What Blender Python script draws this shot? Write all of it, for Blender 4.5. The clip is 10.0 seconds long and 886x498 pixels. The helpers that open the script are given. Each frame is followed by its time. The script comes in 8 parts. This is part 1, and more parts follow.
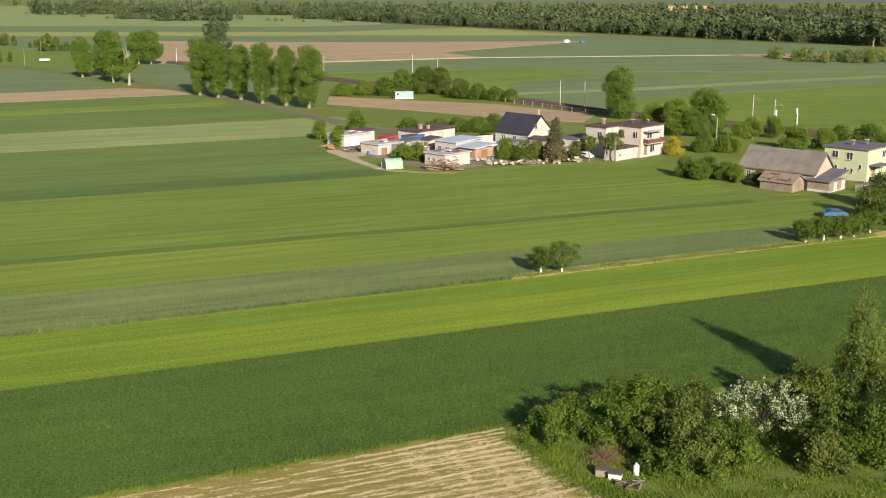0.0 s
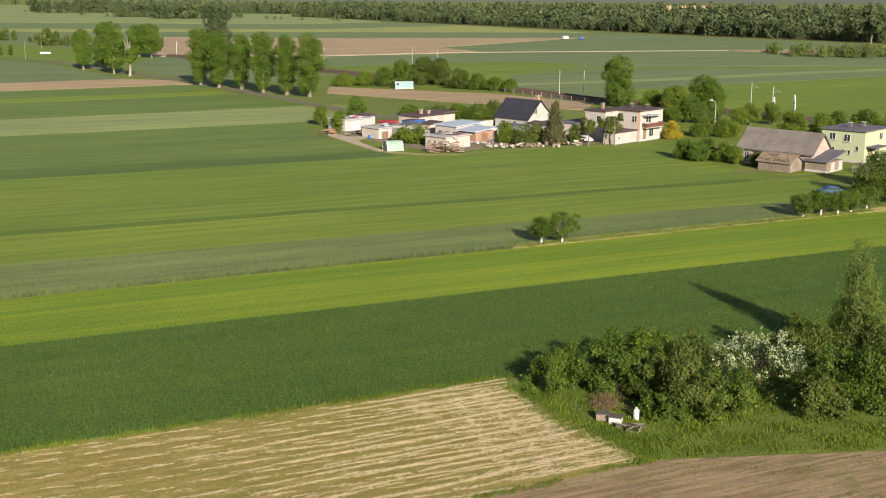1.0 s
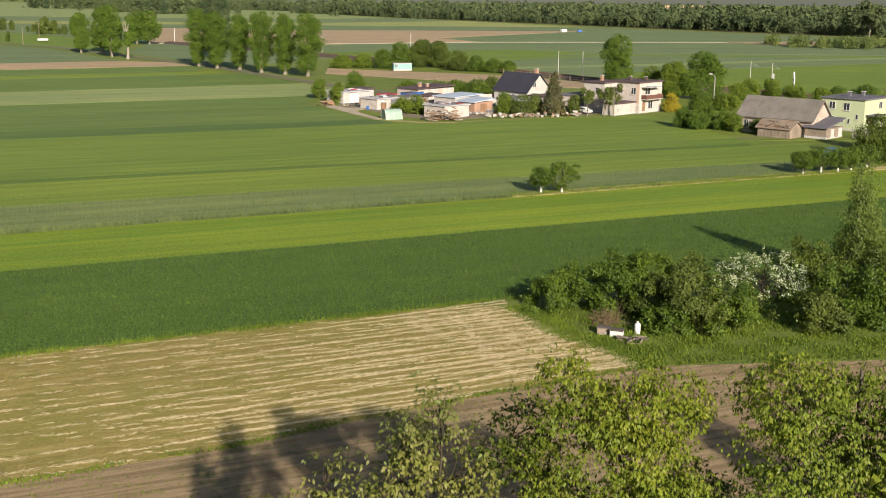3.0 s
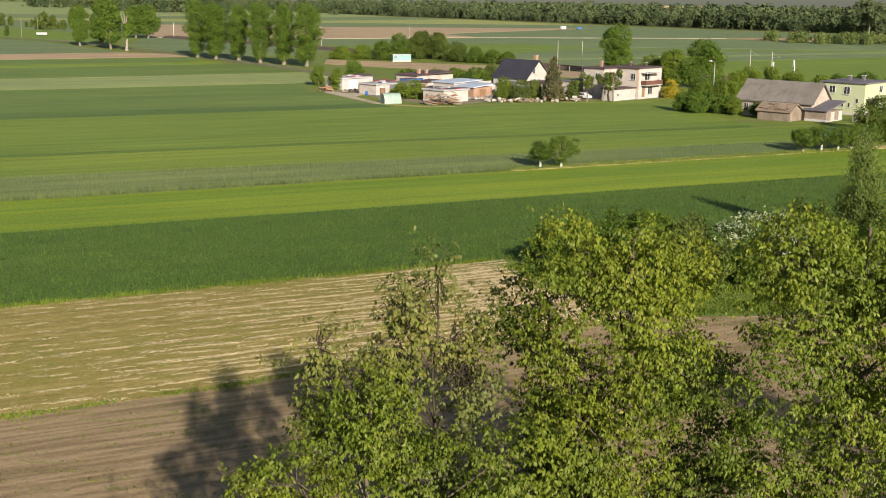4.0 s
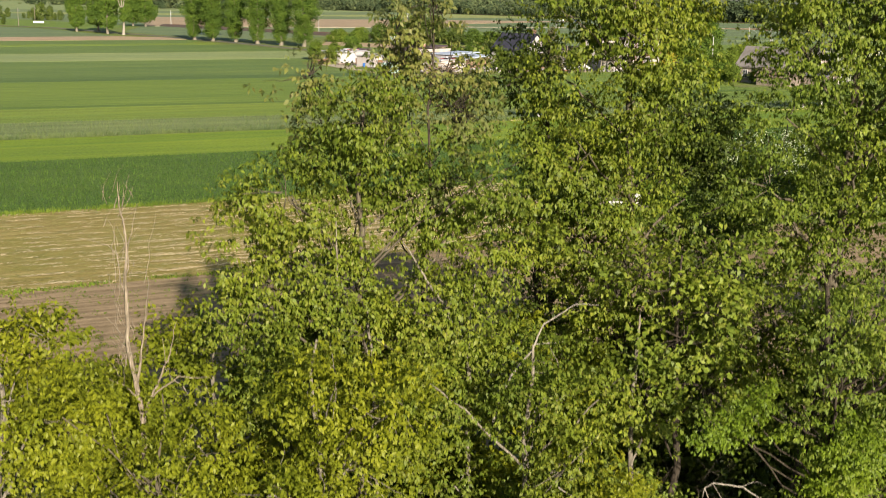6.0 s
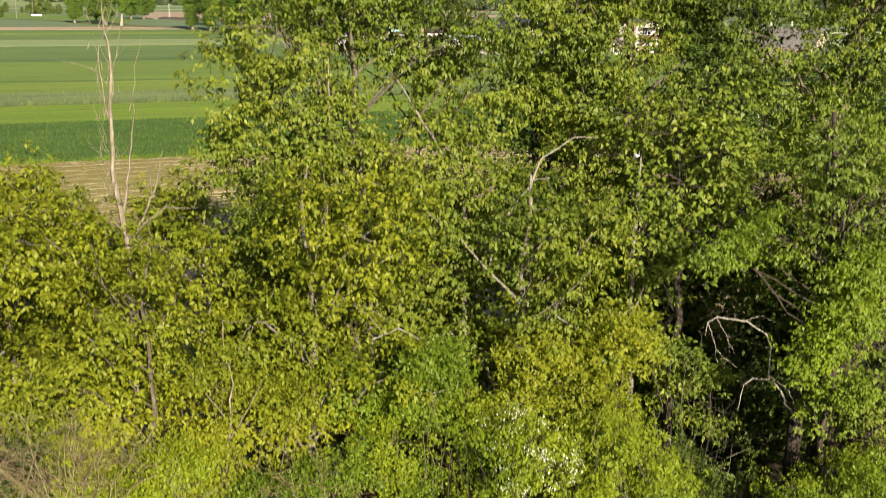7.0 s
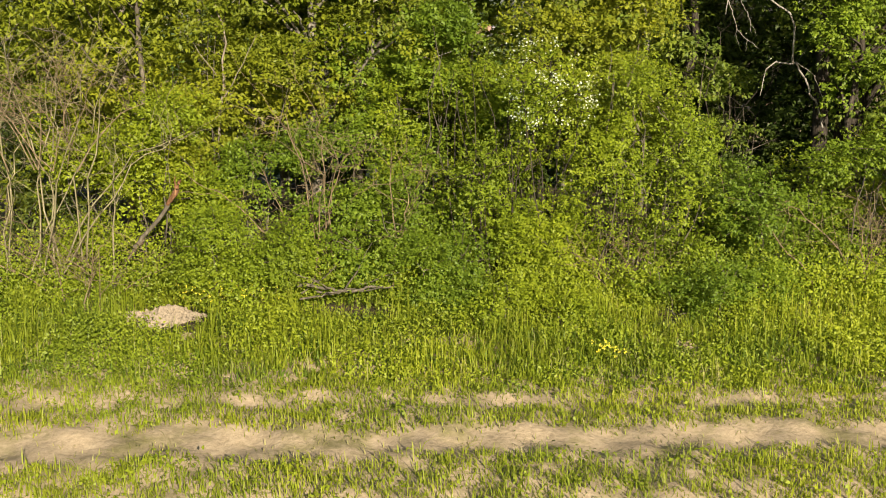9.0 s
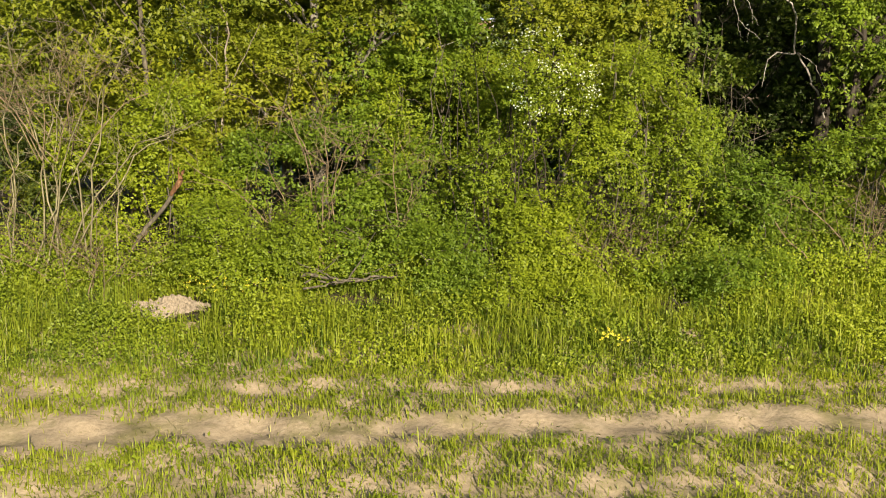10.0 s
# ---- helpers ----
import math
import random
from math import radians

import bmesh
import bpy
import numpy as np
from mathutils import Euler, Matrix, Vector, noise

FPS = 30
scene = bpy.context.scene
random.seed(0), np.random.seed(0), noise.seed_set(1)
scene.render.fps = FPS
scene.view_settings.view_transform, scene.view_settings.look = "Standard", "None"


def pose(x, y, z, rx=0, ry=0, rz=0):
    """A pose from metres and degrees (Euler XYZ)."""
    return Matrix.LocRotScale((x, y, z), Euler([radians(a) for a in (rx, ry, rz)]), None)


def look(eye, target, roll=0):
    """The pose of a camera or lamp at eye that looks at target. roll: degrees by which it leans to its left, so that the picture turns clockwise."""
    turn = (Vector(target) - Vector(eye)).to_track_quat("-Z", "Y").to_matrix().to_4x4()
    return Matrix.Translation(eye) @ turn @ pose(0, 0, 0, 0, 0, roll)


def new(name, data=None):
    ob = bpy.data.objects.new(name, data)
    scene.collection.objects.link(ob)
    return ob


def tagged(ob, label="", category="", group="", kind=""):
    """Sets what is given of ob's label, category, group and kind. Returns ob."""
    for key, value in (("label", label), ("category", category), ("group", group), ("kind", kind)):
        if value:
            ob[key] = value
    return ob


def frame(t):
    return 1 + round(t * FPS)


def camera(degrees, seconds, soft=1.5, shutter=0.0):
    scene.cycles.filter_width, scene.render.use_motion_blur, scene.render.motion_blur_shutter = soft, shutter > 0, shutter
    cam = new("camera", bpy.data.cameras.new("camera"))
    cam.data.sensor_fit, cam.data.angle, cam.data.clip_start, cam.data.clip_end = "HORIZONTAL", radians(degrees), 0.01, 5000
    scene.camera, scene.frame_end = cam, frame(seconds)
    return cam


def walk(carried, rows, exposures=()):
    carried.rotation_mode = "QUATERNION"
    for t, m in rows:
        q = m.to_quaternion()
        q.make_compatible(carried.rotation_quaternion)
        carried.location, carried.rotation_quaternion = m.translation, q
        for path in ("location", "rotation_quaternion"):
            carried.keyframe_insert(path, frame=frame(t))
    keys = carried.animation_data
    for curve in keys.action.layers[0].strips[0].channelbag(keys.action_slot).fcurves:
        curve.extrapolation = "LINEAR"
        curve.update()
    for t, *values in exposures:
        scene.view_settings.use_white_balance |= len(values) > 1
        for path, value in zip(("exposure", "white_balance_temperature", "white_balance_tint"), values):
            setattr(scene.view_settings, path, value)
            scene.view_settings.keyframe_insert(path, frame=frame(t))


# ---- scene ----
cam = camera(43.0, 10.0, soft=0.98, shutter=0.35)
EXPOSURE = [(0, 1.05), (1.5, 1.0), (5.0, 1.05), (6.5, 1.34), (8.3, 1.44), (9.0, 1.27), (10, 1.22)]
PATH = [
    (0, (0.576, 3.553, 35.612), (0.574, 5.503, 35.168), 0.2),
    (0.5, (0.371, 2.02, 34.138), (0.37, 3.971, 33.694), 0.3),
    (1, (0.153, 0.996, 32.01), (0.154, 2.947, 31.568), 0.3),
    (1.5, (0.013, 0.528, 30.357), (0.015, 2.479, 29.916), 0.4),
    (2, (-0.012, 0.357, 28.567), (-0.009, 2.308, 28.127), 0.4),
    (2.5, (-0.078, 0.183, 26.936), (-0.073, 2.135, 26.496), 0.5),
    (4, (0.028, 0.054, 21.474), (0.036, 2.006, 21.039), 0.7),
    (4.5, (0.051, -0.126, 19.96), (0.061, 1.826, 19.525), 0.7),
    (5, (0.101, -0.216, 18.249), (0.111, 1.736, 17.815), 0.7),
    (5.2, (0.117, -0.233, 17.601), (0.128, 1.719, 17.167), 0.7),
    (6.3, (0.187, -0.334, 13.904), (0.199, 1.618, 13.472), 0.7),
    (6.5, (0.213, -0.335, 13.248), (0.226, 1.617, 12.814), 0.7),
    (7, (0.279, -0.387, 11.465), (0.292, 1.565, 11.031), 0.6),
    (7.5, (0.308, -0.402, 9.739), (0.32, 1.551, 9.305), 0.6),
    (8, (0.297, -0.441, 7.989), (0.308, 1.511, 7.554), 0.6),
    (8.5, (0.333, -0.556, 6.051), (0.341, 1.402, 5.643), 0.5),
    (9, (0.303, -0.557, 5.015), (0.31, 1.4, 4.604), 0.5),
    (9.5, (0.25, -0.617, 5.012), (0.259, 1.34, 4.598), 0.4),
    (10, (0.244, -0.621, 4.904), (0.252, 1.335, 4.488), 0.4),
]
walk(cam, [(t, look(eye, aim, roll)) for t, eye, aim, roll in PATH], EXPOSURE)
# ---- world, sun ----
SUN_ELEV, SUN_AZ = radians(21.5), math.atan2(0.315, -0.949)
sun_dir = Vector((math.sin(SUN_AZ) * math.cos(SUN_ELEV), math.cos(SUN_AZ) * math.cos(SUN_ELEV), math.sin(SUN_ELEV)))
world = bpy.data.worlds.new("world")
scene.world = world
world.use_nodes = True
wn = world.node_tree
sky = wn.nodes.new("ShaderNodeTexSky")
sky.sky_type, sky.sun_disc = "NISHITA", False
sky.sun_elevation, sky.sun_rotation = SUN_ELEV, SUN_AZ
sky.air_density, sky.dust_density = 1.0, 1.5
wn.links.new(sky.outputs[0], wn.nodes["Background"].inputs[0])
wn.nodes["Background"].inputs[1].default_value = 0.05
sun_data = bpy.data.lights.new("sun", "SUN")
sun_data.energy, sun_data.angle, sun_data.color = 5.0, radians(0.6), (1.0, 0.89, 0.74)
sun = new("sun", sun_data)
sun.matrix_world = look(tuple(sun_dir * 100), (0, 0, 0))


# ---- materials ----
class Mat:
    """A node material with a few short hands."""

    def __init__(self, name, rough=0.8, spec=0.25):
        self.m = bpy.data.materials.new(name)
        self.m.use_nodes = True
        self.t = self.m.node_tree
        self.b = self.t.nodes["Principled BSDF"]
        self.b.inputs["Roughness"].default_value = rough
        self.b.inputs["Specular IOR Level"].default_value = spec

    def node(self, kind, **kw):
        n = self.t.nodes.new("ShaderNode" + kind)
        for k, v in kw.items():
            n.inputs[k.replace("_", " ")].default_value = v
        return n

    def link(self, a, b):
        self.t.links.new(a, b)

    def coords(self, scale=(1, 1, 1), turn=0.0, world_space=True):
        src = self.t.nodes.new("ShaderNodeNewGeometry").outputs["Position"] if world_space else self.t.nodes.new("ShaderNodeTexCoord").outputs["Object"]
        mp = self.t.nodes.new("ShaderNodeMapping")
        mp.inputs["Rotation"].default_value = (0, 0, turn)
        mp.inputs["Scale"].default_value = scale
        # turn the ground first, then stretch
        mp.vector_type = "TEXTURE"
        mp.inputs["Scale"].default_value = tuple(1 / s for s in scale)
        self.link(src, mp.inputs["Vector"])
        return mp.outputs[0]

    def noise(self, vec, scale, detail=3.0, rough=0.55):
        n = self.node("TexNoise", Scale=scale, Detail=detail, Roughness=rough)
        self.link(vec, n.inputs["Vector"])
        return n.outputs["Fac"]

    def ramp(self, fac, stops):
        r = self.t.nodes.new("ShaderNodeValToRGB")
        els = r.color_ramp.elements
        while len(els) < len(stops):
            els.new(0.5)
        for e, (p, c) in zip(els, stops):
            e.position, e.color = p, (*c, 1)
        self.link(fac, r.inputs[0])
        return r.outputs[0]

    def mix(self, fac, a, b, how="MIX"):
        n = self.t.nodes.new("ShaderNodeMix")
        n.data_type, n.blend_type = "RGBA", how
        for s, v in ((n.inputs[0], fac), (n.inputs[6], a), (n.inputs[7], b)):
            if isinstance(v, (int, float)):
                s.default_value = v
            elif isinstance(v, tuple):
                s.default_value = (*v, 1)
            else:
                self.link(v, s)
        return n.outputs[2]

    def math(self, op, a, b=0.0):
        n = self.t.nodes.new("ShaderNodeMath")
        n.operation = op
        for s, v in ((n.inputs[0], a), (n.inputs[1], b)):
            if isinstance(v, (int, float)):
                s.default_value = v
            else:
                self.link(v, s)
        return n.outputs[0]

    def island(self):
        return self.t.nodes.new("ShaderNodeNewGeometry").outputs["Random Per Island"]

    def object_random(self):
        return self.t.nodes.new("ShaderNodeObjectInfo").outputs["Random"]

    def bump(self, height, strength=0.5, dist=0.05):
        n = self.node("Bump", Strength=strength, Distance=dist)
        self.link(height, n.inputs["Height"])
        self.link(n.outputs[0], self.b.inputs["Normal"])

    def color(self, c):
        self.link(c, self.b.inputs["Base Color"])
        return self


def dim(c, k):
    return tuple(v * k for v in c)


def rough_mat(name, base, var=0.35, scale=3.0, rough=0.85, bump=0.3, dist=0.03, stain=None, spec=0.2):
    """Painted, mineral or weathered surface: grain and stains at two scales."""
    m = Mat(name, rough, spec)
    v = m.coords()
    big, fine = m.noise(v, scale * 0.25, 3), m.noise(v, scale * 6, 4)
    c = m.ramp(big, [(0.25, dim(base, 1 - var)), (0.75, dim(base, 1 + var * 0.5))])
    c = m.mix(0.25, c, m.ramp(fine, [(0.3, dim(base, 0.5)), (0.7, dim(base, 1.3))]))
    if stain:
        c = m.mix(m.ramp(m.noise(v, scale * 0.6, 5, 0.7), [(0.5, (0, 0, 0)), (0.68, (1, 1, 1))]), c, stain)
    m.color(c).bump(fine, bump, dist)
    return m.m


def leaf_mat(name, colours, trans=0.3, rough=0.55, warm=1.0, spec=0.25, groups=0.0):
    """Leaves, each with its own shade, that let some light through."""
    m = Mat(name, rough, spec)
    n = len(colours)
    colours = [(r * warm, g, b + 0.002) for r, g, b in colours]
    mean = [sum(c[i] for c in colours) / n for i in range(3)]
    colours = [tuple(mean[i] + (c[i] - mean[i]) * 0.7 for i in range(3)) for c in colours]
    c = m.ramp(m.island(), [(i / (n - 1), k) for i, k in enumerate(colours)])
    v = m.coords()
    c = m.mix(0.6, c, m.ramp(m.noise(v, 0.9, 2), [(0.3, (0.68, 0.72, 0.7)), (0.7, (1.14, 1.14, 1.0))]), "MULTIPLY")
    c = m.mix(0.7, c, m.ramp(m.noise(v, 0.32, 2), [(0.36, (0.62, 0.74, 0.78)), (0.64, (1.16, 1.14, 1.0))]), "MULTIPLY")
    if groups:
        c = m.mix(0.9, c, m.ramp(m.noise(v, groups, 3, 0.7), [(0.36, (0.62, 0.70, 0.72)), (0.64, (1.42, 1.30, 1.15))]), "MULTIPLY")
    m.color(c)
    tr = m.node("BsdfTranslucent")
    m.link(m.mix(1.0, c, (1.12, 1.4, 0.55), "MULTIPLY"), tr.inputs[0])
    mx = m.node("MixShader", Fac=trans)
    m.link(m.b.outputs[0], mx.inputs[1])
    m.link(tr.outputs[0], mx.inputs[2])
    m.link(mx.outputs[0], m.t.nodes["Material Output"].inputs[0])
    return m.m


def bark_mat(name, base, patch):
    m = Mat(name, 0.9, 0.15)
    v = m.coords((6, 6, 1.2))
    f = m.noise(v, 3, 5, 0.65)
    c = m.ramp(f, [(0.3, dim(base, 0.45)), (0.55, base), (0.75, patch)])
    m.color(c).bump(f, 0.8, 0.03)
    return m.m


ROWS = math.atan(0.455)


def crop_mat(name, dark, light, turn=ROWS, grain=1.0, stripe=0.25, tram=0.0, pale=None, bands=0.25):
    """A standing crop: fine leaf grain, long drill lines and slow patches along the strip."""
    m = Mat(name, 0.75, 0.15)
    v = m.coords()
    along = m.coords((0.10, 1.0, 1.0), turn)
    fine, mid = m.noise(v, 3.4 * grain, 5, 0.8), m.noise(along, 0.55, 3)
    slow = m.noise(m.coords((0.25, 1.0, 1.0), turn), 0.05, 3)
    c = m.ramp(fine, [(0.36, dim(dark, 0.58)), (0.64, dim(light, 1.22))])
    c = m.mix(stripe, c, m.ramp(mid, [(0.35, dim(dark, 0.75)), (0.65, dim(light, 1.15))]))
    band = m.noise(m.coords((0.012, 1.0, 1.0), turn), 0.42, 3, 0.6)
    c = m.mix(bands * 2, c, m.ramp(band, [(0.36, (0.80, 0.90, 0.92)), (0.64, (1.22, 1.10, 1.0))]), "MULTIPLY")
    lines = m.noise(m.coords((0.02, 1.0, 1.0), turn), 1.6, 3, 0.7)
    c = m.mix(0.25, c, m.ramp(lines, [(0.35, (0.75, 0.77, 0.74)), (0.65, (1.22, 1.2, 1.12))]), "MULTIPLY")
    c = m.mix(0.7, c, m.ramp(slow, [(0.3, (0.78, 0.84, 0.84)), (0.7, (1.18, 1.12, 1.02))]), "MULTIPLY")
    if pale:
        c = m.mix(m.ramp(m.noise(along, 0.16, 4), [(0.5, (0, 0, 0)), (0.72, (0.8, 0.8, 0.8))]), c, pale)
    if tram:
        w = m.node("TexWave", Scale=tram, Distortion=0.6, Detail=1.0)
        w.bands_direction = "Y"
        m.link(m.coords((1, 1, 1), turn), w.inputs["Vector"])
        c = m.mix(m.math("MULTIPLY", m.ramp(w.outputs["Fac"], [(0.0, (1, 1, 1)), (0.06, (0, 0, 0))]), 0.25), c, dim(dark, 0.55))
    m.color(c).bump(m.math("ADD", fine, mid), 0.5, 0.12)
    return m.m


M = {}
M["wheat_dark"] = crop_mat("wheat_dark", (0.039, 0.073, 0.015), (0.090, 0.145, 0.027), stripe=0.10, bands=0.12)
M["barley_yellow"] = crop_mat("barley_yellow", (0.110, 0.182, 0.017), (0.172, 0.236, 0.023), stripe=0.20, bands=0.55)
M["rye_blue"] = crop_mat("rye_blue", (0.095, 0.130, 0.046), (0.165, 0.202, 0.080), stripe=0.3, pale=(0.20, 0.23, 0.08))
M["crop_mid"] = crop_mat("crop_mid", (0.112, 0.166, 0.023), (0.176, 0.234, 0.038), stripe=0.25, tram=0.03)
M["crop_green"] = crop_mat("crop_green", (0.095, 0.149, 0.023), (0.158, 0.217, 0.038), stripe=0.3)
M["crop_edge"] = crop_mat("crop_edge", (0.060, 0.102, 0.020), (0.105, 0.160, 0.030), stripe=0.3)
M["crop_deep"] = crop_mat("crop_deep", (0.082, 0.127, 0.032), (0.134, 0.189, 0.050), stripe=0.3)
M["crop_shade"] = crop_mat("crop_shade", (0.058, 0.098, 0.026), (0.100, 0.152, 0.040), stripe=0.25)
# crops of the distance hold a little extra blue in place of haze
M["crop_pale"] = crop_mat("crop_pale", (0.158, 0.208, 0.080), (0.232, 0.272, 0.118), stripe=0.3, bands=0.4)
M["crop_dusky"] = crop_mat("crop_dusky", (0.098, 0.136, 0.062), (0.150, 0.194, 0.094), turn=0.35, stripe=0.3)
M["crop_bright"] = crop_mat("crop_bright", (0.095, 0.150, 0.020), (0.150, 0.210, 0.034), turn=0.35, stripe=0.3)
M["crop_far_yellow"] = crop_mat("crop_far_yellow", (0.20, 0.225, 0.072), (0.275, 0.290, 0.105), turn=0.3, stripe=0.3)
M["soil_brown"] = crop_mat("soil_brown", (0.265, 0.19, 0.12), (0.38, 0.285, 0.19), turn=0.3, stripe=0.4, bands=0.1)
M["dirt_pale"] = rough_mat("dirt_pale", (0.36, 0.305, 0.23), 0.3, 1.0)
M["verge_grass"] = rough_mat("verge_grass", (0.14, 0.15, 0.055), 0.4, 0.8, stain=(0.20, 0.175, 0.09))
M["yard_dirt"] = rough_mat("yard_dirt", (0.20, 0.165, 0.125), 0.35, 1.2, stain=(0.10, 0.115, 0.045))
M["meadow"] = crop_mat("meadow", (0.080, 0.120, 0.020), (0.155, 0.195, 0.038), grain=1.4, stripe=0.15, pale=(0.16, 0.16, 0.07))
M["balk"] = rough_mat("balk", (0.36, 0.30, 0.135), 0.4, 1.2, stain=(0.20, 0.19, 0.06))
M["dry_grass"] = rough_mat("dry_grass", (0.27, 0.235, 0.105), 0.4, 1.2, stain=(0.11, 0.155, 0.03))
M["asphalt"] = rough_mat("asphalt", (0.13, 0.128, 0.105), 0.2, 1.5)


def stubble_mat():
    """Mown ground: straw-coloured cut stalks with green regrowth between the swaths."""
    m = Mat("stubble", 0.9, 0.1)
    v, along = m.coords(), m.coords((0.12, 1.0, 1.0), ROWS)
    fine, rows = m.noise(v, 5, 5, 0.7), m.noise(along, 1.3, 4)
    c = m.ramp(rows, [(0.34, (0.158, 0.128, 0.034)), (0.5, (0.225, 0.178, 0.054)), (0.66, (0.33, 0.262, 0.098))])
    c = m.mix(0.4, c, m.ramp(fine, [(0.32, (0.13, 0.112, 0.027)), (0.68, (0.40, 0.315, 0.13))]))
    green = m.noise(m.coords((0.35, 1.0, 1.0), ROWS), 0.9, 5, 0.65)
    c = m.mix(m.ramp(green, [(0.50, (0, 0, 0)), (0.64, (0.6, 0.6, 0.6))]), c, (0.165, 0.165, 0.036))
    pale = m.noise(m.coords((0.25, 1.0, 1.0), ROWS), 2.2, 4, 0.7)
    c = m.mix(m.ramp(pale, [(0.55, (0, 0, 0)), (0.68, (0.65, 0.65, 0.65))]), c, (0.46, 0.37, 0.19))
    slow = m.noise(m.coords((0.3, 1, 1), ROWS), 0.07, 3)
    c = m.mix(m.ramp(slow, [(0.42, (0, 0, 0)), (0.7, (0.55, 0.55, 0.55))]), c, (0.185, 0.185, 0.042))
    m.color(c).bump(m.math("ADD", fine, rows), 0.5, 0.06)
    return m.m


def plough_mat():
    """Worked soil: brown clods in furrows, with thin lines of seedlings."""
    m = Mat("plough", 0.95, 0.08)
    v, along = m.coords(), m.coords((0.08, 1.0, 1.0), ROWS)
    clod, rows = m.noise(v, 4.5, 6, 0.7), m.noise(along, 2.0, 3)
    c = m.ramp(clod, [(0.28, (0.155, 0.112, 0.064)), (0.55, (0.258, 0.190, 0.112)), (0.78, (0.362, 0.273, 0.170))])
    c = m.mix(0.5, c, m.ramp(rows, [(0.40, (0.130, 0.094, 0.054)), (0.60, (0.315, 0.236, 0.146))]))
    weeds = m.math("MULTIPLY", m.noise(m.coords((0.5, 3.0, 1.0), ROWS), 1.6, 4, 0.7), m.noise(v, 0.10, 3))
    c = m.mix(m.ramp(weeds, [(0.31, (0, 0, 0)), (0.40, (0.8, 0.8, 0.8))]), c, (0.10, 0.13, 0.035))
    m.color(c).bump(m.math("ADD", clod, rows), 0.6, 0.07)
    return m.m


def verge_mat():
    """Sandy track verge: pale sand, greener where grass roots hold."""
    m = Mat("verge_sand", 0.95, 0.08)
    v = m.coords()
    big, fine = m.noise(v, 1.1, 5, 0.65), m.noise(v, 14, 6, 0.7)
    c = m.ramp(fine, [(0.25, (0.235, 0.176, 0.105)), (0.55, (0.36, 0.28, 0.172)), (0.8, (0.44, 0.355, 0.232))])
    c = m.mix(m.ramp(big, [(0.5, (0, 0, 0)), (0.66, (0.75, 0.75, 0.75))]), c, (0.16, 0.145, 0.05))
    m.color(c).bump(m.math("ADD", m.math("MULTIPLY", big, 3.0), fine), 0.5, 0.03)
    return m.m


M["stubble"], M["plough"], M["verge"] = stubble_mat(), plough_mat(), verge_mat()
M["litter"] = rough_mat("litter", (0.075, 0.055, 0.030), 0.5, 3.0, bump=0.8, dist=0.05, stain=(0.05, 0.075, 0.02))
M["sand"] = rough_mat("sand", (0.27, 0.215, 0.145), 0.3, 5.0, bump=0.9, dist=0.04)

M["bark_grey"] = bark_mat("bark_grey", (0.165, 0.145, 0.110), (0.30, 0.27, 0.21))
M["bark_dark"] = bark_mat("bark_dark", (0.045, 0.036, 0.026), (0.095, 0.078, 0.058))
M["bark_dead"] = bark_mat("bark_dead", (0.24, 0.215, 0.175), (0.40, 0.37, 0.315))
M["bark_snag"] = bark_mat("bark_snag", (0.195, 0.160, 0.115), (0.34, 0.295, 0.225))
M["bark_mid"] = bark_mat("bark_mid", (0.095, 0.080, 0.055), (0.20, 0.17, 0.125))
M["twig_green"] = bark_mat("twig_green", (0.20, 0.175, 0.095), (0.33, 0.29, 0.17))
M["bark_red"] = bark_mat("bark_red", (0.15, 0.075, 0.035), (0.34, 0.19, 0.09))
M["lime_wash"] = rough_mat("lime_wash", (0.45, 0.44, 0.41), 0.15, 3.0)
M["twig_pale"] = bark_mat("twig_pale", (0.17, 0.125, 0.070), (0.30, 0.23, 0.140))

M["leaf_tall"] = leaf_mat("leaf_tall", [(0.076, 0.102, 0.010), (0.124, 0.155, 0.012), (0.168, 0.202, 0.014), (0.195, 0.192, 0.028), (0.104, 0.158, 0.012)])
M["leaf_tall_right"] = leaf_mat("leaf_tall_right", [(0.070, 0.102, 0.012), (0.118, 0.160, 0.015), (0.168, 0.205, 0.018), (0.19, 0.198, 0.032)])
M["leaf_sparse"] = leaf_mat("leaf_sparse", [(0.10, 0.115, 0.025), (0.145, 0.15, 0.035), (0.20, 0.18, 0.065), (0.10, 0.14, 0.02)], warm=1.0)
M["leaf_canopy"] = leaf_mat("leaf_canopy", [(0.124, 0.139, 0.007), (0.182, 0.194, 0.009), (0.236, 0.238, 0.011), (0.150, 0.173, 0.009)])
M["leaf_shrub"] = leaf_mat("leaf_shrub", [(0.125, 0.155, 0.007), (0.185, 0.225, 0.009), (0.25, 0.28, 0.012), (0.15, 0.19, 0.009)])
M["leaf_deep"] = leaf_mat("leaf_deep", [(0.085, 0.125, 0.008), (0.135, 0.185, 0.010), (0.185, 0.235, 0.012)])
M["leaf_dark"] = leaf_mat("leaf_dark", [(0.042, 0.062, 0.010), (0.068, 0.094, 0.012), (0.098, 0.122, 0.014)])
M["leaf_olive"] = leaf_mat("leaf_olive", [(0.062, 0.078, 0.012), (0.092, 0.106, 0.017), (0.13, 0.135, 0.026)], warm=0.9)
M["leaf_bush"] = leaf_mat("leaf_bush", [(0.040, 0.074, 0.007), (0.072, 0.112, 0.009), (0.112, 0.154, 0.013)], 0.3)
M["leaf_poplar"] = leaf_mat("leaf_poplar", [(0.044, 0.080, 0.012), (0.072, 0.114, 0.016), (0.11, 0.152, 0.022)], 0.18, rough=0.8, spec=0.08)
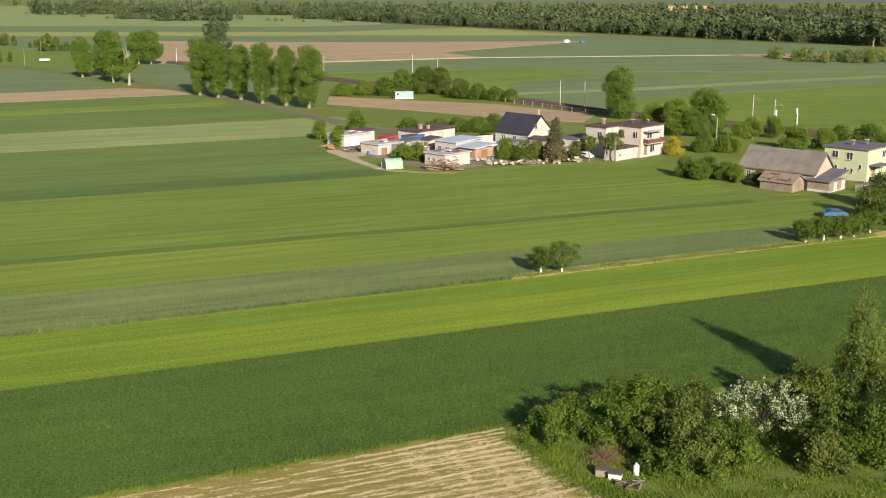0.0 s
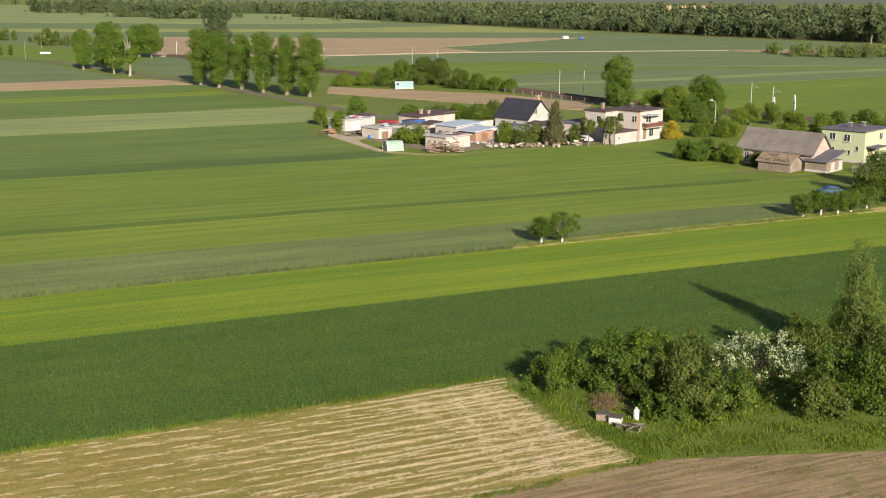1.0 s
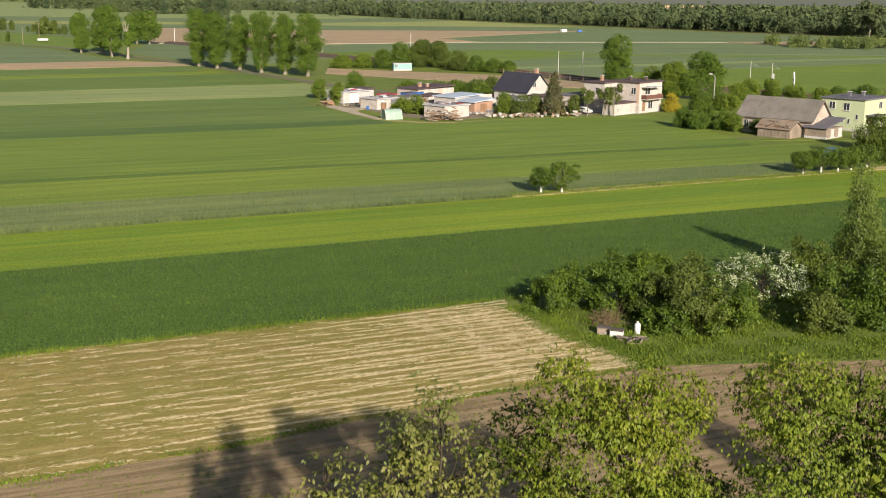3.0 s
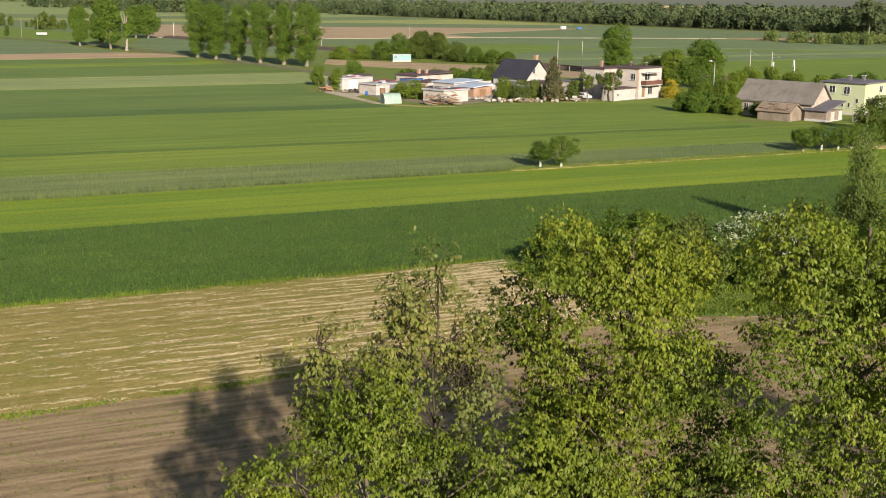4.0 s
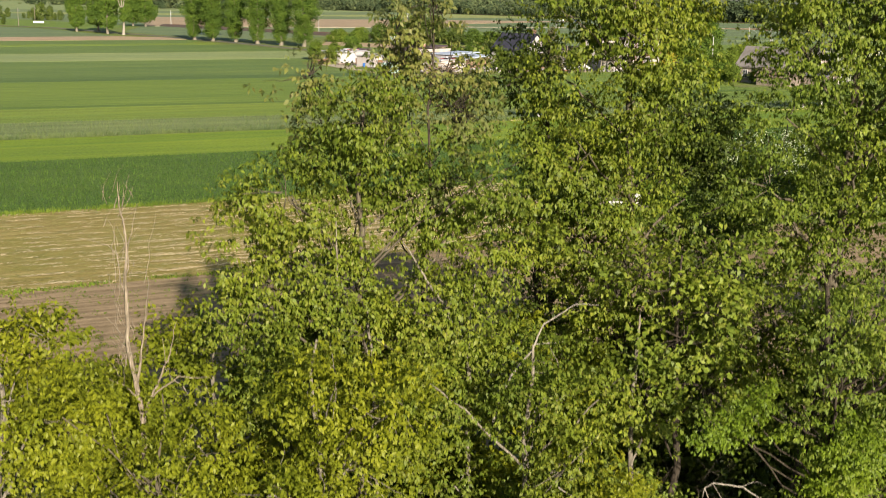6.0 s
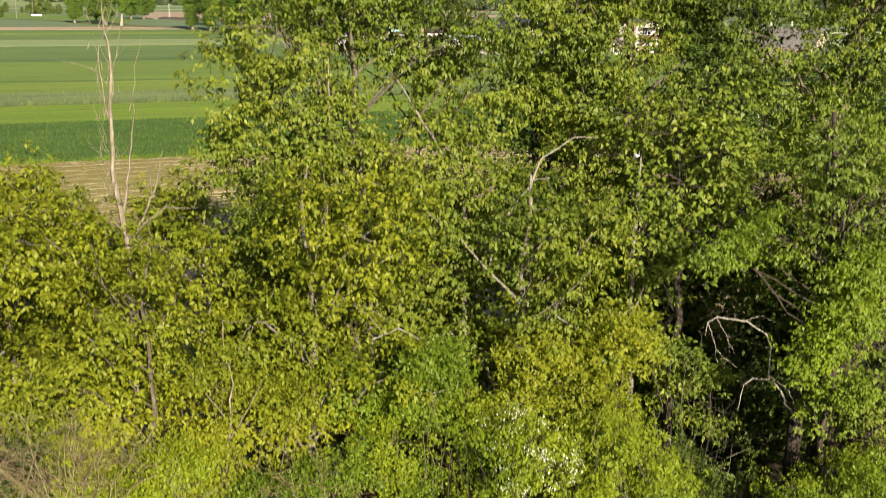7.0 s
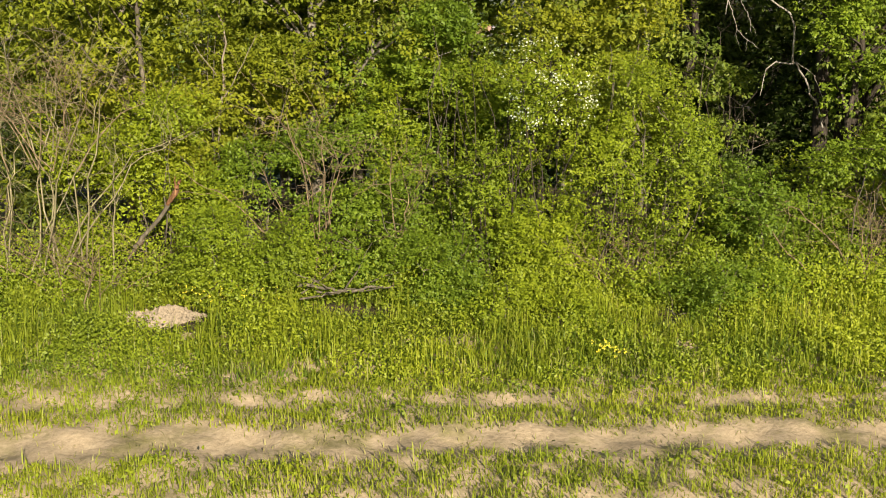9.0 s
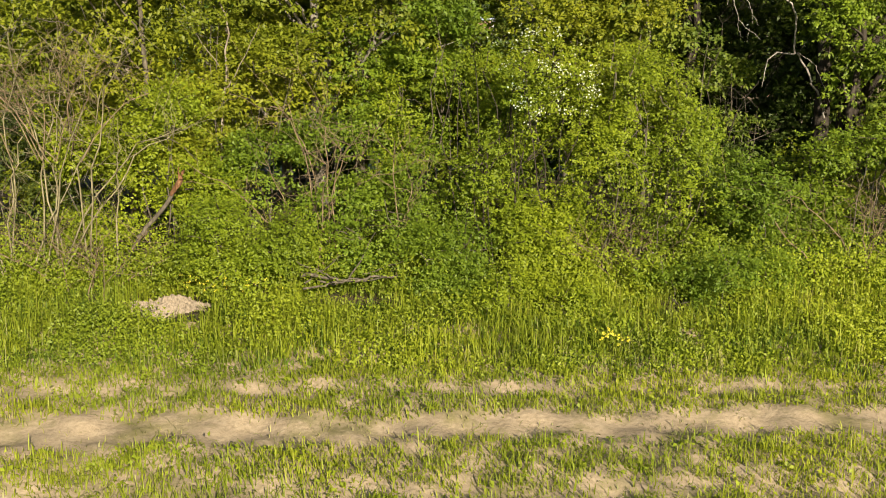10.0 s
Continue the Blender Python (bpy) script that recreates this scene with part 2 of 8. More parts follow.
M["leaf_garden"] = leaf_mat("leaf_garden", [(0.065, 0.100, 0.014), (0.10, 0.14, 0.018), (0.15, 0.18, 0.026)], 0.25, rough=0.8, spec=0.08)
# lighter, bluer and greyer than near leaves: distance haze mixed into the colour
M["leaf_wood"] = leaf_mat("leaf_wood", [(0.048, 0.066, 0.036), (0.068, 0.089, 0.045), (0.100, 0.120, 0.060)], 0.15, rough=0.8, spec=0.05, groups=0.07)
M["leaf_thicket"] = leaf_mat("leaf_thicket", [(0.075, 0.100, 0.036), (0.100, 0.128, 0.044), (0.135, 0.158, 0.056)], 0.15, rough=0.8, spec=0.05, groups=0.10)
M["leaf_spruce"] = leaf_mat("leaf_spruce", [(0.045, 0.050, 0.018), (0.075, 0.070, 0.028), (0.10, 0.085, 0.035)], 0.1, warm=1.0)
M["leaf_gold"] = leaf_mat("leaf_gold", [(0.26, 0.19, 0.012), (0.36, 0.27, 0.02), (0.22, 0.20, 0.016)], 0.25, warm=1.0)
M["leaf_birch"] = leaf_mat("leaf_birch", [(0.070, 0.105, 0.018), (0.10, 0.14, 0.026), (0.14, 0.17, 0.04)], 0.3)
M["blossom"] = leaf_mat("blossom", [(0.46, 0.46, 0.34), (0.60, 0.59, 0.48), (0.30, 0.33, 0.19)], 0.3, warm=1.0)
M["yellow_bloom"] = leaf_mat("yellow_bloom", [(0.62, 0.48, 0.02), (0.75, 0.60, 0.05)], 0.3, warm=1.0)
M["grass"] = leaf_mat("grass", [(0.19, 0.22, 0.010), (0.23, 0.27, 0.014), (0.275, 0.30, 0.018), (0.21, 0.25, 0.012), (0.33, 0.31, 0.05)], 0.4, warm=1.03)
M["grass_dry"] = leaf_mat("grass_dry", [(0.26, 0.22, 0.08), (0.36, 0.31, 0.13), (0.20, 0.21, 0.05)], 0.3, warm=1.0)
M["straw_leaf"] = rough_mat("straw_leaf", (0.66, 0.545, 0.34), 0.3, 4.0, bump=0.5, dist=0.02)
M["grass_deep"] = leaf_mat("grass_deep", [(0.085, 0.125, 0.010), (0.125, 0.175, 0.014), (0.17, 0.21, 0.02)], 0.35, warm=1.0)
M["weed"] = leaf_mat("weed", [(0.155, 0.192, 0.010), (0.22, 0.265, 0.012), (0.285, 0.315, 0.018), (0.185, 0.225, 0.012)], 0.35, warm=1.03)
M["wheat_blade"] = leaf_mat("wheat_blade", [(0.022, 0.048, 0.010), (0.052, 0.092, 0.018), (0.105, 0.158, 0.030)], 0.15, rough=0.85, spec=0.05)
M["rye_ear"] = leaf_mat("rye_ear", [(0.085, 0.115, 0.042), (0.11, 0.138, 0.054), (0.14, 0.165, 0.066)], 0.2, rough=0.85, spec=0.05)
M["fringe"] = leaf_mat("fringe", [(0.11, 0.155, 0.020), (0.16, 0.20, 0.032), (0.09, 0.135, 0.016)], 0.25, rough=0.8, spec=0.08, warm=1.0)

M["white_wall"] = rough_mat("white_wall", (0.40, 0.362, 0.338), 0.12, 1.2, bump=0.1, stain=(0.29, 0.255, 0.23))
M["brown_patch"] = rough_mat("brown_patch", (0.46, 0.32, 0.25), 0.2, 1.0)
M["green_wall"] = rough_mat("green_wall", (0.37, 0.405, 0.265), 0.08, 0.8, bump=0.0)
M["barn_wall"] = rough_mat("barn_wall", (0.37, 0.305, 0.26), 0.3, 1.0, stain=(0.24, 0.18, 0.145))
M["grey_wall"] = rough_mat("grey_wall", (0.38, 0.365, 0.355), 0.2, 1.0)
M["brick"] = rough_mat("brick_wall", (0.30, 0.19, 0.135), 0.3, 2.5)
M["roof_black"] = rough_mat("roof_black", (0.035, 0.035, 0.048), 0.3, 1.5, rough=0.6)
M["roof_brown"] = rough_mat("roof_brown", (0.085, 0.060, 0.062), 0.3, 1.0)
M["roof_grey"] = rough_mat("roof_grey", (0.115, 0.110, 0.130), 0.3, 1.0)
M["roof_eternit"] = rough_mat("roof_eternit", (0.165, 0.150, 0.138), 0.35, 0.9, stain=(0.115, 0.102, 0.09))
M["roof_rust"] = rough_mat("roof_rust", (0.21, 0.165, 0.13), 0.4, 1.4, stain=(0.20, 0.14, 0.10))
M["roof_blue"] = rough_mat("roof_blue", (0.36, 0.41, 0.50), 0.2, 1.0, rough=0.5)
M["roof_white"] = rough_mat("roof_white", (0.36, 0.36, 0.385), 0.25, 0.9, stain=(0.27, 0.25, 0.25))
M["red_paint"] = rough_mat("red_paint", (0.33, 0.04, 0.05), 0.25, 1.5)
M["blue_paint"] = rough_mat("blue_paint", (0.03, 0.10, 0.30), 0.25, 1.5, rough=0.5)
M["car_blue"] = rough_mat("car_blue", (0.025, 0.085, 0.19), 0.15, 1.5, rough=0.35, spec=0.5)
M["pale_blue"] = rough_mat("pale_blue", (0.20, 0.32, 0.33), 0.12, 1.0)
M["tarp_green"] = rough_mat("tarp_green", (0.24, 0.33, 0.28), 0.25, 1.2, rough=0.45)
M["wood_grey"] = rough_mat("wood_grey", (0.22, 0.18, 0.145), 0.4, 2.5, stain=(0.15, 0.115, 0.09))
M["wood_dark"] = rough_mat("wood_dark", (0.10, 0.085, 0.075), 0.4, 2.5)
M["wood_brown"] = rough_mat("wood_brown", (0.21, 0.125, 0.075), 0.4, 2.5)
M["balcony_brown"] = rough_mat("balcony_brown", (0.115, 0.055, 0.042), 0.3, 2.0)
M["concrete"] = rough_mat("concrete", (0.33, 0.315, 0.295), 0.25, 1.5)
M["white_paint"] = rough_mat("white_paint", (0.48, 0.48, 0.47), 0.08, 2.0, rough=0.5)
M["black_paint"] = rough_mat("black_paint", (0.03, 0.03, 0.03), 0.2, 2.0, rough=0.5)
M["metal"] = rough_mat("metal", (0.45, 0.46, 0.47), 0.2, 3.0, rough=0.45, spec=0.5)
M["rust"] = rough_mat("rust", (0.13, 0.075, 0.055), 0.3, 3.0)
M["ballast"] = rough_mat("ballast", (0.085, 0.062, 0.050), 0.35, 2.5)
glass = Mat("glass", 0.08, 0.5)
glass.b.inputs["Base Color"].default_value = (0.03, 0.035, 0.04, 1)
M["glass"] = glass.m


# ---- building blocks ----
def mesh_from(name, co, faces, mat, corners):
    """A mesh from arrays: co (n, 3), faces (m, corners)."""
    me = bpy.data.meshes.new(name)
    co, faces = np.asarray(co, np.float32), np.asarray(faces, np.int32)
    me.vertices.add(len(co))
    me.vertices.foreach_set("co", co.ravel())
    me.loops.add(faces.size)
    me.loops.foreach_set("vertex_index", faces.ravel())
    me.polygons.add(len(faces))
    me.polygons.foreach_set("loop_start", np.arange(0, faces.size, corners, dtype=np.int32))
    me.update(calc_edges=True)
    me.materials.append(mat)
    return me


def attach(name, me, parent=None, label=""):
    ob = new(name, me)
    if parent is not None:
        ob.parent = parent
    return tagged(ob, label)


def part(name, bm, material, parent, label=""):
    me = bpy.data.meshes.new(name)
    bmesh.ops.recalc_face_normals(bm, faces=bm.faces)
    bm.to_mesh(me)
    bm.free()
    me.materials.append(material)
    return attach(name, me, parent, label)


def thing(name, x, y, z, turn, label, category, group="", kind=""):
    ob = new(name)
    ob.empty_display_size = 0.2
    ob.matrix_basis = Matrix.Translation((x, y, z)) @ Matrix.Rotation(turn, 4, "Z")
    return tagged(ob, label, category, group, kind)


def box(bm, x0, x1, y0, y1, z0, z1):
    v = [bm.verts.new(p) for p in ((x0, y0, z0), (x1, y0, z0), (x1, y1, z0), (x0, y1, z0), (x0, y0, z1), (x1, y0, z1), (x1, y1, z1), (x0, y1, z1))]
    for f in ((3, 2, 1, 0), (4, 5, 6, 7), (0, 1, 5, 4), (1, 2, 6, 5), (2, 3, 7, 6), (3, 0, 4, 7)):
        bm.faces.new([v[i] for i in f])
    return bm


def bevelled(bm, width):
    bmesh.ops.bevel(bm, geom=list(bm.edges), offset=width, segments=1, affect="EDGES")
    return bm


def prism(bm, poly, z0, z1):
    a, b = [bm.verts.new((x, y, z0)) for x, y in poly], [bm.verts.new((x, y, z1)) for x, y in poly]
    n = len(poly)
    bm.faces.new(b)
    bm.faces.new(a[::-1])
    for i in range(n):
        bm.faces.new((a[i], a[(i + 1) % n], b[(i + 1) % n], b[i]))
    return bm


def tubes(lines, sides=5):
    """Round limbs: lines of (points (n, 3), radii (n)); gives vertices and quads."""
    co, fc, k = [], [], 0
    ang = np.arange(sides) * 2 * np.pi / sides
    for pts, rad in lines:
        pts, rad = np.asarray(pts, float), np.asarray(rad, float)
        d = np.gradient(pts, axis=0)
        d /= np.linalg.norm(d, axis=1, keepdims=True) + 1e-9
        ref = np.where(np.abs(d[:, 2:3]) > 0.9, [[1.0, 0, 0]], [[0, 0, 1.0]])
        a = np.cross(d, ref)
        a /= np.linalg.norm(a, axis=1, keepdims=True) + 1e-9
        b = np.cross(d, a)
        ring = pts[:, None] + rad[:, None, None] * (np.cos(ang)[None, :, None] * a[:, None] + np.sin(ang)[None, :, None] * b[:, None])
        n = len(pts)
        co.append(ring.reshape(-1, 3))
        i, j = np.meshgrid(np.arange(n - 1), np.arange(sides), indexing="ij")
        q = np.stack([i * sides + j, i * sides + (j + 1) % sides, (i + 1) * sides + (j + 1) % sides, (i + 1) * sides + j], -1).reshape(-1, 4)
        fc.append(q + k)
        k += n * sides
    return np.concatenate(co), np.concatenate(fc)


def limb(rng, a, b, r0, r1, n=6, sway=0.08, sag=0.0):
    """A crooked branch from a to b."""
    a, b = np.asarray(a, float), np.asarray(b, float)
    s = np.linspace(0, 1, n)[:, None]
    length = np.linalg.norm(b - a)
    off = np.cumsum(rng.normal(0, 1, (n, 3)), axis=0) * sway * length / n
    off -= off[0] + s * (off[-1] - off[0]) * 0.6
    p = a + s * (b - a) + off
    p[:, 2] -= sag * length * (4 * s[:, 0] * (1 - s[:, 0]))
    return p, np.linspace(r0, r1, n)


def unit(v):
    return v / (np.linalg.norm(v, axis=1, keepdims=True) + 1e-9)


def leaves(rng, at, out, size, wide=0.55, spread=0.35, up=0.5, loose=0.8, fold=0.18, droop=0.35, corners=4, flat=0.75, tuft=False):
    """One folded leaf of four corners, or a plain far one of three, round the points given; in a tuft they spread from its middle and hang."""
    n = len(at)
    if tuft:
        ray = unit(rng.normal(0, 1, (n, 3)) * np.array([1, 1, 0.5]) + out * 0.5)
        s = size * rng.uniform(0.65, 1.25, (n, 1))
        p = at + ray * size * rng.uniform(0.1, 0.8, (n, 1))
        d = unit(ray + rng.normal(0, 0.35, (n, 3)) + np.array([0, 0, -droop]))
        nor = unit(out * 0.6 + np.array([0.10, -0.30, up + 0.35]) + rng.normal(0, 0.45, (n, 3)) * loose)
        side = unit(np.cross(d, nor))
        if corners == 3:
            return np.stack([p, p + d * s + side * s * wide * 0.4, p + d * s * 0.7 - side * s * wide * 0.6], 1).reshape(-1, 3), np.arange(3 * n).reshape(-1, 3)
        mid = p + d * s * 0.45 + nor * s * fold
        co = np.stack([p, mid + side * s * wide * 0.5, p + d * s, mid - side * s * wide * 0.5], 1).reshape(-1, 3)
        return co, np.arange(4 * n).reshape(-1, 4)
    p = at + rng.normal(0, 1, (n, 3)) * spread * np.array([1, 1, flat])
    nor = unit(out * 1.0 + np.array([0.10, -0.25, up]) + rng.normal(0, 1, (n, 3)) * loose)
    d = unit(np.cross(nor, rng.normal(0, 1, (n, 3))) + np.array([0, 0, -droop]))
    side = unit(np.cross(d, nor))
    s = size * rng.uniform(0.6, 1.3, (n, 1))
    if corners == 3:
        return np.stack([p - side * s * wide * 0.5, p + side * s * wide * 0.5, p + d * s], 1).reshape(-1, 3), np.arange(3 * n).reshape(-1, 3)
    mid = p + d * s * 0.45 + nor * s * fold
    co = np.stack([p, mid + side * s * wide * 0.5, p + d * s, mid - side * s * wide * 0.5], 1).reshape(-1, 3)
    return co, np.arange(4 * n).reshape(-1, 4)


def wobble(rng, p, scale):
    """A smooth random field at points, about -1 to 1."""
    k = rng.normal(0, 1, (6, 3)) / scale * 2.5
    return np.sin(p @ k.T + rng.uniform(0, 6.28, 6)).sum(1) / 3.2


def shell(rng, blobs, n, inner=0.7, gap=None, gap_scale=1.2):
    """Points near the skin of a heap of ellipsoids, and the ways out."""
    blobs = np.asarray(blobs, float)
    c, r = blobs[:, :3], blobs[:, 3:]
    area = (r[:, 0] * r[:, 1] + r[:, 0] * r[:, 2] + r[:, 1] * r[:, 2])
    which = rng.choice(len(blobs), n, p=area / area.sum())
    d = unit(rng.normal(0, 1, (n, 3)))
    rad = inner + (1.04 - inner) * rng.uniform(0, 1, (n, 1)) ** 0.6
    p = c[which] + d * rad * r[which]
    q = np.linalg.norm((p[:, None] - c[None]) / r[None], axis=2)
    q[np.arange(n), which] = 9
    keep = q.min(1) > inner * 0.85
    if gap is not None:
        keep &= wobble(rng, p, gap_scale) > gap
    return p[keep], d[keep], which[keep]


def plant(name, x, y, label, category, blobs, clumps, per, leaf, leaf_m, bark_m, seed, trunk=None, z=0.0, spread=0.3, gap=None,
          group="", inner=0.65, twigs=0.35, wide=0.55, up=0.5, loose=0.8, droop=0.35, stems=1, gap_scale=1.2, extra=None, limbs=True, flat=0.75):
    """A tree or bush: an uneven trunk with limbs to every lobe of the crown, twigs, and leaves in clumps.
    trunk: (radius at the foot, lean x, lean y) or None for many stems from the ground."""
    rng = np.random.default_rng(seed)
    corners = 3 if y > 60 or abs(x) > 11.5 else 4
    top = thing(name, x, y, z, 0.0, label, category, group)
    blobs = [tuple(b) for b in blobs]
    high = max(b[2] + 0.5 * b[5] for b in blobs)
    lines = []
    if trunk:
        r0, lx, ly = trunk
        spine, rad = limb(rng, (0, 0, -0.2), (lx, ly, high), r0, r0 * 0.18, 12, 0.10)
        rad[0] *= 1.35
        lines.append((spine, rad))
        for b in sorted(blobs, key=lambda b: b[2]) if limbs else []:
            i = int(np.clip(np.searchsorted(spine[:, 2], b[2] - 0.9 * b[5] - 0.9 * math.hypot(b[0] - lx, b[1] - ly)), 2, 10))
            lines.append(limb(rng, spine[i], b[:3], rad[i] * 0.42, rad[i] * 0.10 + 0.008, 8, 0.18, -0.06))
    else:
        for b in blobs:
            for _ in range(stems):
                foot = (b[0] * 0.6 + rng.normal(0, 0.25 * b[3]), b[1] * 0.6 + rng.normal(0, 0.25 * b[4]), -0.1)
                lines.append(limb(rng, foot, (b[0] + rng.normal(0, 0.3 * b[3]), b[1] + rng.normal(0, 0.3 * b[4]), b[2] + 0.4 * b[5]), 0.012 + 0.008 * b[5], 0.005, 7, 0.22))
    p, d, which = shell(rng, blobs, clumps, inner, gap, gap_scale)
    n_main = len(lines)
    for i in np.flatnonzero(rng.uniform(0, 1, len(p)) < twigs):
        b = blobs[which[i]]
        root = np.array(b[:3]) + (p[i] - np.array(b[:3])) * 0.15
        lines.append(limb(rng, root, p[i] + d[i] * 0.1, 0.012 + 0.004 * b[3], 0.004, 5, 0.2))
    co, fc = tubes(lines[:n_main], 7)
    me = mesh_from("trunk", co, fc, bark_m, 4)
    me.polygons.foreach_set("use_smooth", [True] * len(me.polygons))
    tagged(attach("trunk" if trunk else "stem_mass", me, top), kind="" if trunk else "stuff")
    if len(lines) > n_main:
        co, fc = tubes(lines[n_main:], 3)
        tagged(attach("twig_mass", mesh_from("twig_mass", co, fc, bark_m, 4), top), kind="stuff")
    if corners == 4 and y < 60:
        # tufts of eight leaves at the twig ends
        sub = max(1, round(per / 8))
        at, out = np.repeat(p, sub, 0), np.repeat(d, sub, 0)
        at = np.repeat(at + rng.normal(0, 1, at.shape) * spread * np.array([1, 1, flat]), 8, 0)
        corners = 3 if leaf < 0.09 else 4
        co, fc = leaves(rng, at, np.repeat(out, 8, 0), leaf, wide * (1.25 if leaf < 0.09 else 1), spread, up, loose, droop=droop, corners=corners, tuft=True)
    else:
        at, out = np.repeat(p, per, 0), np.repeat(d, per, 0)
        co, fc = leaves(rng, at, out, leaf, wide if corners == 4 else wide * 1.3, spread, up, loose, droop=droop, corners=corners, flat=flat)
    tagged(attach("crown", mesh_from("crown", co, fc, leaf_m, corners), top), kind="stuff")
    if extra:
        name2, mat2, share, per2, size2, low, tag2 = extra
        sel = (p[:, 2] > low) & (rng.uniform(0, 1, len(p)) < share)
        if y < 60:
            sel &= wobble(rng, p, 0.8) > 0.05
        co, fc = leaves(rng, np.repeat(p[sel] + d[sel] * 0.15, per2, 0), np.repeat(d[sel], per2, 0), size2, 0.9, spread * 0.6, 0.6, 0.6)
        attach(name2, mesh_from(name2, co, fc, mat2, 4), top, tag2)
    return top


def heap(rng, w, d, z0, z1, n, r, zr=1.0, narrow=0.0, core=0, mid=1.1):
    """Lobes for a crown that fills a width, depth and height; core: large lobes in the middle that close it."""
    out = []
    for i in range(n):
        s = (i + rng.uniform(0.2, 0.8)) / n
        zz = z0 + r * zr * 0.8 + s * (z1 - z0 - 1.7 * r * zr)
        k = 1 - narrow * abs(2 * s - mid)
        a = rng.uniform(0, 6.28)
        m = math.sqrt(rng.uniform(0.05, 1.0))
        out.append((max(w * 1.3 * k - r * 0.8, 0) * m * math.cos(a), max(d * 1.3 * k - r * 0.8, 0) * m * math.sin(a), zz, r * rng.uniform(0.65, 1.35), r * rng.uniform(0.65, 1.35), r * zr * rng.uniform(0.7, 1.25)))
    for i in range(core):
        s = (i + 0.5) / core
        k = 1 - narrow * abs(2 * s - mid)
        h = (z1 - z0) / core
        out.append((rng.normal(0, 0.06 * w), rng.normal(0, 0.06 * d), z0 + (z1 - z0) * s, w * 0.86 * k, d * 0.86 * k, h * 0.60))
    return out


def straws(rng, x, y, length, width, turn, loose, z=0.05):
    """Flat stalks lying about one way."""
    n = len(x)
    a = turn + rng.normal(0, loose, n)
    d = np.c_[np.cos(a), np.sin(a), rng.normal(0, 0.06, n)] * (length * rng.uniform(0.5, 1.3, n))[:, None] * 0.5
    s = np.c_[-np.sin(a), np.cos(a), rng.normal(0.0, 0.05, n)] * width * 0.5
    c = np.c_[x, y, z + np.abs(rng.normal(0, 0.035, n))]
    return np.stack([c - d - s, c + d - s, c + d + s, c - d + s], 1).reshape(-1, 3), np.arange(4 * n).reshape(-1, 4)


# ---- ground ----
def smooth(a, b, t):
    t = np.clip((t - a) / (b - a), 0, 1)
    return t * t * (3 - 2 * t)


def rise(x, y):
    """Height of the ground: flat valley floor, a low bank under the wood, ruts of the track in front of it."""
    x, y = np.asarray(x, float), np.asarray(y, float)
    bank = 0.75 * smooth(14.5, 21.0, y) * (1 - smooth(27, 37, y))
    rut = lambda c, w, d: -d * np.exp(-(((y - c) / w) ** 2))
    near = (1 - smooth(14, 16, y)) * smooth(-40, -20, y)
    ruts = rut(12.12 + 0.06 * x, 0.36, 0.05) + rut(10.25 + 0.04 * x, 0.3, 0.045) + rut(13.5 + 0.03 * x, 0.25, 0.04)
    lump = 0.03 * np.sin(3.1 * x + 1.7 * y) * np.sin(2.3 * y - 1.1 * x) + 0.02 * np.sin(7.3 * x - 4.1 * y) + 0.015 * np.sin(11 * y + 5 * x)
    far = smooth(15, 26, np.hypot(x, y - 15))
    return bank + near * ruts + lump * (1 - far)


def steps(*spans):
    out = []
    for a, b, d in spans:
        out += list(np.arange(a, b, d))
    return np.array(out)


gx = np.r_[-4800, -3000, -2000, -1300, -900, -600, -400, -250, -160, -100, -70, -50, steps((-40, -9, 1.0), (-9, 11, 0.16), (11, 40, 1.0)), 40, 50, 70, 100, 160, 250, 400, 600, 900, 1300, 2000, 3000, 4800]
gy = np.r_[-4800, -2500, -1200, -600, -300, -150, -80, -50, -35, steps((-25, 8, 1.5), (8, 20, 0.13), (20, 40, 0.8)), 40, 44, 50, 58, 70, 90, 130, 200, 300, 450, 700, 1000, 1500, 2200, 3200, 4800]
X, Y = np.meshgrid(gx, gy, indexing="ij")
gco = np.stack([X, Y, rise(X, Y)], -1).reshape(-1, 3)
i, j = np.meshgrid(np.arange(len(gx) - 1), np.arange(len(gy) - 1), indexing="ij")
k = len(gy)
gfc = np.stack([i * k + j, (i + 1) * k + j, (i + 1) * k + j + 1, i * k + j + 1], -1).reshape(-1, 4)
gme = mesh_from("ground", gco, gfc, M["meadow"], 4)
gme.materials.append(M["verge"])
gme.materials.append(M["litter"])
mid = gco[gfc].mean(1)
kind = np.where((mid[:, 1] > 16.2) & (mid[:, 1] < 29.5) & (np.abs(mid[:, 0]) < 42), 2, np.where((mid[:, 1] <= 16.2) & (mid[:, 1] > 8.0) & (np.abs(mid[:, 0]) < 60), 1, 0))
gme.polygons.foreach_set("material_index", kind.astype(np.int32))
gme.polygons.foreach_set("use_smooth", [True] * len(gfc))
tagged(new("ground", gme), "flat valley ground of meadow grass with a sandy track verge", "ground", kind="structure")


layer = []


def field(poly, mat, h, label, name="field"):
    """A field: the stand of its crop or its worked soil as a low slab on the ground."""
    layer.append(0.0012)
    ob = part(name, prism(bmesh.new(), poly, -0.3, h + sum(layer)), M[mat], None)
    return tagged(ob, label, "field", kind="structure")


def strip(x0, x1, a, b, mat, h, label):
    """A field between two straight edges y = c + s x."""
    return field([(x0, a[0] + a[1] * x0), (x1, a[0] + a[1] * x1), (x1, b[0] + b[1] * x1), (x0, b[0] + b[1] * x0)], mat, h, label)


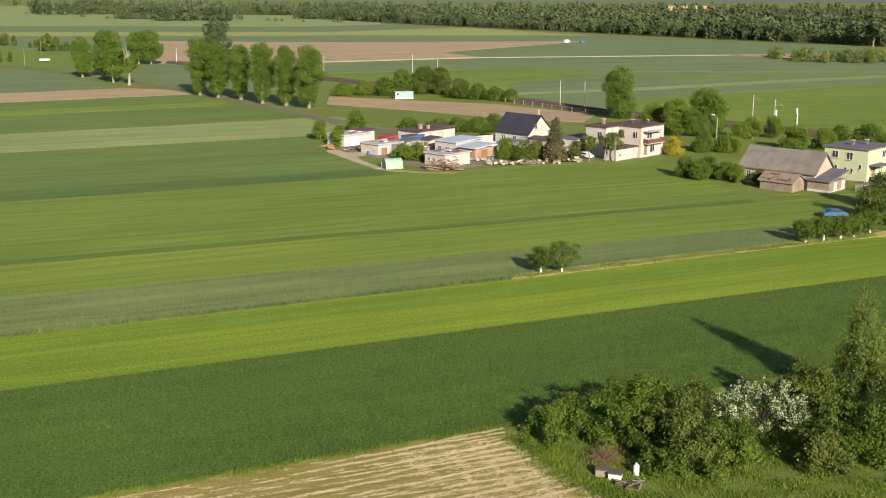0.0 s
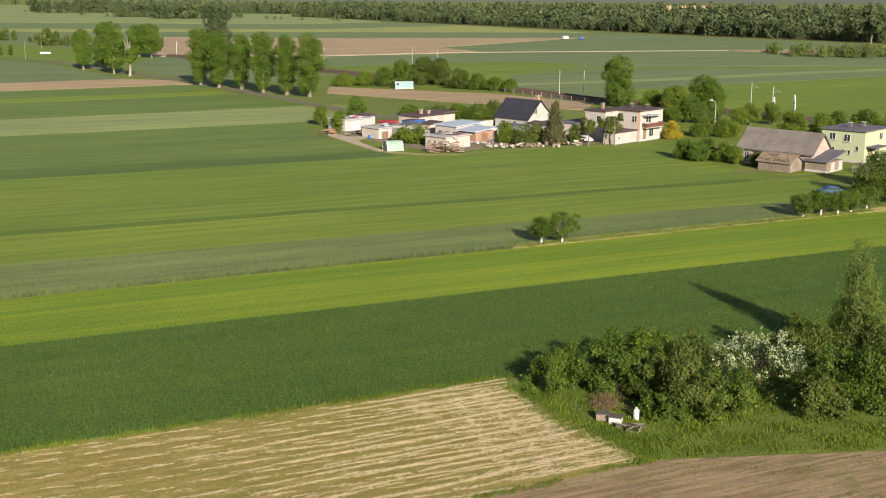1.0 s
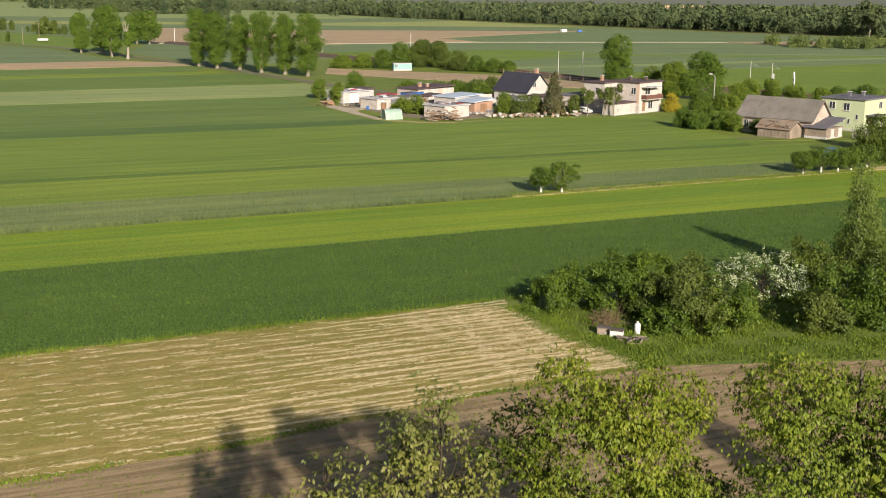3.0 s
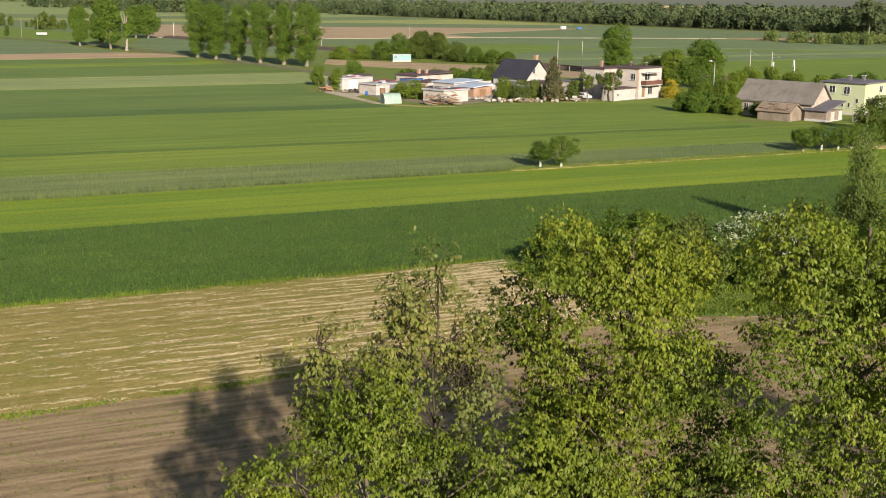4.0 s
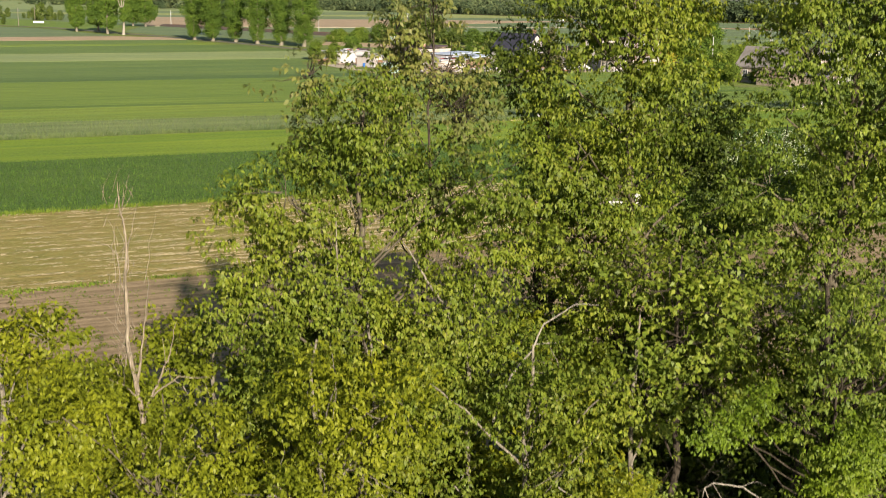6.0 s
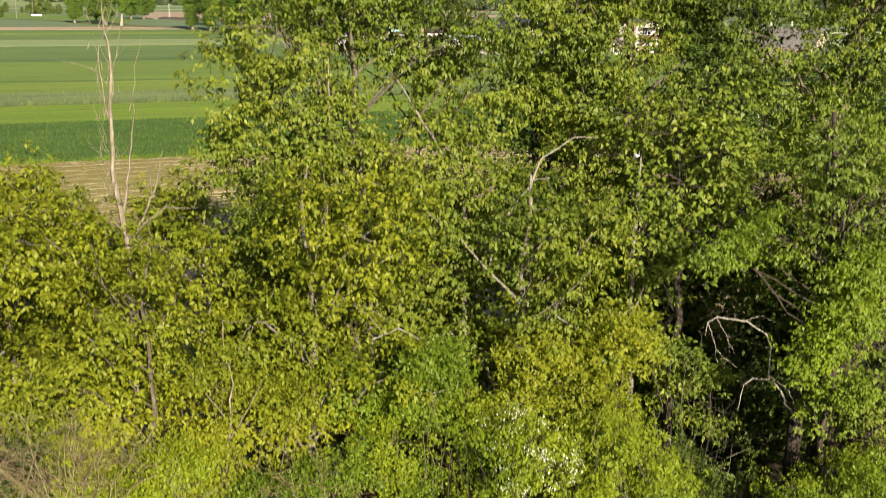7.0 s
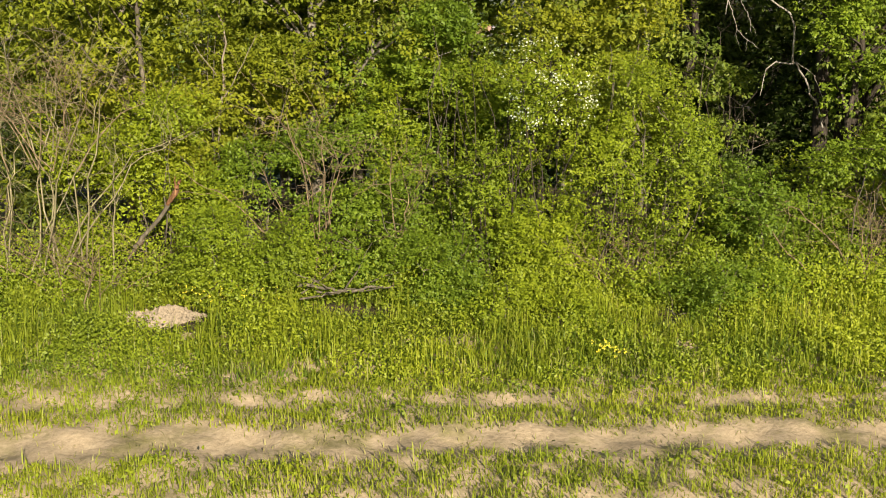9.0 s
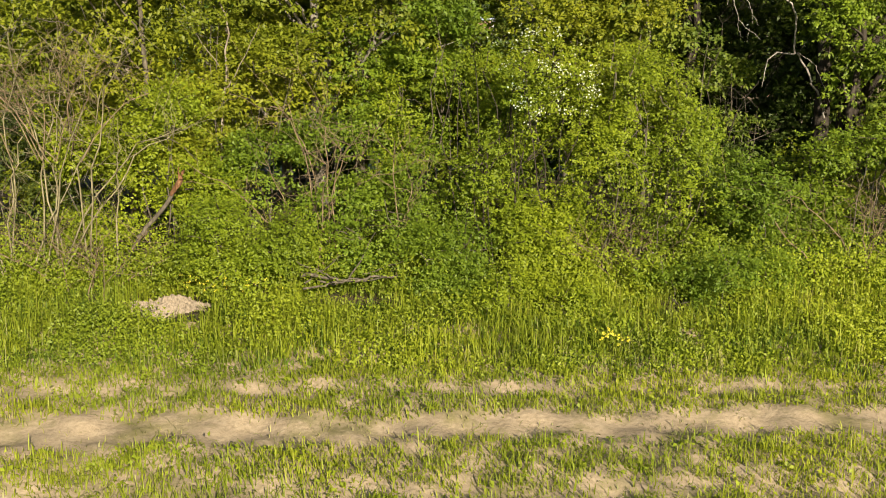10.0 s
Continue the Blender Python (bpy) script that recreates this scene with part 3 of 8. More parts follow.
L0, L1, L2, L3, L4 = (90.3, 0.46), (118.9, 0.455), (138.5, 0.468), (155.0, 0.424), (173.9, 0.43)
L5, L6, L7 = (231.6, 0.475), (306.5, 0.505), (353.0, 0.56)
L8, L9, L10, L11 = (410.4, 0.60), (427.0, 0.60), (461.0, 0.60), (513.0, 0.67)

field([(-90, 23), (-60, 37), (-12.7, 59.6), (3.5, 69.3), (15.2, 75.2), (6.2, 90.0), (2.2, 91.1), (-60, 62.6), (-110, 39)], "stubble", 0.03, "mown field of pale stubble in rows")
field([(-90, -16), (-50, 8), (-42, 31), (42, 31), (60, 50), (120, 80), (120, 117), (60, 89), (31.9, 76.9), (15.2, 75.1), (3.5, 69.2), (-12.7, 59.5), (-60, 36.9), (-90, 22.9)], "plough", 0.045, "bare brown ploughed field")
strip(-230, 80, L0, L1, "wheat_dark", 0.03, "dense dark green wheat field")
strip(-250, 100, (L1[0] - 0.1, L1[1]), L2, "barley_yellow", 0.01, "yellow-green barley strip")
strip(-260, 9.2, (L2[0] - 0.1, L2[1]), L3, "rye_blue", 0.01, "blue-green rye strip")
field([(9.25, 144.6), (66, 171.6), (66, 182.6), (9.25, 158.7)], "rye_blue", 0.01, "blue-green rye strip beside the fruit trees")
field([(9.25, 142.6), (20, 147.6), (30, 152.3), (45, 159.6), (72, 172.0), (72, 175.0), (46, 162.6), (30, 155.2), (18, 149.6), (9.25, 144.9)], "balk", 0.06, "dry tan grass balk", "dry_balk")
strip(-270, 66, (L3[0] - 0.1, L3[1]), L4, "crop_mid", 0.01, "light green cereal strip")
field([(-280, 53.1), (55.5, 197.3), (59, 204), (55, 224), (46, 246.5), (20, 239), (0, 227.3), (-9, 227), (-280, 98)], "crop_green", 0.01, "green cereal field beside the village")
field([(-280, 97.6), (-9.2, 226.6), (-13, 236), (-22, 250), (-31, 262), (-33, 276), (-29, 291), (-280, 165)], "crop_deep", 0.01, "deep green cereal strip")
field([(-280, 97.8), (-9.3, 226.8), (-12.4, 234.5), (-60, 214), (-150, 176), (-280, 116)], "crop_shade", 0.02, "darker lush margin of the cereal strip")
# darker band along the near edge of the green crop
strip(-270, 55, L4, (L4[0] + 3.2, L4[1]), "crop_edge", 0.02, "dark margin of the green cereal field")
strip(-300, -27, (L6[0] - 0.1, L6[1]), L7, "crop_pale", 0.01, "pale green cereal strip")
field([(-300, 184.7), (-27.3, 337.3), (-40, 350), (-62, 372), (-300, 230.5)], "crop_deep", 0.01, "dark green cereal strip near the poplars")
strip(-320, -72, (L8[0] - 0.1, L8[1]), L9, "crop_mid", 0.01, "light green strip")
strip(-330, -82, (L9[0] - 0.1, L9[1]), L10, "crop_deep", 0.01, "dark green strip")
field([(-340, 257), (-82, 411.9), (-97, 424), (-121, 432), (-340, 286)], "soil_brown", 0.05, "bare brown strip of soil")
field([(-340, 286.5), (-121, 432.5), (-140, 462), (-184, 525), (-222, 552), (-420, 560), (-420, 300)], "crop_dusky", 0.01, "dusky green field by the lane")
field([(-134, 487), (-99, 438), (-75, 402), (-45, 455), (-60, 480), (-66, 588), (-150, 580)], "crop_dusky", 0.01, "dusky green field behind the poplars")
field([(-420, 575), (-222, 574), (-182, 548), (-154, 508), (-152, 580), (-270, 720), (-420, 740)], "crop_bright", 0.01, "bright green meadow beyond the lane")
field([(-420, 745), (-270, 725), (-160, 600), (-160, 830), (-420, 850)], "crop_dusky", 0.01, "grey-green field")
# village plots and the lane
field([(-30, 262), (-12.5, 233.5), (-2, 227.8), (18, 239.6), (44, 246), (55, 257), (62, 268), (90, 300), (40, 345), (-10, 384), (-36, 398), (-46, 352), (-28, 330), (-29, 295), (-32, 278)], "meadow", 0.004, "village plots of rough grass", "village_ground")
field([(-24, 264), (-17, 254), (-11, 244), (-4, 236), (5, 236), (13, 243.5), (24, 248.5), (32, 247.5), (38, 254), (30, 268), (18, 276), (-8, 284), (-24, 282)], "yard_dirt", 0.012, "trodden grey-brown yard between the sheds", "yard")
field([(-20.5, 247), (-13.6, 233.0), (-4.0, 228.8), (3.0, 229.2), (3.2, 231.0), (-4, 230.8), (-12.6, 235.0), (-18.5, 248)], "dry_grass", 0.012, "sandy bare strip at the village edge", "dirt_track")
field([(-26.5, 259.5), (-20, 246.5), (-13.5, 234.2), (-12.3, 235), (-17.5, 246.5), (-19, 252), (-16, 256.5), (-17, 259), (-21.5, 258), (-23.5, 262), (-26.5, 263)], "dirt_pale", 0.08, "sandy village track", "dirt_track")
field([(-40, 400), (-33, 396), (18, 374), (46, 343), (40, 322), (20, 330), (-8, 352), (-38, 372)], "soil_brown", 0.07, "bare brown garden field")
field([(55, 205), (78, 206), (100, 222), (110, 250), (70, 272), (57, 258), (52, 226)], "meadow", 0.004, "farmyard grass", "yard")
lane = np.array([(-330, 600), (-218, 564), (-181, 536), (-137, 476), (-95, 422), (-69, 383), (-40, 338), (-24, 312), (-12, 296)])
ln = unit(np.c_[np.gradient(lane, axis=0), np.zeros(len(lane))])
ls = np.c_[-ln[:, 1], ln[:, 0]] * 1.15
lco = np.concatenate([np.c_[lane + ls, np.full(len(lane), 0.12)], np.c_[lane - ls, np.full(len(lane), 0.12)]])
m_ = len(lane)
vs = ls * 3.2
vco = np.concatenate([np.c_[lane + vs, np.full(m_, 0.085)], np.c_[lane - vs, np.full(m_, 0.085)]])
tagged(new("road_verge", mesh_from("road_verge", vco, [(a, a + 1, m_ + a + 1, m_ + a) for a in range(m_ - 1)], M["verge_grass"], 4)), "rough dry grass beside the lane", "verge", kind="structure")
tagged(new("road", mesh_from("road", lco, [(a, a + 1, m_ + a + 1, m_ + a) for a in range(m_ - 1)], M["asphalt"], 4)), "narrow grey asphalt lane", "road", kind="structure")
# beyond the railway
field([(50, 352), (67, 395), (182, 468), (420, 600), (420, 330), (160, 245), (112, 279)], "crop_bright", 0.01, "bright green field beyond the railway")
field([(24, 398), (49, 354), (66, 395.5), (182, 468.5), (420, 601), (420, 680), (208, 537), (71, 536), (28, 470)], "crop_dusky", 0.01, "dusky green field beyond the railway")
field([(-46, 484), (22, 400), (27, 470), (70, 535.5), (33, 558), (-54, 514)], "crop_green", 0.01, "green field beyond the railway")
field([(-62, 597), (-54, 515), (33, 559), (71, 537), (208, 538), (330, 620), (300, 715), (274, 706), (21, 644)], "crop_dusky", 0.01, "grey-green field")
field([(-54, 514.5), (33, 558.5), (71, 536.5), (28, 512), (-50, 495)], "crop_bright", 0.01, "bright green strip")
field([(24, 408), (70, 428), (190, 500), (420, 640), (420, 655), (188, 512), (68, 440), (25, 418)], "crop_pale", 0.01, "pale green strip beyond the railway")
field([(27, 462), (72, 505), (205, 515), (330, 590), (330, 604), (205, 529), (72, 519), (27, 474)], "crop_green", 0.01, "green strip beyond the railway")
field([(110, 300), (200, 345), (420, 430), (420, 455), (190, 362), (105, 310)], "crop_mid", 0.01, "light green strip beyond the railway")
field([(-62, 598), (21, 645), (274, 707), (274, 713), (21, 651), (-62, 603), (-150, 590), (-150, 585)], "dirt_pale", 0.1, "pale dirt farm track", "dirt_track")
field([(-150, 592), (-62, 605), (20, 652), (-1, 706), (112, 880), (-88, 838), (-230, 850)], "soil_brown", 0.1, "wide bare brown field")
field([(21, 653), (274, 715), (290, 790), (130, 1000), (112, 881), (0, 706)], "crop_dusky", 0.01, "grey-green field")
field([(170, 680), (274, 706), (280, 690), (196, 640)], "soil_brown", 0.5, "small brown field")
field([(-420, 852), (-232, 852), (-88, 840), (112, 882), (128, 1000), (-102, 978), (-520, 900)], "crop_dusky", 0.01, "far grey-green strip")
field([(-560, 905), (-102, 980), (127, 1002), (20, 1210), (-110, 1060), (-620, 985)], "crop_far_yellow", 0.01, "far yellow-green strip")
field([(-640, 990), (-110, 1064), (18, 1212), (-60, 1340), (-150, 1230), (-760, 1200)], "crop_dusky", 0.01, "far grey-green strip")
field([(-900, 1205), (-150, 1234), (-62, 1342), (-138, 1500), (-300, 1640), (-1100, 1640)], "crop_far_yellow", 0.01, "far pale meadow")
field([(445, 2300), (555, 2300), (565, 2380), (455, 2380)], "soil_brown", 12.0, "far tan clearing among the woods", "clearing")

field([(-1300, 1212), (-152, 1242), (-62, 1352), (-155, 1545), (-160, 1645), (135, 2900), (-1700, 2900)], "crop_pale", 0.01, "wide pale meadow before the horizon")
field([(440, 690), (325, 772), (230, 902), (134, 1060), (-25, 1312), (-143, 1530), (-150, 1640), (150, 2900), (1500, 2900), (1500, 690)], "litter", 0.3, "dim floor of the far woods", "wood_floor")
# railway on a low bank, with a fence of concrete posts and wire
rail = np.array([(-140, 590), (-49, 480), (21, 393), (48, 350), (87, 308), (109, 279), (190, 180)], float)
rd = unit(np.c_[np.gradient(rail, axis=0), np.zeros(len(rail))])
rs = np.c_[rd[:, 1], -rd[:, 0]]


def ribbon(name, path, side, prof, mat, label, category, kind="structure"):
    """A long body with one cross profile (offset, height) along a path."""
    n = len(prof)
    co = np.concatenate([np.c_[path + side * o, np.full(len(path), h)] for o, h in prof])
    f = [(q * len(path) + a, q * len(path) + a + 1, (q + 1) * len(path) + a + 1, (q + 1) * len(path) + a) for q in range(n - 1) for a in range(len(path) - 1)]
    return tagged(new(name, mesh_from(name, co, f, mat, 4)), label, category, kind=kind)


ribbon("railway_bank", rail, rs, [(-5, -0.2), (-2.4, 1.0), (2.4, 1.0), (5, -0.2)], M["ballast"], "brown ballast railway bank", "railway")
for o in (-0.75, 0.75):
    ribbon("rail", rail, rs, [(o - 0.05, 0.95), (o - 0.05, 1.16), (o + 0.05, 1.16), (o + 0.05, 0.95)], M["rust"], "steel rail on the bank", "rail")
fence = thing("railway_fence", 21, 386, 0, 0, "concrete post and wire fence along the railway", "fence")
post_me = None
for a, b in zip(rail[2:5], rail[3:6]):
    n = int(np.linalg.norm(b - a) / 5)
    for q in range(n):
        p = a + (b - a) * q / n - unit(np.array([[b[1] - a[1], -(b[0] - a[0]), 0]]))[0, :2] * -6.5
        if post_me is None:
            post_me = part("post", bevelled(box(bmesh.new(), -0.11, 0.11, -0.10, 0.10, -0.2, 1.5), 0.03), M["wood_grey"], fence).data
            ob = bpy.data.objects["post"]
        else:
            ob = attach("post", post_me, fence)
        ob.location = (p[0] - 21, p[1] - 386, 0)
    off = -unit(np.array([[b[1] - a[1], -(b[0] - a[0]), 0]]))[0] * -6.5
    for hz in (0.6, 1.25):
        co, fc = tubes([(np.array([(a[0] + off[0] - 21, a[1] + off[1] - 386, hz), (b[0] + off[0] - 21, b[1] + off[1] - 386, hz)]), np.full(2, 0.05))], 4)
        attach("rail", mesh_from("rail", co, fc, M["wood_grey"], 4), fence)


# ---- masts, posts ----
def mast(x, y, h, label, name="railway_mast", mat="concrete", arm=True, bands=False):
    t = thing(name, x, y, 0, -0.9, label, name.replace("_", " "))
    co, fc = tubes([(np.array([(0, 0, -0.3), (0, 0, h * 0.5), (0, 0, h)]), np.array([0.15, 0.12, 0.09]))], 8)
    attach("pole", mesh_from("pole", co, fc, M[mat], 4), t)
    if arm:
        co, fc = tubes([(np.array([(0, 0, h * 0.82), (1.6, 0, h * 0.86), (2.6, 0, h * 0.84)]), np.full(3, 0.03)), (np.array([(0, 0, h * 0.95), (2.4, 0, h * 0.86)]), np.full(2, 0.022))], 5)
        attach("bracket", mesh_from("bracket", co, fc, M["metal"], 4), t)
    if bands:
        for q in range(4):
            co, fc = tubes([(np.array([(0, 0, 0.5 + q * 1.3), (0, 0, 1.1 + q * 1.3)]), np.full(2, 0.16))], 8)
            attach("band", mesh_from("band", co, fc, M["black_paint"], 4), t)
        part("signal_head", bevelled(box(bmesh.new(), -0.24, 0.24, -0.15, 0.15, h - 1.5, h), 0.06), M["white_paint"], t)
        part("ladder", box(bmesh.new(), 0.22, 0.3, -0.2, 0.2, 0.2, h - 1.2), M["white_paint"], t)
    return t


mast(37.3, 362.9, 8.6, "grey concrete railway mast behind the houses", arm=False)
mast(44.4, 357.7, 8.8, "grey concrete railway mast behind the houses", arm=False)
mast(85.7, 315.0, 8.6, "grey concrete railway mast beside the track")
mast(86.6, 297.5, 8.9, "grey concrete railway mast near the signal")
mast(86.4, 295.5, 6.4, "white railway signal with black bands", "railway_signal", "white_paint", False, True)
mast(92.2, 296.9, 6.8, "white railway signal with black bands", "railway_signal", "white_paint", False, True)
mast(-14, 516, 9.0, "grey mast far along the railway")
mast(-2.7, 524, 7.0, "grey mast far along the railway", arm=False)
mast(-53, 507, 9.0, "grey mast beside the railway")
mast(-136, 583, 8.0, "pale grey mast by the lane", mat="white_paint")
for px, py in ((-232, 660), (-300, 760), (-330, 800), (-205, 560), (-160, 640)):
    mast(px, py, 8.5, "wooden pole across the fields", "utility_pole", "wood_grey")


def street_lamp(x, y):
    t = thing("street_lamp", x, y, 0, 2.2, "grey street lamp on a concrete pole by the lane", "street lamp")
    co, fc = tubes([(np.array([(0, 0, -0.2), (0, 0, 7.2)]), np.array([0.15, 0.09])), (np.array([(0, 0, 7.1), (0.5, 0, 7.6), (1.3, 0, 7.75)]), np.full(3, 0.05))], 8)
    attach("pole", mesh_from("pole", co, fc, M["concrete"], 4), t)
    part("lamp_head", bevelled(box(bmesh.new(), 1.0, 1.8, -0.2, 0.2, 7.6, 7.95), 0.06), M["white_paint"], t)


street_lamp(64.8, 268.6)

# ---- houses ----
GRID = math.atan2(-0.69, 0.72)


def window(parent, side, a, z, w, h, depth, length):
    """A window on the front (y = 0) or the right (x = length) wall: frame, sill, dark pane set back."""
    def put(bm, u0, u1, z0, z1, o0, o1):
        return box(bm, u0, u1, -o1, -o0, z0, z1) if side == "front" else box(bm, length + o0, length + o1, u0, u1, z0, z1)
    bm = bmesh.new()
    f = 0.07 if w > 0.7 else 0.04
    bars = [(a, a + f, z, z + h), (a + w - f, a + w, z, z + h), (a + f, a + w - f, z + h - f, z + h), (a + f, a + w - f, z, z + f)]
    if w > 0.7:
        bars.append((a + w / 2 - 0.03, a + w / 2 + 0.03, z + f, z + h - f))
    for u0, u1, z0, z1 in bars:
        put(bm, u0, u1, z0, z1, 0.0, 0.07)
    win = part("window", bm, M["white_paint"], parent)
    part("pane", put(bmesh.new(), a + f, a + w - f, z + f, z + h - f, 0.0, 0.02), M["glass"], win)
    part("sill", put(bmesh.new(), a - 0.1, a + w + 0.1, z - 0.07, z - 0.004, 0.0, 0.16), M["concrete"], win)


def door(parent, side, a, z, w, h, length, mat="wood_brown"):
    b = (lambda o0, o1, u0, u1, z0, z1: box(bmesh.new(), u0, u1, -o1, -o0, z0, z1)) if side == "front" else (lambda o0, o1, u0, u1, z0, z1: box(bmesh.new(), length + o0, length + o1, u0, u1, z0, z1))
    d = part("door", b(0.0, 0.06, a, a + w, z, z + h), M[mat], parent)
    part("handle", b(0.06, 0.12, a + w - 0.2, a + w - 0.08, z + 1.0, z + 1.06), M["metal"], d)


def chimney(parent, x, y, z0, z1, mat="brick", s=0.35):
    c = part("chimney", bevelled(box(bmesh.new(), x - s, x + s, y - s, y + s, z0, z1), 0.03), M[mat], parent)
    part("chimney_cap", box(bmesh.new(), x - s - 0.08, x + s + 0.08, y - s - 0.08, y + s + 0.08, z1 + 0.004, z1 + 0.12), M["concrete"], c)


def flat_house(name, x, y, w, d, h, wall, roof, label, category="house", turn=GRID, over=0.3, thick=0.22, slope=0.0):
    """A flat-roofed block: walls and a roof slab that may fall to the front."""
    t = thing(name, x, y, 0, turn, label, category)
    part("wall", box(bmesh.new(), 0, w, 0, d, -0.2, h), M[wall], t)
    bm = box(bmesh.new(), -over, w + over, -over, d + over, h + 0.004, h + thick)
    if slope:
        for v in bm.verts:
            v.co.z += slope * (v.co.y + over) / (d + 2 * over)
    part("roof", bm, M[roof], t)
    part("plinth", box(bmesh.new(), -0.04, w + 0.04, -0.04, d + 0.04, -0.2, 0.45), M["grey_wall"], t)
    return t


def gable_house(name, x, y, w, d, eave, ridge, wall, roof, label, category="house", turn=GRID, over=0.4, side_wall=None):
    t = thing(name, x, y, 0, turn, label, category)
    part("wall", box(bmesh.new(), 0, w, 0, d, -0.2, eave), M[wall], t)
    for xx in (0.0, w - 0.3):
        bm = bmesh.new()
        a = [bm.verts.new((xx, yy, zz)) for yy, zz in ((0, eave), (d, eave), (d / 2, ridge - 0.1))]
        b = [bm.verts.new((xx + 0.3, yy, zz)) for yy, zz in ((0, eave), (d, eave), (d / 2, ridge - 0.1))]
        bm.faces.new(a), bm.faces.new(b[::-1])
        for q in range(3):
            bm.faces.new((a[q], b[q], b[(q + 1) % 3], a[(q + 1) % 3]))
        part("gable", bm, M[side_wall or wall], t)
    k = (ridge - eave) / (d / 2)
    for s in (0, 1):
        bm = bmesh.new()
        y0, y1 = (-over, d / 2) if s == 0 else (d + over, d / 2)
        pts = [(-over, y0, eave - k * over), (w + over, y0, eave - k * over), (w + over, y1, ridge), (-over, y1, ridge)]
        a, b = [bm.verts.new(p) for p in pts], [bm.verts.new((p[0], p[1], p[2] + 0.18)) for p in pts]
        bm.faces.new(b), bm.faces.new(a[::-1])
        for q in range(4):
            bm.faces.new((a[q], a[(q + 1) % 4], b[(q + 1) % 4], b[q]))
        part("roof", bm, M[roof], t)
    return t


# white two-storey house
wh = flat_house("house", 38.2, 257.6, 8.2, 9.0, 6.8, "white_wall", "roof_brown", "white two-storey house with a flat brown roof", over=0.4)
for a in (2.4, 6.0):
    window(wh, "front", a, 4.2, 1.3, 1.5, 9, 8.2)
window(wh, "front", 6.2, 1.3, 1.2, 1.2, 9, 8.2)
part("brown_patch", box(bmesh.new(), 7.5, 8.1, -0.02, -0.004, 2.2, 6.6), M["brown_patch"], wh, "brown painted panel on the white wall")
window(wh, "right", 2.2, 4.1, 2.0, 1.9, 9, 8.2)
window(wh, "right", 3.6, 0.9, 1.8, 1.7, 9, 8.2)
door(wh, "right", 1.4, 0.45, 1.0, 2.1, 8.2)
balc = part("balcony", box(bmesh.new(), 8.2, 9.6, 0.8, 7.4, 3.0, 3.18), M["concrete"], wh)
bm = box(bmesh.new(), 9.52, 9.6, 0.8, 7.4, 3.19, 4.1)
box(bm, 8.21, 9.51, 0.8, 0.88, 3.19, 4.1)
box(bm, 8.21, 9.51, 7.32, 7.4, 3.19, 4.1)
part("balustrade", bm, M["balcony_brown"], balc, "dark brown boarded balustrade")
part("awning", box(bmesh.new(), 8.21, 9.9, 0.6, 6.4, 5.75, 5.85), M["roof_white"], wh, "pale flat awning")
chimney(wh, 3.0, 4.0, 7.0, 7.8, "roof_brown", 0.28)
chimney(wh, 5.5, 6.5, 7.0, 7.7, "roof_brown", 0.25)
ww_ = flat_house("house_wing", 32.4, 256.6, 5.6, 7.5, 6.6, "white_wall", "roof_brown", "white wing of the two-storey house", over=0.35)
window(ww_, "front", 3.2, 4.2, 1.3, 1.4, 7.5, 5.6)
window(ww_, "right", 1.6, 4.2, 1.3, 1.4, 7.5, 5.6)
window(ww_, "right", 1.6, 1.3, 1.3, 1.4, 7.5, 5.6)
chimney(ww_, 2.2, 3.6, 6.8, 8.0, "brick", 0.3)
gx_ = flat_house("garage", 35.6, 248.8, 3.2, 8.0, 2.5, "white_wall", "roof_brown", "low white garage with a brown flat roof", "garage")
window(gx_, "right", 1.0, 1.0, 0.8, 0.6, 8, 3.2)
# dark-roofed house and its outbuildings
bh = gable_house("house", 12.9, 275.4, 10.4, 8.6, 3.3, 7.2, "grey_wall", "roof_black", "house with a steep dark slate roof and a white gable", side_wall="white_wall")
window(bh, "front", 2.0, 1.2, 1.2, 1.3, 8.6, 10.4)
window(bh, "front", 5.5, 1.2, 1.2, 1.3, 8.6, 10.4)
window(bh, "right", 2.0, 4.2, 1.2, 1.2, 8.6, 10.4)
chimney(bh, 9.0, 5.0, 6.2, 8.4, "brick", 0.4)
t_ = flat_house("outbuilding", 20.2, 262.5, 6.0, 8.0, 2.8, "white_wall", "roof_brown", "low outbuilding with a brown roof and yellow wall", "outbuilding")
door(t_, "right", 1.5, 0.3, 2.2, 2.1, 6.0, "wood_brown")
window(t_, "front", 2.0, 1.0, 1.4, 1.1, 8, 6)
t_ = flat_house("outbuilding", 27.0, 262.0, 5.0, 9.0, 3.2, "white_wall", "roof_grey", "low white outbuilding beside the two-storey house", "outbuilding")
window(t_, "right", 3.0, 1.0, 1.6, 1.2, 9, 5)
# low house
mh = flat_house("house", -10.6, 273.6, 7.0, 12.5, 3.4, "white_wall", "roof_brown", "low cream house with a flat brown roof", slope=0.5)
for a in (1.2, 3.2):
    window(mh, "front", a + 1.5, 1.1, 1.1, 1.3, 12.5, 7)
window(mh, "right", 2.0, 1.1, 1.3, 1.3, 12.5, 7)
chimney(mh, 4.0, 3.6, 3.6, 4.7, "brick", 0.35)
chimney(mh, 5.2, 5.0, 3.6, 4.5, "brick", 0.3)
part("brown_patch", box(bmesh.new(), 7.004, 7.02, 7.6, 8.6, 0.5, 3.3), M["brown_patch"], mh)
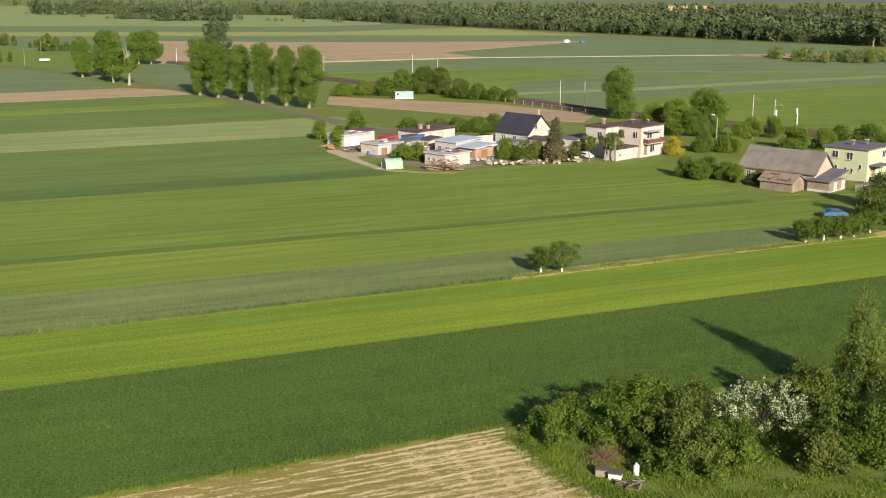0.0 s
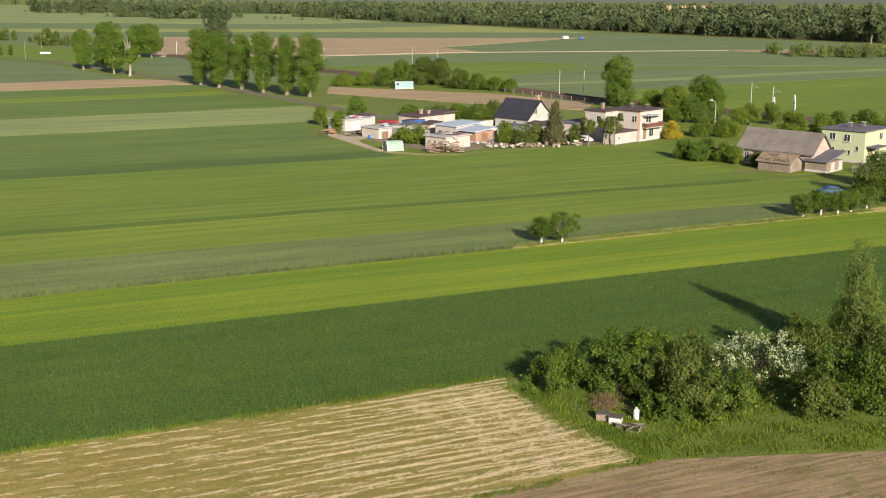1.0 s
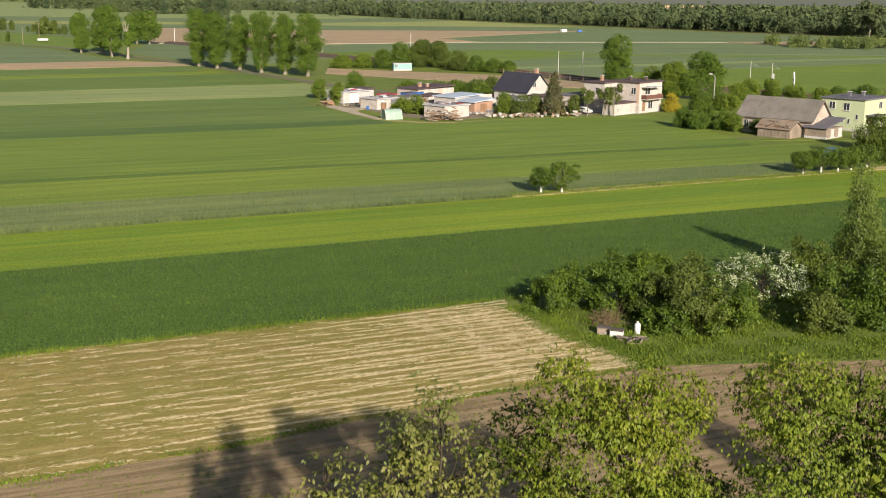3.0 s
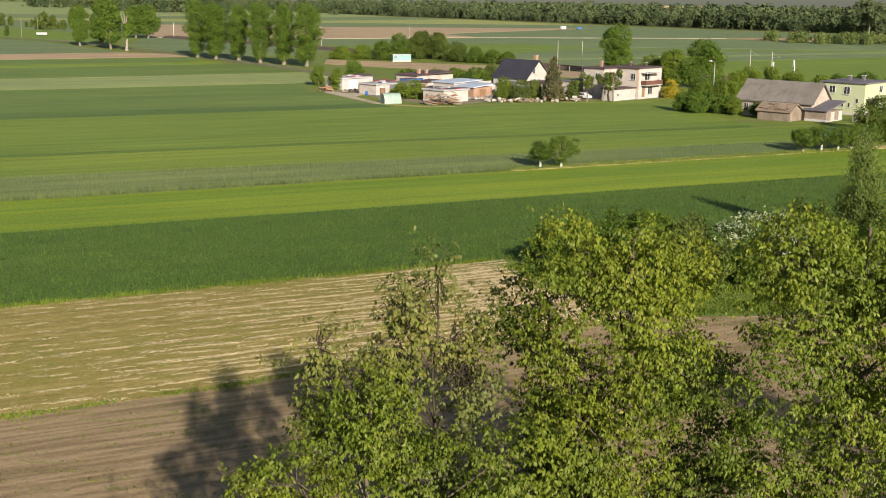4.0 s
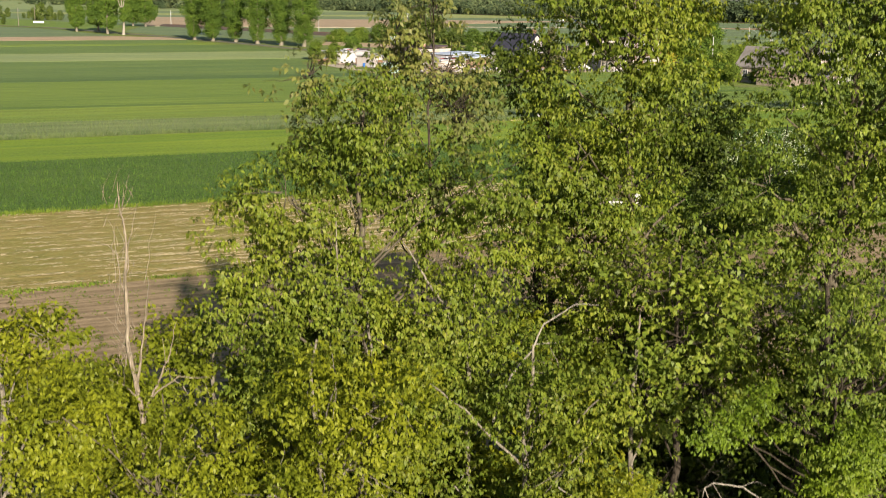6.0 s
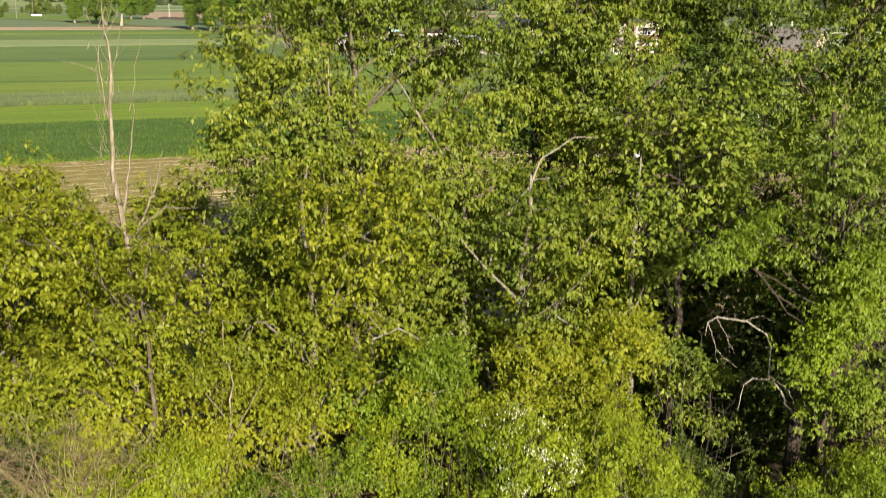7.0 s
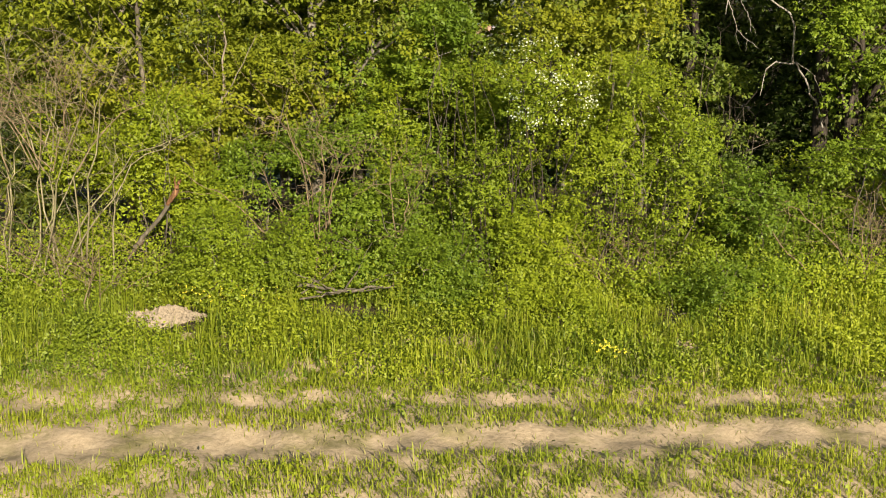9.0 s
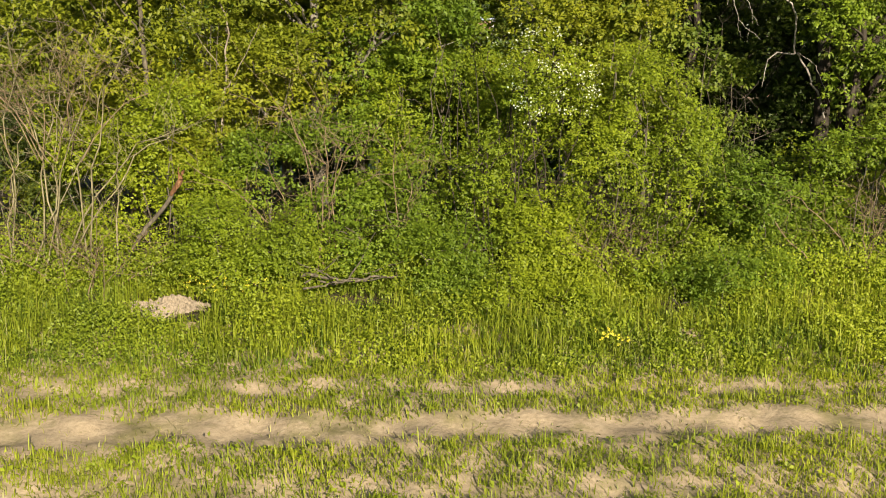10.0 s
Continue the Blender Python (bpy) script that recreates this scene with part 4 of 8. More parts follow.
# workshops and garages
wg = flat_house("garage", -3.6, 241.2, 6.0, 7.6, 2.5, "white_wall", "roof_white", "white flat garage with patched pale roof", "garage")
window(wg, "front", 2.4, 0.9, 0.9, 0.8, 7.6, 6)
window(wg, "front", 0.8, 0.9, 0.9, 0.8, 7.6, 6)
for a, b, m2 in ((0.6, 1.4, "roof_grey"), (2.6, 2.6, "red_paint"), (4.2, 4.6, "red_paint"), (2.0, 5.4, "roof_grey")):
    part("roof_sheet", box(bmesh.new(), a, a + 1.1, b, b + 1.9, 2.73, 2.80), M[m2], wg)
bs = flat_house("workshop", 3.7, 250.6, 5.0, 6.0, 2.5, "brick", "roof_blue", "brick workshop with blue-grey sheet roof", "workshop", over=0.5, slope=0.5)
door(bs, "right", 2.0, 0.1, 2.2, 2.0, 5.0)
bs2 = flat_house("workshop", -1.6, 258.2, 6.5, 9.0, 2.9, "white_wall", "roof_blue", "long white workshop with pale blue roof", "workshop", over=0.3, slope=0.3)
window(bs2, "front", 1.0, 0.9, 1.2, 1.0, 9, 6.5)
window(bs2, "front", 3.4, 0.9, 1.2, 1.0, 9, 6.5)
lg = flat_house("garage", -27.5, 272.4, 6.0, 8.4, 2.6, "grey_wall", "roof_white", "grey garage with pale roof", "garage")
door(lg, "right", 2.0, 0.1, 2.8, 2.1, 6.0, "white_paint")
part("roof_sheet", box(bmesh.new(), 1.6, 4.0, 5.0, 8.0, 2.83, 3.0), M["red_paint"], lg, "red sheet on the roof")
lw = flat_house("outbuilding", -18.4, 258.2, 5.6, 9.2, 2.3, "white_wall", "roof_white", "low white outbuilding with open yard side", "outbuilding")
door(lw, "right", 1.2, 0.1, 1.0, 1.9, 5.6, "white_paint")
door(lw, "right", 4.2, 0.1, 2.2, 2.0, 5.6, "roof_grey")
g_ = np.random.default_rng(15)
for owner, w_, d_, z_ in ((lw, 5.6, 9.2, 2.53), (lg, 6.0, 8.4, 2.83), (wg, 6.0, 7.6, 2.84)):
    for q in range(9):
        px, py = g_.uniform(0.2, w_ - 1.6), g_.uniform(0.2, d_ - 1.8)
        part("roof_sheet", box(bmesh.new(), px, px + g_.uniform(0.6, 1.6), py, py + g_.uniform(0.6, 1.8), z_ + 0.01 * q, z_ + 0.01 * q + g_.uniform(0.05, 0.3)), M[("roof_grey", "roof_white", "wood_grey", "roof_white", "roof_brown")[q % 5]], owner)
co_ = flat_house("container", -9.6, 267.2, 2.4, 5.4, 2.9, "blue_paint", "roof_brown", "blue metal storage container", "container", over=0.05, thick=0.08)
rc = flat_house("shed", -15.4, 272.8, 3.0, 3.4, 1.9, "red_paint", "red_paint", "small red metal shed in the yard", "shed", over=0.2)
fw = part("white_fence", box(bmesh.new(), 0, 13, -0.1, 0.1, 0, 2.0), M["white_wall"], None)
fw.matrix_basis = pose(2.5, 270, 0, 0, 0, 35)
tagged(fw, "long white garden wall between the houses", "garden wall")
def wall_run(x, y, length, h, turn, mat, label, bays=5):
    """A low yard wall of bays between piers."""
    t = thing("yard_wall", x, y, 0.0, turn, label, "wall")
    step = length / bays
    for q in range(bays):
        part("panel", box(bmesh.new(), q * step + 0.2, (q + 1) * step, -0.07, 0.07, -0.2, h), M[mat], t)
    for q in range(bays + 1):
        part("pier", box(bmesh.new(), q * step - 0.02, q * step + 0.196, -0.12, 0.12, -0.2, h + 0.15), M["concrete"], t)


def lean_to(x, y, w, d, h, turn, roof, label):
    """An open shelter: posts under a falling sheet roof, stacked wood inside."""
    t = thing("shelter", x, y, 0.0, turn, label, "shelter")
    bm = box(bmesh.new(), -0.3, w + 0.3, -0.3, d + 0.3, h, h + 0.08)
    for v in bm.verts:
        v.co.z += 0.16 * v.co.y
    part("roof", bm, M[roof], t)
    for px in (0.05, w - 0.17):
        for py in (0.05, d - 0.17):
            part("post", box(bmesh.new(), px, px + 0.12, py, py + 0.12, -0.1, h + 0.16 * py - 0.004), M["wood_grey"], t)
    part("back_wall", box(bmesh.new(), 0.0, w, d - 0.04, d + 0.02, 0.0, h + 0.16 * d - 0.01), M["wood_dark"], t)
    for q in range(5):
        part("stacked_log", box(bmesh.new(), 0.3, w - 0.3, 0.5, d - 0.5, 0.02 + q * 0.26, 0.25 + q * 0.26), M[("wood_brown", "wood_grey")[q % 2]], t)


wall_run(2.5, 266.0, 16.0, 1.9, math.atan2(-0.1, 1), "white_wall", "long pale plastered yard wall", 6)
lean_to(15.0, 255.5, 5.0, 3.0, 2.1, GRID, "roof_blue", "open shelter with a pale sheet roof over stacked wood")
lean_to(18.5, 268.5, 4.5, 3.0, 2.2, GRID, "roof_brown", "open shelter with a brown roof behind the yard")
lean_to(-14.5, 263.0, 3.6, 2.6, 2.0, GRID, "roof_grey", "open shelter with a grey roof in the yard")
wall_run(-11.0, 252.5, 7.0, 1.5, GRID + 0.2, "grey_wall", "short grey yard wall", 3)
# farm at the lane
barn = gable_house("barn", 58.2, 220.2, 15.2, 7.4, 3.3, 6.6, "barn_wall", "roof_eternit", "long plastered barn with grey sheet roof", "barn", over=0.45)
for a in (1.2, 6.4):
    window(barn, "front", a, 0.9, 1.0, 1.6, 7.4, 15.2)
door(barn, "front", 4.0, 0.0, 1.3, 2.1, 15.2)
part("plaster_patch", box(bmesh.new(), 8.0, 10.6, -0.03, -0.004, 0.4, 3.0), M["brown_patch"], barn, "bare brown patch in the plaster")
part("plinth", box(bmesh.new(), -0.04, 15.24, -0.04, 7.44, -0.2, 0.5), M["grey_wall"], barn)
k_ = (6.6 - 3.3) / 3.7
tilt_ = math.degrees(math.atan(k_))
g_ = np.random.default_rng(5)
sheet = None
for row in range(5):
    for col in range(14):
        px, py = -0.45 + col * 1.15, -0.45 + row * 0.83
        at = pose(px + g_.normal(0, 0.02), py + g_.normal(0, 0.02), 3.3 + k_ * py + 0.19 + g_.uniform(0, 0.02), tilt_ + g_.normal(1.2, 0.4), g_.normal(0, 0.3), 0)
        if sheet is None:
            ob = part("roof_sheet", box(bmesh.new(), 0, 1.13, 0, 1.15, 0.0, 0.03), M["roof_eternit"], barn)
            sheet = ob.data
        else:
            ob = attach("roof_sheet", sheet, barn)
        ob.matrix_basis = at
s1 = gable_house("shed", 59.7, 212.0, 6.6, 4.6, 1.8, 3.0, "wood_grey", "roof_rust", "weathered plank shed with rusty sheet roof", "shed", over=0.35)
for q in range(9):
    part("plank", box(bmesh.new(), 0.1 + q * 0.72, 0.1 + q * 0.72 + 0.62, -0.05, -0.004, 0.0, 1.75), M["wood_grey"], s1)
for q in range(46):
    px, py = g_.uniform(-0.2, 6.4), g_.uniform(-0.2, 2.0)
    ob = part("board", box(bmesh.new(), 0, g_.uniform(0.5, 1.5), 0, g_.uniform(0.08, 0.22), 0, 0.04), M[("roof_rust", "wood_grey", "wood_brown")[q % 3]], s1)
    ob.matrix_basis = pose(px, py, 1.8 + 1.2 / 2.3 * py + 0.185 + g_.uniform(0, 0.03), 27, g_.normal(0, 5), g_.uniform(-40, 40))
s2 = flat_house("shed", 68.0, 210.0, 4.2, 6.8, 2.0, "wood_grey", "roof_grey", "low plank shed with dark felt roof", "shed", over=0.4, slope=1.4)
for q in range(4):
    part("plank", box(bmesh.new(), 4.204, 4.25, 0.3 + q * 1.6, 1.7 + q * 1.6, 0.2, 1.8), M["white_wall" if q % 2 else "wood_grey"], s2)
gh = flat_house("house", 76.1, 225.9, 8.9, 11.4, 6.2, "green_wall", "roof_grey", "pale green two-storey cube house", over=0.35)
window(gh, "front", 1.6, 4.2, 1.3, 1.4, 11.4, 8.9)
window(gh, "front", 4.6, 4.0, 1.3, 1.5, 11.4, 8.9)
window(gh, "front", 1.6, 1.2, 1.3, 1.6, 11.4, 8.9)
for a, z in ((4.3, 1.6), (5.6, 1.5), (7.2, 2.4)):
    window(gh, "front", a, z, 0.5, 0.9, 11.4, 8.9)
window(gh, "right", 6.5, 4.2, 1.6, 1.4, 11.4, 8.9)
door(gh, "right", 2.6, 0.5, 1.1, 2.1, 8.9)
part("porch_roof", box(bmesh.new(), 8.91, 11.2, 0.6, 6.0, 3.1, 3.3), M["roof_grey"], gh)
for a in (0.9, 5.6):
    part("porch_post", box(bmesh.new(), 10.9, 11.05, a, a + 0.15, 0, 3.095), M["concrete"], gh)
for a, b in ((3.6, 4.6), (5.2, 7.4)):
    chimney(gh, a, b, 6.4, 7.3, "roof_grey", 0.3)
ff = thing("picket_fence", 76.4, 208.6, 0, math.atan2(6, 8.8), "grey slatted garden fence before the farm", "fence")
sl = None
for q in range(34):
    if sl is None:
        sl = part("slat", box(bmesh.new(), 0, 0.16, -0.03, 0.03, 0.05, 1.45), M["roof_eternit"], ff).data
    else:
        attach("slat", sl, ff).location = (q * 0.42, 0, 0)
part("rail", box(bmesh.new(), 0, 14.4, 0.034, 0.08, 0.9, 1.0), M["metal"], ff)
# small hut beyond the garden field
hut = flat_house("hut", -16.4, 391.5, 6.4, 2.6, 2.3, "pale_blue", "roof_white", "pale blue site hut at the garden field", "hut", turn=0.25, over=0.1)
window(hut, "front", 0.5, 1.2, 0.9, 1.0, 2.6, 6.4)


# ---- yard clutter ----
def tunnel(x, y):
    """A half-round garden tunnel under pale green film."""
    t = thing("garden_tunnel", x, y, 0, 0.35, "small garden tunnel covered with pale green film", "garden tunnel")
    bm = bmesh.new()
    prof = [(1.7 * math.cos(a), 2.1 * math.sin(a) ** 0.8) for a in np.linspace(0.001, math.pi - 0.001, 11)]
    rows_ = [[bm.verts.new((xx, yy, zz)) for yy, zz in prof] for xx in (0, 1.2, 2.4, 3.6)]
    for a, b in zip(rows_, rows_[1:]):
        for q in range(10):
            bm.faces.new((a[q], b[q], b[q + 1], a[q + 1]))
    bm.faces.new(rows_[0])
    bm.faces.new(rows_[-1][::-1])
    part("film", bm, M["tarp_green"], t)
    for xx in (0.0, 1.8, 3.6):
        co, fc = tubes([(np.array([(xx, 1.73 * math.cos(a), 2.13 * math.sin(a) ** 0.8) for a in np.linspace(0.001, math.pi - 0.001, 11)]), np.full(11, 0.04))], 5)
        attach("hoop", mesh_from("hoop", co, fc, M["white_paint"], 4), t)


tunnel(-12.0, 235.2)


def lumber(name, x, y, w, d, n, mats, label, category, seed, h=1.2, r=0.12, long=1.6):
    """A heap of beams, boards and stones."""
    rng = np.random.default_rng(seed)
    t = thing(name, x, y, 0, 0, label, category)
    for q in range(n):
        a = rng.uniform(-0.5, 0.5)
        zz = rng.uniform(0.0, h) * (1 - abs(q / n - 0.5))
        k = rng.uniform(0.5, 1.5)
        ob = part("beam", bevelled(box(bmesh.new(), -rng.uniform(0.3, 1) * long, rng.uniform(0.3, 1) * long, -r * k, r * k, -r * k, r * k), 0.02), M[mats[q % len(mats)]], t)
        ob.matrix_basis = pose(rng.uniform(-w, w), rng.uniform(-d, d), zz + r * k, rng.uniform(-10, 10), rng.uniform(-14, 14), math.degrees(a) + rng.choice([0, 60]))
    return t


lumber("woodpile", 0.5, 233.5, 3.4, 1.5, 130, ["wood_brown", "wood_grey", "wood_grey", "roof_rust"], "untidy pile of old beams and boards", "woodpile", 3, 2.6, 0.07, 1.1)
lumber("scrap_heap", 13.5, 240.5, 4.0, 0.8, 34, ["concrete", "wood_grey", "wood_brown", "wood_grey", "grey_wall"], "row of pale scrap and stones at the field edge", "scrap", 4, 0.7, 0.17, 0.45)
lumber("scrap_heap", 21.0, 242.6, 4.5, 0.9, 34, ["wood_brown", "concrete", "wood_grey", "roof_eternit"], "pale scrap along the garden edge", "scrap", 5, 0.8, 0.17, 0.5)
lumber("scrap_heap", 27.0, 245.0, 3.0, 0.9, 18, ["wood_brown", "concrete", "wood_grey"], "rubble by the garden edge", "scrap", 6, 0.9, 0.15, 0.7)
lumber("scrap_heap", -27.0, 262.8, 1.8, 0.8, 16, ["wood_brown", "roof_rust"], "reddish brushwood heap at the field", "scrap", 7, 1.1, 0.15)
lumber("scrap_heap", -14.5, 268.0, 2.6, 1.6, 18, ["red_paint", "white_paint", "blue_paint", "metal"], "coloured clutter in the yard", "clutter", 8, 1.2, 0.22, 0.7)
lumber("scrap_heap", 9.0, 246.0, 2.2, 0.8, 14, ["roof_eternit", "concrete"], "pale stones beside the workshop", "scrap", 9, 0.6, 0.2, 0.4)


def car(x, y, turn, mat, label):
    t = thing("car", x, y, 0.02, turn, label, "car")
    bm = bmesh.new()
    prof = [(-2.1, 0.35), (-2.1, 0.85), (-1.3, 0.95), (-0.8, 1.42), (0.7, 1.45), (1.4, 0.95), (2.1, 0.80), (2.15, 0.35)]
    a, b = [bm.verts.new((px, -0.82, pz)) for px, pz in prof], [bm.verts.new((px, 0.82, pz)) for px, pz in prof]
    bm.faces.new(a), bm.faces.new(b[::-1])
    for q in range(8):
        bm.faces.new((a[q], b[q], b[(q + 1) % 8], a[(q + 1) % 8]))
    part("body", bevelled(bm, 0.06), M[mat], t)
    for s in (-0.826, 0.806):
        part("side_window", prism(bmesh.new(), [(-1.0, s), (1.1, s), (1.1, s + 0.02), (-1.0, s + 0.02)], 1.0, 1.34), M["glass"], t)
    for px in (-1.3, 1.35):
        for s in (-0.8, 0.62):
            co, fc = tubes([(np.array([(px, s, 0.32), (px, s + 0.18, 0.32)]), np.full(2, 0.32))], 12)
            w = attach("wheel", mesh_from("wheel", co, fc, M["black_paint"], 4), t)


car(64.3, 184.2, 0.1, "car_blue", "bright blue car parked under fruit trees")
car(31.5, 251.0, -0.7, "white_paint", "white car parked beside the house")
lumber("scrap_heap", -6.5, 262.5, 2.4, 1.4, 26, ["metal", "wood_grey", "roof_grey", "wood_brown", "blue_paint"], "mixed scrap between the workshops", "clutter", 21, 1.3, 0.2, 0.8)
lumber("scrap_heap", 6.5, 266.0, 3.0, 1.2, 24, ["wood_grey", "metal", "roof_grey", "concrete"], "old boards and scrap behind the workshop", "clutter", 22, 1.2, 0.15, 1.0)
lumber("scrap_heap", 24.5, 254.0, 2.6, 1.6, 30, ["wood_brown", "brick", "concrete", "roof_grey", "wood_grey"], "building rubble beside the outbuilding", "clutter", 23, 1.6, 0.18, 0.9)
lumber("scrap_heap", 29.5, 250.0, 1.8, 1.2, 18, ["black_paint", "wood_brown", "metal"], "dark scrap by the wing", "clutter", 24, 1.2, 0.2, 0.7)
lumber("scrap_heap", -21.0, 262.5, 1.4, 0.8, 10, ["black_paint", "wood_grey"], "dark junk on the sandy track", "clutter", 25, 0.7, 0.15, 0.5)
for q, (x, y, w, d, h, wl, rf, lab) in enumerate((
        (-10.5, 262.0, 3.4, 4.4, 2.3, "grey_wall", "roof_grey", "small grey lean-to in the yard"), (-5.5, 264.5, 3.6, 4.0, 2.4, "white_wall", "roof_brown", "small white shed in the yard"),
        (12.6, 258.0, 3.6, 4.6, 2.5, "white_wall", "roof_grey", "pale outbuilding behind the workshop"), (15.5, 262.0, 3.2, 4.6, 2.2, "wood_grey", "roof_white", "plank shed with a pale roof"),
        (-23.5, 280.0, 4.6, 5.0, 2.4, "grey_wall", "roof_brown", "grey shed behind the garage"))):
    t_ = flat_house("shed", x, y, w, d, h, wl, rf, lab, "shed", over=0.25, slope=0.35)
    door(t_, "front", w * 0.55, 0.1, 0.95, 1.9, w, "wood_brown")
    window(t_, "right", d * 0.3, 1.0, 0.8, 0.7, d, w)
# junk lying about the yards: sheets, drums, crates and old machines
def drum(x, y, mat, label):
    t = thing("drum", x, y, 0.0, 0.0, label, "drum")
    co, fc = tubes([(np.array([(0, 0, 0.0), (0, 0, 0.28), (0, 0, 0.30), (0, 0, 0.60), (0, 0, 0.62), (0, 0, 0.90), (0, 0, 0.905)]), np.array([0.30, 0.30, 0.315, 0.315, 0.30, 0.30, 0.01]))], 12)
    attach("body", mesh_from("body", co, fc, M[mat], 4), t)


def crate(x, y, w, h, turn, mat, label):
    t = thing("crate", x, y, 0.0, turn, label, "crate")
    part("side", box(bmesh.new(), -w, w, -w * 0.7, w * 0.7, 0.08, h), M[mat], t)
    for a in (-0.8, 0.0, 0.8):
        part("runner", box(bmesh.new(), a * w - 0.06, a * w + 0.06, -w * 0.7, w * 0.7, 0.0, 0.076), M["wood_grey"], t)
    part("cover", box(bmesh.new(), -w - 0.05, w + 0.05, -w * 0.75, w * 0.75, h + 0.004, h + 0.06), M["roof_grey" if mat != "roof_grey" else "roof_white"], t)


g_ = np.random.default_rng(91)
for q in range(34):
    x, y = g_.uniform(-20, 36), 0.0
    y = float(np.interp(x, [-20, -8, 4, 14, 24, 36], [256, 249, 248, 250, 253, 251])) + g_.uniform(-3, 16)
    if q % 3:
        crate(x, y, g_.uniform(0.4, 1.0), g_.uniform(0.6, 1.6), g_.uniform(0, 3), ("wood_grey", "roof_white", "wood_dark", "white_paint", "roof_grey", "wood_brown", "brick")[q % 7], ("stack of weathered boards in the yard", "pale covered stack in the yard", "dark wooden crate among the sheds")[q % 3])
    else:
        drum(x, y, ("blue_paint", "rust", "white_paint", "black_paint")[q % 4], "old metal drum standing in the yard")
# hives and clutter by the mown field
for hx, hy, ht, mat, lab in ((13.5, 82.2, 0.15, "white_paint", "white wooden beehive box with a grey lid"), (12.6, 82.9, 0.3, "wood_grey", "weathered grey wooden beehive box")):
    t = thing("beehive", hx, hy, 0.0, ht - 0.5, lab, "beehive", "hives by the field")
    part("body", bevelled(box(bmesh.new(), -0.48, 0.48, -0.36, 0.36, 0.05, 0.52), 0.02), M[mat], t)
    part("lid", bevelled(box(bmesh.new(), -0.54, 0.54, -0.44, 0.44, 0.524, 0.60), 0.02), M["wood_dark"], t)
    part("stand", box(bmesh.new(), -0.42, 0.42, -0.32, 0.32, -0.05, 0.046), M["concrete"], t)
lumber("pallet_stack", 14.5, 80.9, 0.7, 0.5, 14, ["wood_dark", "wood_grey"], "grey pallets lying in the grass", "pallet", 12, 0.3, 0.05, 0.8)
t = thing("bucket", 15.2, 83.0, 0, 0, "white plastic canister standing in the grass", "canister")
co, fc = tubes([(np.array([(0, 0, 0), (0, 0, 0.75), (0, 0, 0.85), (0, 0, 0.86)]), np.array([0.24, 0.24, 0.16, 0.02]))], 12)
attach("body", mesh_from("body", co, fc, M["white_paint"], 4), t)
co, fc = tubes([(np.array([(0, 0, 0.86), (0, 0, 0.97)]), np.array([0.1, 0.1])), (np.array([(0, 0, 0.965), (0, 0, 0.975)]), np.array([0.1, 0.004]))], 8)
attach("cap", mesh_from("cap", co, fc, M["white_paint"], 4), t)


# small machines far out in the fields
def trailer(x, y, turn, w, h, mat, label):
    t = thing("trailer", x, y, 0.0, turn, label, "trailer")
    part("body", bevelled(box(bmesh.new(), -w, w, -1.0, 1.0, 0.7, h), 0.06), M[mat], t)
    for px in (-w * 0.55, w * 0.55):
        for s in (-0.95, 0.77):
            co, fc = tubes([(np.array([(px, s, 0.42), (px, s + 0.18, 0.42)]), np.full(2, 0.42))], 10)
            attach("wheel", mesh_from("wheel", co, fc, M["black_paint"], 4), t)


trailer(-207.0, 594.0, 0.3, 2.6, 1.7, "white_paint", "low white trailer standing by the lane")
trailer(89.0, 835.0, 0.6, 2.2, 2.8, "white_paint", "white field machine far out on the fields")
trailer(101.0, 838.0, 0.2, 1.6, 2.0, "blue_paint", "small blue field machine far out on the fields")


# ---- far woods ----
def woods(name, spots, heights, mat, seed, per, leaf, label, slim=0.7):
    """A far wood as one mass: every tree an uneven crown of leaf clumps over a bare foot."""
    rng = np.random.default_rng(seed)
    protos = []
    for _ in range(7):
        k = slim * rng.uniform(0.26, 0.46)
        lobes = heap(rng, k, k, 0.02, 1.0, 12, 0.13, 1.3, 0.35, 2, 0.85)
        p, d, _w = shell(rng, lobes, per, 0.6)
        protos.append((p, d))
    co_all = []
    for (x, y), h in zip(spots, heights):
        p, d = protos[rng.integers(7)]
        a = rng.uniform(0, 6.28)
        r = np.array([[math.cos(a), -math.sin(a), 0], [math.sin(a), math.cos(a), 0], [0, 0, 1]])
        co, _f = leaves(rng, (p @ r.T) * h * np.array([rng.uniform(0.8, 1.3)] * 2 + [1]), d @ r.T, leaf * h / 18, 1.0, 0.025 * h, 0.5, 0.45, corners=3)
        co_all.append(co + np.array([x, y, 0]))
    co = np.concatenate(co_all)
    return tagged(new(name, mesh_from(name, co, np.arange(len(co)).reshape(-1, 3), mat, 3)), label, "woods", kind="stuff")


rng = np.random.default_rng(11)
edge = [(420, 700), (330, 775), (235, 905), (139, 1062), (60, 1190), (-20, 1310), (-138, 1525), (-215, 1610)]


